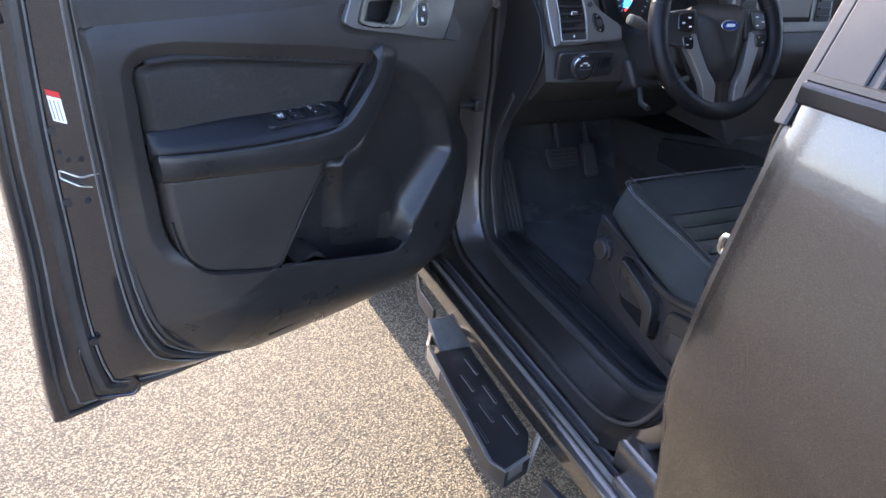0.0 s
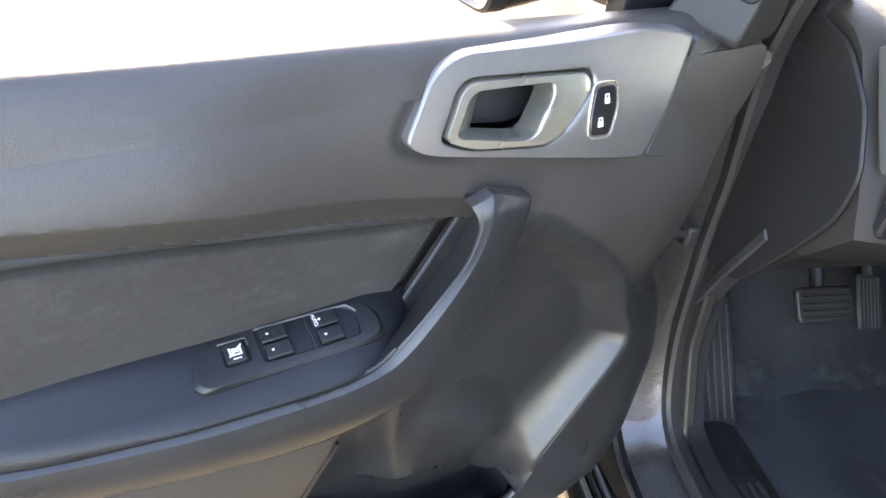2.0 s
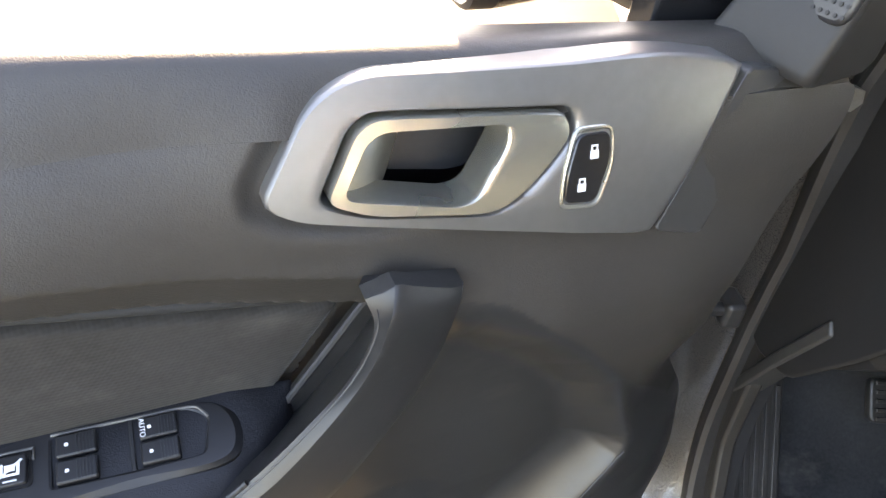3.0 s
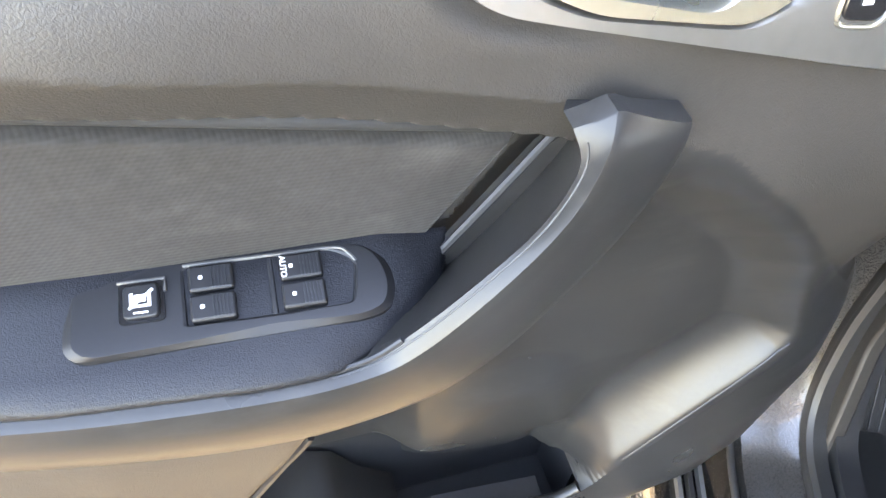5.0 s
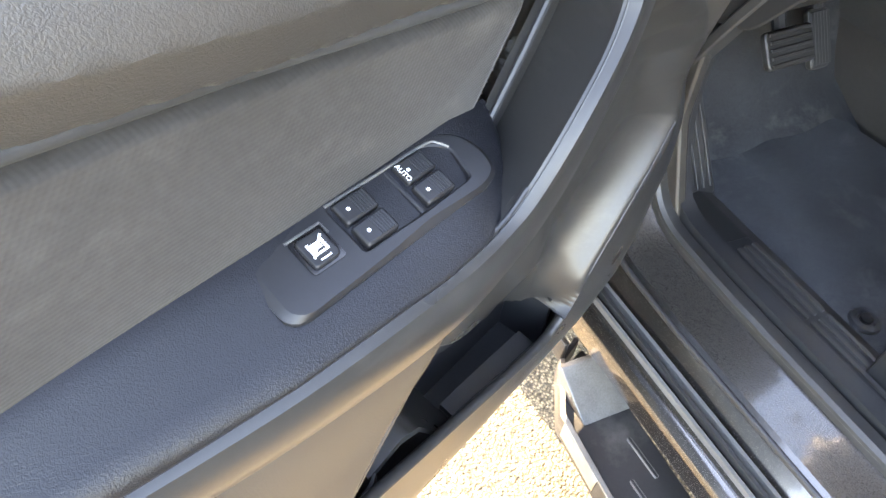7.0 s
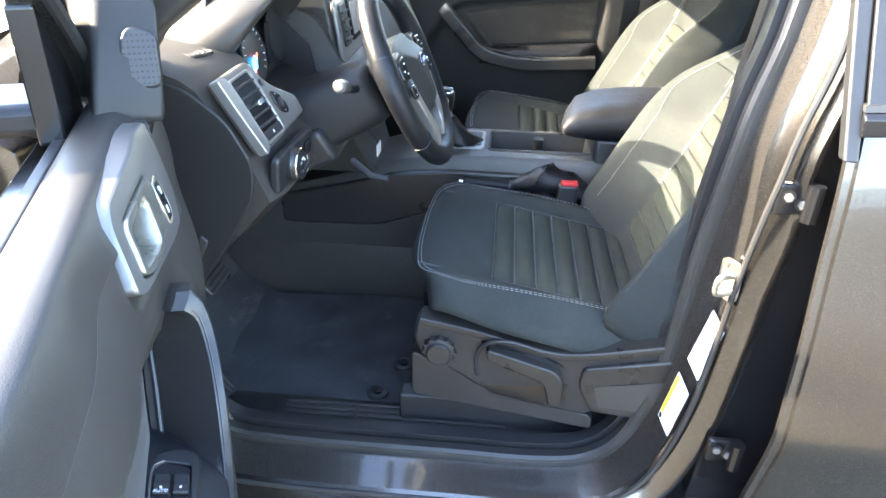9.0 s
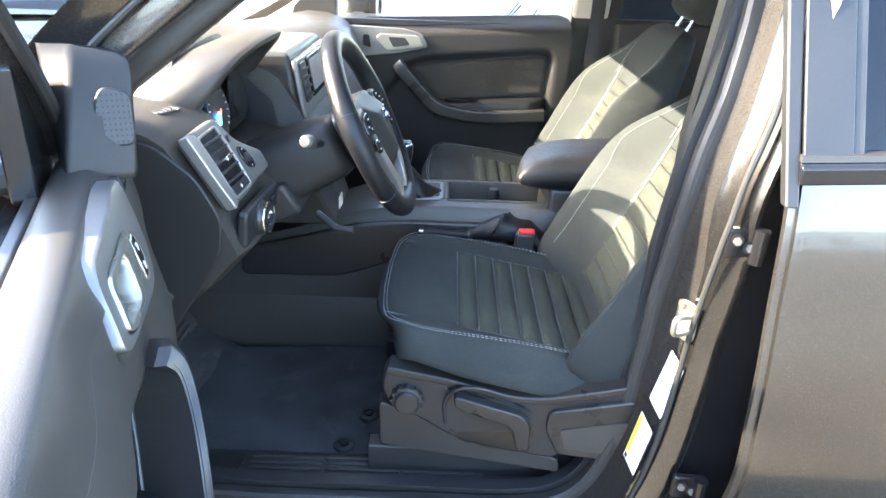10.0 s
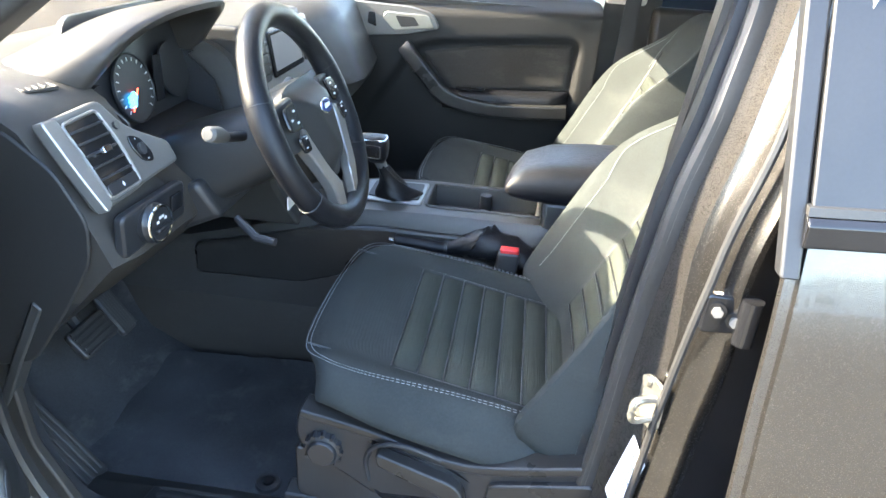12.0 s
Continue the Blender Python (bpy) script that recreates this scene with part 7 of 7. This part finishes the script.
part("adjust_lever", tube([wp(-0.10, -0.10, -0.14), wp(-0.125, -0.135, -0.11), wp(-0.13, -0.15, -0.08)], 0.007, 8), BLACK, col)
part("diagnostic_tag", box(1.236, 1.276, 1.305, 1.308, 0.972, 0.998), WHITE, col, "small white tag")
part("tag_loop", tube([(1.256, 1.307, 0.997), (1.25, 1.33, 1.03), (1.22, 1.38, 1.07)], 0.0012, 6, up=(1, 0, 0)), BLACK, col)

wheel_s = thing("steering_wheel", "black leather steering wheel with satin spokes and blue oval badge", "steering wheel", Matrix.Translation(WC))
R, r = 0.173, 0.0205
bm = bmesh.new()
rings = []
for i in range(64):
    a = 2 * math.pi * i / 64
    cdir = WX * math.cos(a) + WU * math.sin(a)
    rr = r * (1.0 + 0.10 * math.exp(-((math.sin(a) - 0.25) / 0.25) ** 2))
    rings.append([WC + cdir * (R + rr * math.cos(q)) + WA * (0.012 + rr * 0.95 * math.sin(q)) for q in np.linspace(0, 2 * math.pi, 16, endpoint=False)])
rings.append(rings[0])
bm = loft(rings, caps=False)
bmesh.ops.remove_doubles(bm, verts=bm.verts, dist=1e-6)
rim = part("rim", bm, LEATHER, wheel_s, "black leather rim", sharp=80)
for a in (160, 20, 215, 325):
    a = radians(a)
    cdir = WX * math.cos(a) + WU * math.sin(a)
    tan = -WX * math.sin(a) + WU * math.cos(a)
    part("seam", sweep([WC + cdir * (R + (r * 1.06) * math.cos(q)) + WA * (0.012 + r * 1.0 * math.sin(q)) for q in np.linspace(0, 2 * math.pi, 20, endpoint=False)], circle(0.001, 5), closed=True, up=tuple(tan)), BLACK, rim)
dash_in = bmesh.new()
for q in range(150):
    a = 2 * math.pi * q / 150
    cdir, tan = WX * math.cos(a) + WU * math.sin(a), -WX * math.sin(a) + WU * math.cos(a)
    c = WC + cdir * (R - r * 0.96) + WA * 0.012
    sweep([c - tan * 0.0024 + WA * 0.003, c + tan * 0.0024 - WA * 0.003], circle(0.0008, 4), up=tuple(cdir), bm=dash_in)
part("stitching", dash_in, STITCH, rim, "grey cross stitching inside the rim")
PAD = rpoly([(-0.092, 0.050), (-0.060, 0.064), (0.060, 0.064), (0.092, 0.050), (0.078, -0.010), (0.048, -0.085), (0.024, -0.106), (-0.024, -0.106), (-0.048, -0.085), (-0.078, -0.010)], [0.02, 0.03, 0.03, 0.02, 0.04, 0.03, 0.02, 0.02, 0.03, 0.04])
pad = part("airbag_cover", sheet(PAD, 28, 28, lambda u, v: 0.014 + 0.030 * sstep(0, 0.050, max(0.0, inside_by(PAD, u, v))), wp, 0.05), TRIM_DARK, wheel_s, "black airbag cover", sharp=60)
part("badge", plate(circle(0.0245, 32, 0.0125), lambda a, b, h: wp(a, b + 0.010, 0.0435 + h), 0.003), CHROME, pad, "oval badge rim", bevel=0.001)
part("badge_field", plate(circle(0.0222, 32, 0.0103), lambda a, b, h: wp(a, b + 0.010, 0.0466 + h), 0.0012), BLUE, pad, "blue oval badge")
part("badge_mark", plate(rpoly([(-0.014, -0.003), (-0.010, 0.004), (0.014, 0.003), (0.012, -0.003)], 0.002), lambda a, b, h: wp(a, b + 0.010, 0.0479 + h), 0.0006), MARK, pad)
for sx in (-1, 1):
    def arm(pts, h0, h1):
        return plate([(sx * a, b) for a, b in pts], lambda a, b, h: wp(a, b, h0 + h * (1 - 0.35 * sstep(0.10, 0.17, abs(a))) - 0.010 * sstep(0.12, 0.17, math.hypot(a, b))), h1 - h0)
    sp = part("spoke", arm(rpoly([(0.070, 0.052), (0.120, 0.050), (0.164, 0.046), (0.166, -0.012), (0.120, -0.030), (0.072, -0.020)], 0.010), 0.006, 0.024), TRIM_SOFT, wheel_s, "spoke with buttons", bevel=0.005, seg=3)
    part("lower_spoke", arm(rpoly([(0.082, 0.004), (0.112, -0.026), (0.098, -0.052), (0.074, -0.100), (0.056, -0.155), (0.028, -0.162), (0.030, -0.110), (0.052, -0.080), (0.072, -0.030)], 0.012), 0.010, 0.029), SATIN, wheel_s, "satin silver lower spoke", bevel=0.004, seg=3)
    pod = part("button_pod", arm(rpoly([(0.082, 0.044), (0.128, 0.040), (0.132, 0.004), (0.092, 0.000)], 0.010), 0.024, 0.031), GLOSS, sp, "gloss black button pad", bevel=0.003)
    for a0, b0 in ((0.100, 0.031), (0.118, 0.020), (0.100, 0.012)):
        part("button_mark", plate([(sx * (a0 - 0.004), b0 - 0.0015), (sx * (a0 + 0.004), b0 - 0.0015), (sx * (a0 + 0.004), b0 + 0.0015), (sx * (a0 - 0.004), b0 + 0.0015)], lambda a, b, h: wp(a, b, 0.0312 + h), 0.0004), MARK, sp)
    part("button_pod", arm(rpoly([(0.092, -0.008), (0.124, -0.006), (0.120, -0.034), (0.094, -0.036)], 0.008), 0.026, 0.033), GLOSS, sp, bevel=0.003)
    for a0, b0 in ((0.102, -0.014), (0.113, -0.026)):
        part("button_mark", plate([(sx * (a0 - 0.003), b0 - 0.001), (sx * (a0 + 0.003), b0 - 0.001), (sx * (a0 + 0.003), b0 + 0.001), (sx * (a0 - 0.003), b0 + 0.001)], lambda a, b, h: wp(a, b, 0.0332 + h), 0.0004), MARK, sp)

# ---- centre console ----
con = thing("centre_console", "charcoal centre console with cup holders and shifter", "centre console", pose(1.53, 1.1, 0.5))
CTOP = [(1.95, 0.76), (1.62, 0.80), (1.45, 0.845), (1.30, 0.895), (1.20, 0.913), (0.78, 0.918), (0.40, 0.92), (0.20, 0.92)]
rings = []
wells = [(1.056, 0.0), (1.052, 0.052), (0.806, 0.052), (0.802, 0.0)]
for y, zt, sink in sorted([(y, z, 0.0) for y, z in CTOP] + [(y, 0.918, s) for y, s in wells], reverse=True):
    rings.append([Vector((x, y, z)) for x, z in ((1.40, 0.52), (1.395, 0.66), (1.405, zt - 0.055), (1.412, zt - 0.018), (1.424, zt - 0.003), (1.44, zt), (1.462, zt), (1.466, zt - sink), (1.594, zt - sink), (1.598, zt), (1.62, zt), (1.636, zt - 0.003), (1.648, zt - 0.018), (1.655, zt - 0.055), (1.665, 0.66), (1.66, 0.52))])
part("console_body", loft(rings), TRIM_SOFT, con, "charcoal console sides", sharp=30)
part("side_panel", plate(rpoly([(1.60, 0.71), (1.60, 0.79), (1.45, 0.825), (1.30, 0.866), (1.15, 0.882), (0.92, 0.880), (0.92, 0.845), (1.08, 0.815), (1.20, 0.762), (1.34, 0.715)], 0.02), lambda a, b, h: Vector((1.410 - h, a, b)), 0.016), MOULD, con, "sweeping raised side panel", bevel=0.007, seg=3)
part("lower_strip", loft([[Vector((x, y, z)) for x, z in ((1.36, 0.50), (1.375, 0.60), (1.398, 0.66), (1.40, 0.50))] for y in (1.95, 1.20, 0.5)]), TRIM, con, "lower carpeted strip")
part("cup_liner", plate(rpoly([(1.468, 0.81), (1.468, 1.048), (1.592, 1.048), (1.592, 0.81)], 0.015), lambda a, b, h: Vector((a, b, 0.868 + h)), 0.004), BLACK, con, "black cup holder liner")
part("cup_rim", tube([Vector((a, b, 0.9195)) for a, b in rpoly([(1.458, 0.798), (1.458, 1.060), (1.602, 1.060), (1.602, 0.798)], 0.012)], 0.0035, 6, closed=True), TRIM, con, "raised tray rim")
for xx in (1.478, 1.582):
    part("cup_divider", revolve((xx, 0.929, 0.872), (0, 0, 1), [(0.016, 0.0), (0.014, 0.040), (0.0, 0.040)], 16), BLACK, con)
sh = part("shift_plate", plate(rpoly([(1.462, 1.07), (1.465, 1.20), (1.475, 1.225), (1.585, 1.225), (1.595, 1.20), (1.598, 1.07)], 0.012), lambda a, b, h: Vector((a, b, 0.914 + h)), 0.008), SATIN, con, "satin shifter surround", bevel=0.003)
part("shift_gate", plate(rpoly([(1.478, 1.08), (1.48, 1.20), (1.58, 1.20), (1.582, 1.08)], 0.010), lambda a, b, h: Vector((a, b, 0.922 + h)), 0.002), BLACK, sh)
lever = thing("gear_lever", "leather gear lever with silver-capped knob", "gear lever", pose(1.53, 1.14, 0.92))
rings = []
for k, (t, rx, ry) in enumerate(((0.0, 0.050, 0.058), (0.10, 0.047, 0.052), (0.22, 0.040, 0.043), (0.34, 0.034, 0.034), (0.48, 0.027, 0.026), (0.64, 0.021, 0.020), (0.82, 0.016, 0.016), (1.0, 0.013, 0.013))):
    c = Vector((1.512, 1.135, 0.920)) + Vector((-0.034, 0.030, 0.078)) * t
    rings.append([c + Vector((rx * (1 + 0.07 * math.sin(6 * a + 1.7 * k)) * math.cos(a), ry * (1 + 0.07 * math.cos(5 * a + k)) * math.sin(a), 0.004 * math.sin(4 * a + k))) for a in np.linspace(0, 2 * math.pi, 32, endpoint=False)])
part("boot", loft(rings), LEATHER, lever, "creased leather boot", sharp=80)
part("shaft", tube([(1.482, 1.162, 0.985), (1.474, 1.172, 1.010), (1.470, 1.177, 1.022)], 0.013, 14, scale=[0.85, 1.0, 1.15], up=(1, 0, 0)), SATIN, lever, "silver neck")
knob = part("knob", loft([[Vector((1.466 + dx + w * math.copysign(abs(math.cos(a)) ** 0.6, math.cos(a)), 1.180 + dy + d * math.copysign(abs(math.sin(a)) ** 0.6, math.sin(a)), z)) for a in np.linspace(0, 2 * math.pi, 24, endpoint=False)] for w, d, z, dx, dy in ((0.014, 0.016, 1.010, 0.006, -0.004), (0.021, 0.024, 1.022, 0.004, -0.002), (0.025, 0.031, 1.042, 0.0, 0.002), (0.026, 0.034, 1.060, -0.002, 0.005), (0.023, 0.030, 1.070, -0.003, 0.006), (0.012, 0.018, 1.074, -0.003, 0.006))]), LEATHER, lever, "leather-wrapped knob", sharp=70)
part("knob_cap", tube([Vector((1.4645 + a, 1.186 + b, 1.0665)) for a, b in rpoly([(-0.023, -0.030), (0.023, -0.030), (0.023, 0.030), (-0.023, 0.030)], 0.012)], 0.0028, 8, closed=True), CHROME, lever, "chrome band round the knob")
part("shift_button", plate(rpoly([(1.168, 1.030), (1.194, 1.032), (1.194, 1.054), (1.168, 1.052)], 0.006), lambda a, b, h: Vector((1.4415 - h, a, b)), 0.004), GLOSS, knob, "gloss shift button", bevel=0.001)
part("button_rim", tube([Vector((1.4395, a, b)) for a, b in rpoly([(1.165, 1.027), (1.197, 1.029), (1.197, 1.057), (1.165, 1.055)], 0.007)], 0.0014, 6, closed=True, up=(1, 0, 0)), CHROME, knob)

brake = thing("hand_brake", "black hand brake lever with leather boot", "hand brake", pose(1.38, 0.95, 0.85))
part("grip", tube(smooth_path([(1.392, 1.118, 0.856), (1.392, 1.108, 0.856), (1.393, 1.06, 0.853), (1.394, 1.005, 0.850), (1.395, 0.96, 0.853)], 4), 0.0145, 14, scale=[0.6, 0.8, 0.92, 1.0, 1.0, 1.0, 1.0, 1.0, 1.0, 1.0, 1.0, 1.0, 0.95, 0.9, 0.9, 0.9, 0.9]), LEATHER, brake)
part("button", tube([(1.392, 1.116, 0.856), (1.392, 1.130, 0.857)], 0.0065, 10), CHROME, brake, "chrome button")
part("collar", tube([(1.394, 1.004, 0.850), (1.394, 0.998, 0.850)], 0.018, 14), BLACK, brake)
rings = []
for k, (y, sy, z) in enumerate(((1.00, 0.017, 0.850), (0.985, 0.022, 0.853), (0.965, 0.028, 0.860), (0.945, 0.036, 0.866), (0.925, 0.041, 0.870), (0.905, 0.046, 0.872), (0.885, 0.048, 0.868), (0.865, 0.047, 0.860), (0.845, 0.046, 0.848), (0.825, 0.044, 0.835))):
    rings.append([Vector((1.398 + sy * 0.9 * (1 + 0.16 * math.sin(5 * a + 2.1 * k)) * math.cos(a), y + 0.35 * sy * math.sin(a + k), z + sy * 0.85 * (1 + 0.18 * math.sin(4 * a + 2.6 * k)) * math.sin(a))) for a in np.linspace(0, 2 * math.pi, 36, endpoint=False)])
part("boot", loft(rings), LEATHER, brake, "creased leather boot", sharp=60)
buckle = thing("seat_belt_buckle", "black seat belt buckle with red release button", "seat belt buckle", pose(1.36, 0.84, 0.8))
part("case", loft([[Vector((1.342 + sx * 0.013, 0.868 - 0.004 * k + sy * 0.024, 0.80 + 0.042 * k)) for sx, sy in ((-1, -1), (1, -1), (1, 1), (-1, 1))] for k in range(3)]), BLACK, buckle, bevel=0.006)
part("release", loft([[Vector((1.342 + sx * 0.010, 0.859 + sy * 0.020, z)) for sx, sy in ((-1, -1), (1, -1), (1, 1), (-1, 1))] for z in (0.880, 0.892)]), RED, buckle, "red release button", bevel=0.003)

arm = thing("console_armrest", "black padded console armrest lid with pointed front", "armrest", pose(1.52, 0.7, 0.9))
rings = []
for y, xl, xr, z0, z1 in ((0.884, 1.404, 1.440, 0.994, 1.008), (0.872, 1.400, 1.500, 0.982, 1.026), (0.845, 1.400, 1.575, 0.972, 1.044), (0.79, 1.402, 1.610, 0.965, 1.056), (0.72, 1.405, 1.622, 0.962, 1.062), (0.62, 1.406, 1.625, 0.962, 1.066), (0.50, 1.406, 1.625, 0.966, 1.064), (0.46, 1.410, 1.620, 0.98, 1.052)):
    c, hh, m, w = (z0 + z1) / 2, (z1 - z0) / 2, (xl + xr) / 2, (xr - xl) / 2
    rings.append([Vector((m + w * math.copysign(abs(math.cos(a)) ** 0.45, math.cos(a)), y, c + 0.006 * math.cos(a) * hh / 0.05 + hh * math.copysign(abs(math.sin(a)) ** 0.75, math.sin(a)))) for a in np.linspace(0, 2 * math.pi, 32, endpoint=False)])
part("lid", loft(rings), LEATHER, arm, "padded leatherette lid", sharp=75)
part("bin", box(1.42, 1.62, 0.45, 0.80, 0.86, 0.975), TRIM_SOFT, arm, "storage bin", bevel=0.012)

# ---- passenger door, shut ----
PX = 2.205
pdoor = thing("passenger_door", "shut passenger door with charcoal trim, insert and silver release", "car door", pose(PX + 0.1, 1.1, 0.5))


def pp(a, b, h):
    return Vector((PX - h, a, b))


PEDGE = rpoly([(0.665, 0.58), (0.66, 1.0), (0.655, 1.315), (1.60, 1.275), (1.64, 1.15), (1.60, 0.60), (1.50, 0.55)], 0.04)
PREC = rpoly([(0.722, 1.19), (0.73, 0.98), (0.745, 0.83), (0.80, 0.78), (1.30, 0.70), (1.42, 0.85), (1.25, 1.08), (1.225, 1.13), (1.16, 1.155)], 0.03)
PINS = rpoly([(0.724, 1.188), (0.727, 1.04), (1.10, 1.01), (1.20, 1.13), (1.0, 1.165)], 0.012)


def pw(u, z):
    t = interp(u, [(0.655, 1.315), (1.60, 1.275)]) - z
    w = 0.012 - 0.07 * (1 - sstep(-0.01, 0.05, t)) - 0.02 * sstep(1.1, 0.6, z)
    return w - 0.024 * sstep(-0.02, 0.004, inside_by(PREC, u, z))


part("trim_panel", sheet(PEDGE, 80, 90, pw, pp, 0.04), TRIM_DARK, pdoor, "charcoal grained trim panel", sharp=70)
part("fabric_insert", sheet(PINS, 24, 40, lambda u, z: -0.014 + 0.010 * sstep(0, 0.015, max(0.0, inside_by(PINS, u, z))), pp, 0.01), FABRIC, pdoor, "dark fabric insert", sharp=70)
rings = []
for k, y in enumerate(np.linspace(0.728, 1.12, 20)):
    e = 0.040 * (0.15 + 0.85 * sstep(0, 2, k))
    zz = 1.030 - 0.05 * (y - 0.728)
    rings.append([pp(y, zz + dz, h) for h, dz in ((-0.02, 0.010), (e * 0.6, 0.008), (e, -0.004), (e, -0.030), (e * 0.8, -0.045), (-0.02, -0.05))])
part("armrest", loft(rings), LEATHER, pdoor, "padded armrest", sharp=70)
path = smooth_path([pp(1.245, 1.14, 0.02), pp(1.225, 1.12, 0.038), pp(1.17, 1.06, 0.042), pp(1.10, 1.0, 0.042), pp(0.95, 0.975, 0.042), pp(0.73, 0.985, 0.035)], 6)
part("pull_handle", sweep(path, rpoly([(-0.022, -0.018), (0.022, -0.018), (0.022, 0.016), (-0.022, 0.016)], 0.008), up=(1, 0, 0)), MOULD, pdoor, "satin pull handle")
part("switch", plate(rpoly([(0.99, 0.0), (0.99, 0.02), (1.08, 0.02), (1.08, 0.0)], 0.004), lambda a, b, h: Vector((PX - 0.012 - b, a, 1.024 + h)), 0.008), GLOSS, pdoor, bevel=0.002)
PBEZ = rpoly([(1.142, 1.202), (1.165, 1.246), (1.235, 1.262), (1.43, 1.268), (1.42, 1.225), (1.385, 1.165), (1.25, 1.178)], [0.012, 0.02, 0.02, 0.01, 0.01, 0.01, 0.02])
pb = part("bezel", plate(PBEZ, lambda a, b, h: pp(a, b, 0.006 + h), 0.014), BEZEL_SATIN, pdoor, "satin silver bezel", bevel=0.004)
part("release_lever", plate(rpoly([(1.158, 1.204), (1.178, 1.240), (1.310, 1.244), (1.322, 1.226), (1.285, 1.188)], 0.010), lambda a, b, h: pp(a, b, 0.020 + h), 0.006), CHAMP, pb, "champagne release lever", bevel=0.003)
part("release_hollow", plate(rpoly([(1.205, 1.208), (1.222, 1.232), (1.280, 1.233), (1.262, 1.200)], 0.006), lambda a, b, h: pp(a, b, 0.0262 + h), 0.001), BLACK, pb)
part("lock_switch", plate(rpoly([(1.340, 1.195), (1.345, 1.238), (1.365, 1.238), (1.368, 1.205)], 0.005), lambda a, b, h: pp(a, b, 0.020 + h), 0.003), GLOSS, pb, bevel=0.001)
part("outer_shell", side_poly([(0.655, 0.47), (0.655, 1.29), (1.66, 1.25), (1.66, 0.47)], RX - 0.05, 0.05), PAINT, pdoor)
part("window_pane", loft([[Vector((RX - 0.05 - (z - 1.29) * 0.4 + o, y, z)) for y, o in ((y0, 0), (y1, 0), (y1, 0.004), (y0, 0.004))] for z, y0, y1 in ((1.28, 0.66, 1.60), (1.46, 0.65, 1.38), (1.70, 0.63, 1.08))]), CLEAR, pdoor, "clear window glass", shadow=False)
part("belt_seal", box(PX + 0.02, RX - 0.02, 0.66, 1.60, 1.268, 1.285), RUBBER, pdoor)
psail = rpoly([(1.46, 1.275), (1.62, 1.268), (1.60, 1.33), (1.50, 1.40), (1.46, 1.38)], 0.012)
part("mirror_sail", plate(psail, lambda a, b, h: pp(a, b, h - 0.05), 0.05), TRIM_SOFT, pdoor, bevel=0.006)

rd = thing("right_rear_door", "shut right rear door with charcoal trim and dark window", "car door", pose(RX, 0.1, 0.5))
part("trim_panel", box(PX, PX + 0.06, -0.32, 0.51, 0.56, 1.31), TRIM, rd, bevel=0.02)
part("outer_shell", box(RX - 0.05, RX, -0.42, 0.62, 0.47, 1.28), PAINT, rd)
part("window_pane", loft([[Vector((RX - 0.05 - (z - 1.29) * 0.4 + o, y, z)) for y, o in ((-0.38, 0), (0.53, 0), (0.53, 0.004), (-0.38, 0.004))] for z in (1.29, 1.70)]), TINT, rd, "dark tinted glass", shadow=False)
belt = thing("seat_belt", "dark grey seat belt webbing on the pillar", "seat belt", pose(RX - 0.2, 0.55, 1.0))
part("webbing", sweep([Vector((RX - 0.215, 0.575, 1.62)), Vector((RX - 0.225, 0.575, 1.35)), Vector((RX - 0.22, 0.585, 1.05)), Vector((RX - 0.215, 0.60, 0.70))], [(-0.023, -0.0012), (0.023, -0.0012), (0.023, 0.0012), (-0.023, 0.0012)], up=(1, 0, 0)), BLACK, belt)

# passenger side mirror beyond the window
pm = thing("door_mirror", "dark grey passenger door mirror beyond the shut window", "mirror", pose(2.5, 1.42, 1.28), group="door mirrors")


def pm_ring(y, k):
    return [Vector((2.565 + (x - 2.565) * k, y, 1.335 + (z - 1.335) * k)) for x, z in rpoly([(2.455, 1.245), (2.665, 1.250), (2.685, 1.385), (2.63, 1.425), (2.48, 1.415), (2.450, 1.38)], 0.03)]


part("housing", loft([pm_ring(1.50, 0.45), pm_ring(1.475, 0.80), pm_ring(1.43, 0.97), pm_ring(1.375, 1.0)]), PAINT, pm, "dark grey mirror cap", sharp=70)
part("rim", loft([pm_ring(1.375, 1.0), pm_ring(1.352, 1.0), pm_ring(1.350, 0.95), pm_ring(1.358, 0.92)], caps=False), BLACK, pm, "black mirror rim")
part("mirror_glass", loft([pm_ring(1.360, 0.93), pm_ring(1.357, 0.93)]), CHROME, pm, "mirror glass")
part("arm", box(2.36, 2.47, 1.39, 1.44, 1.245, 1.285), BLACK, pm, bevel=0.01)
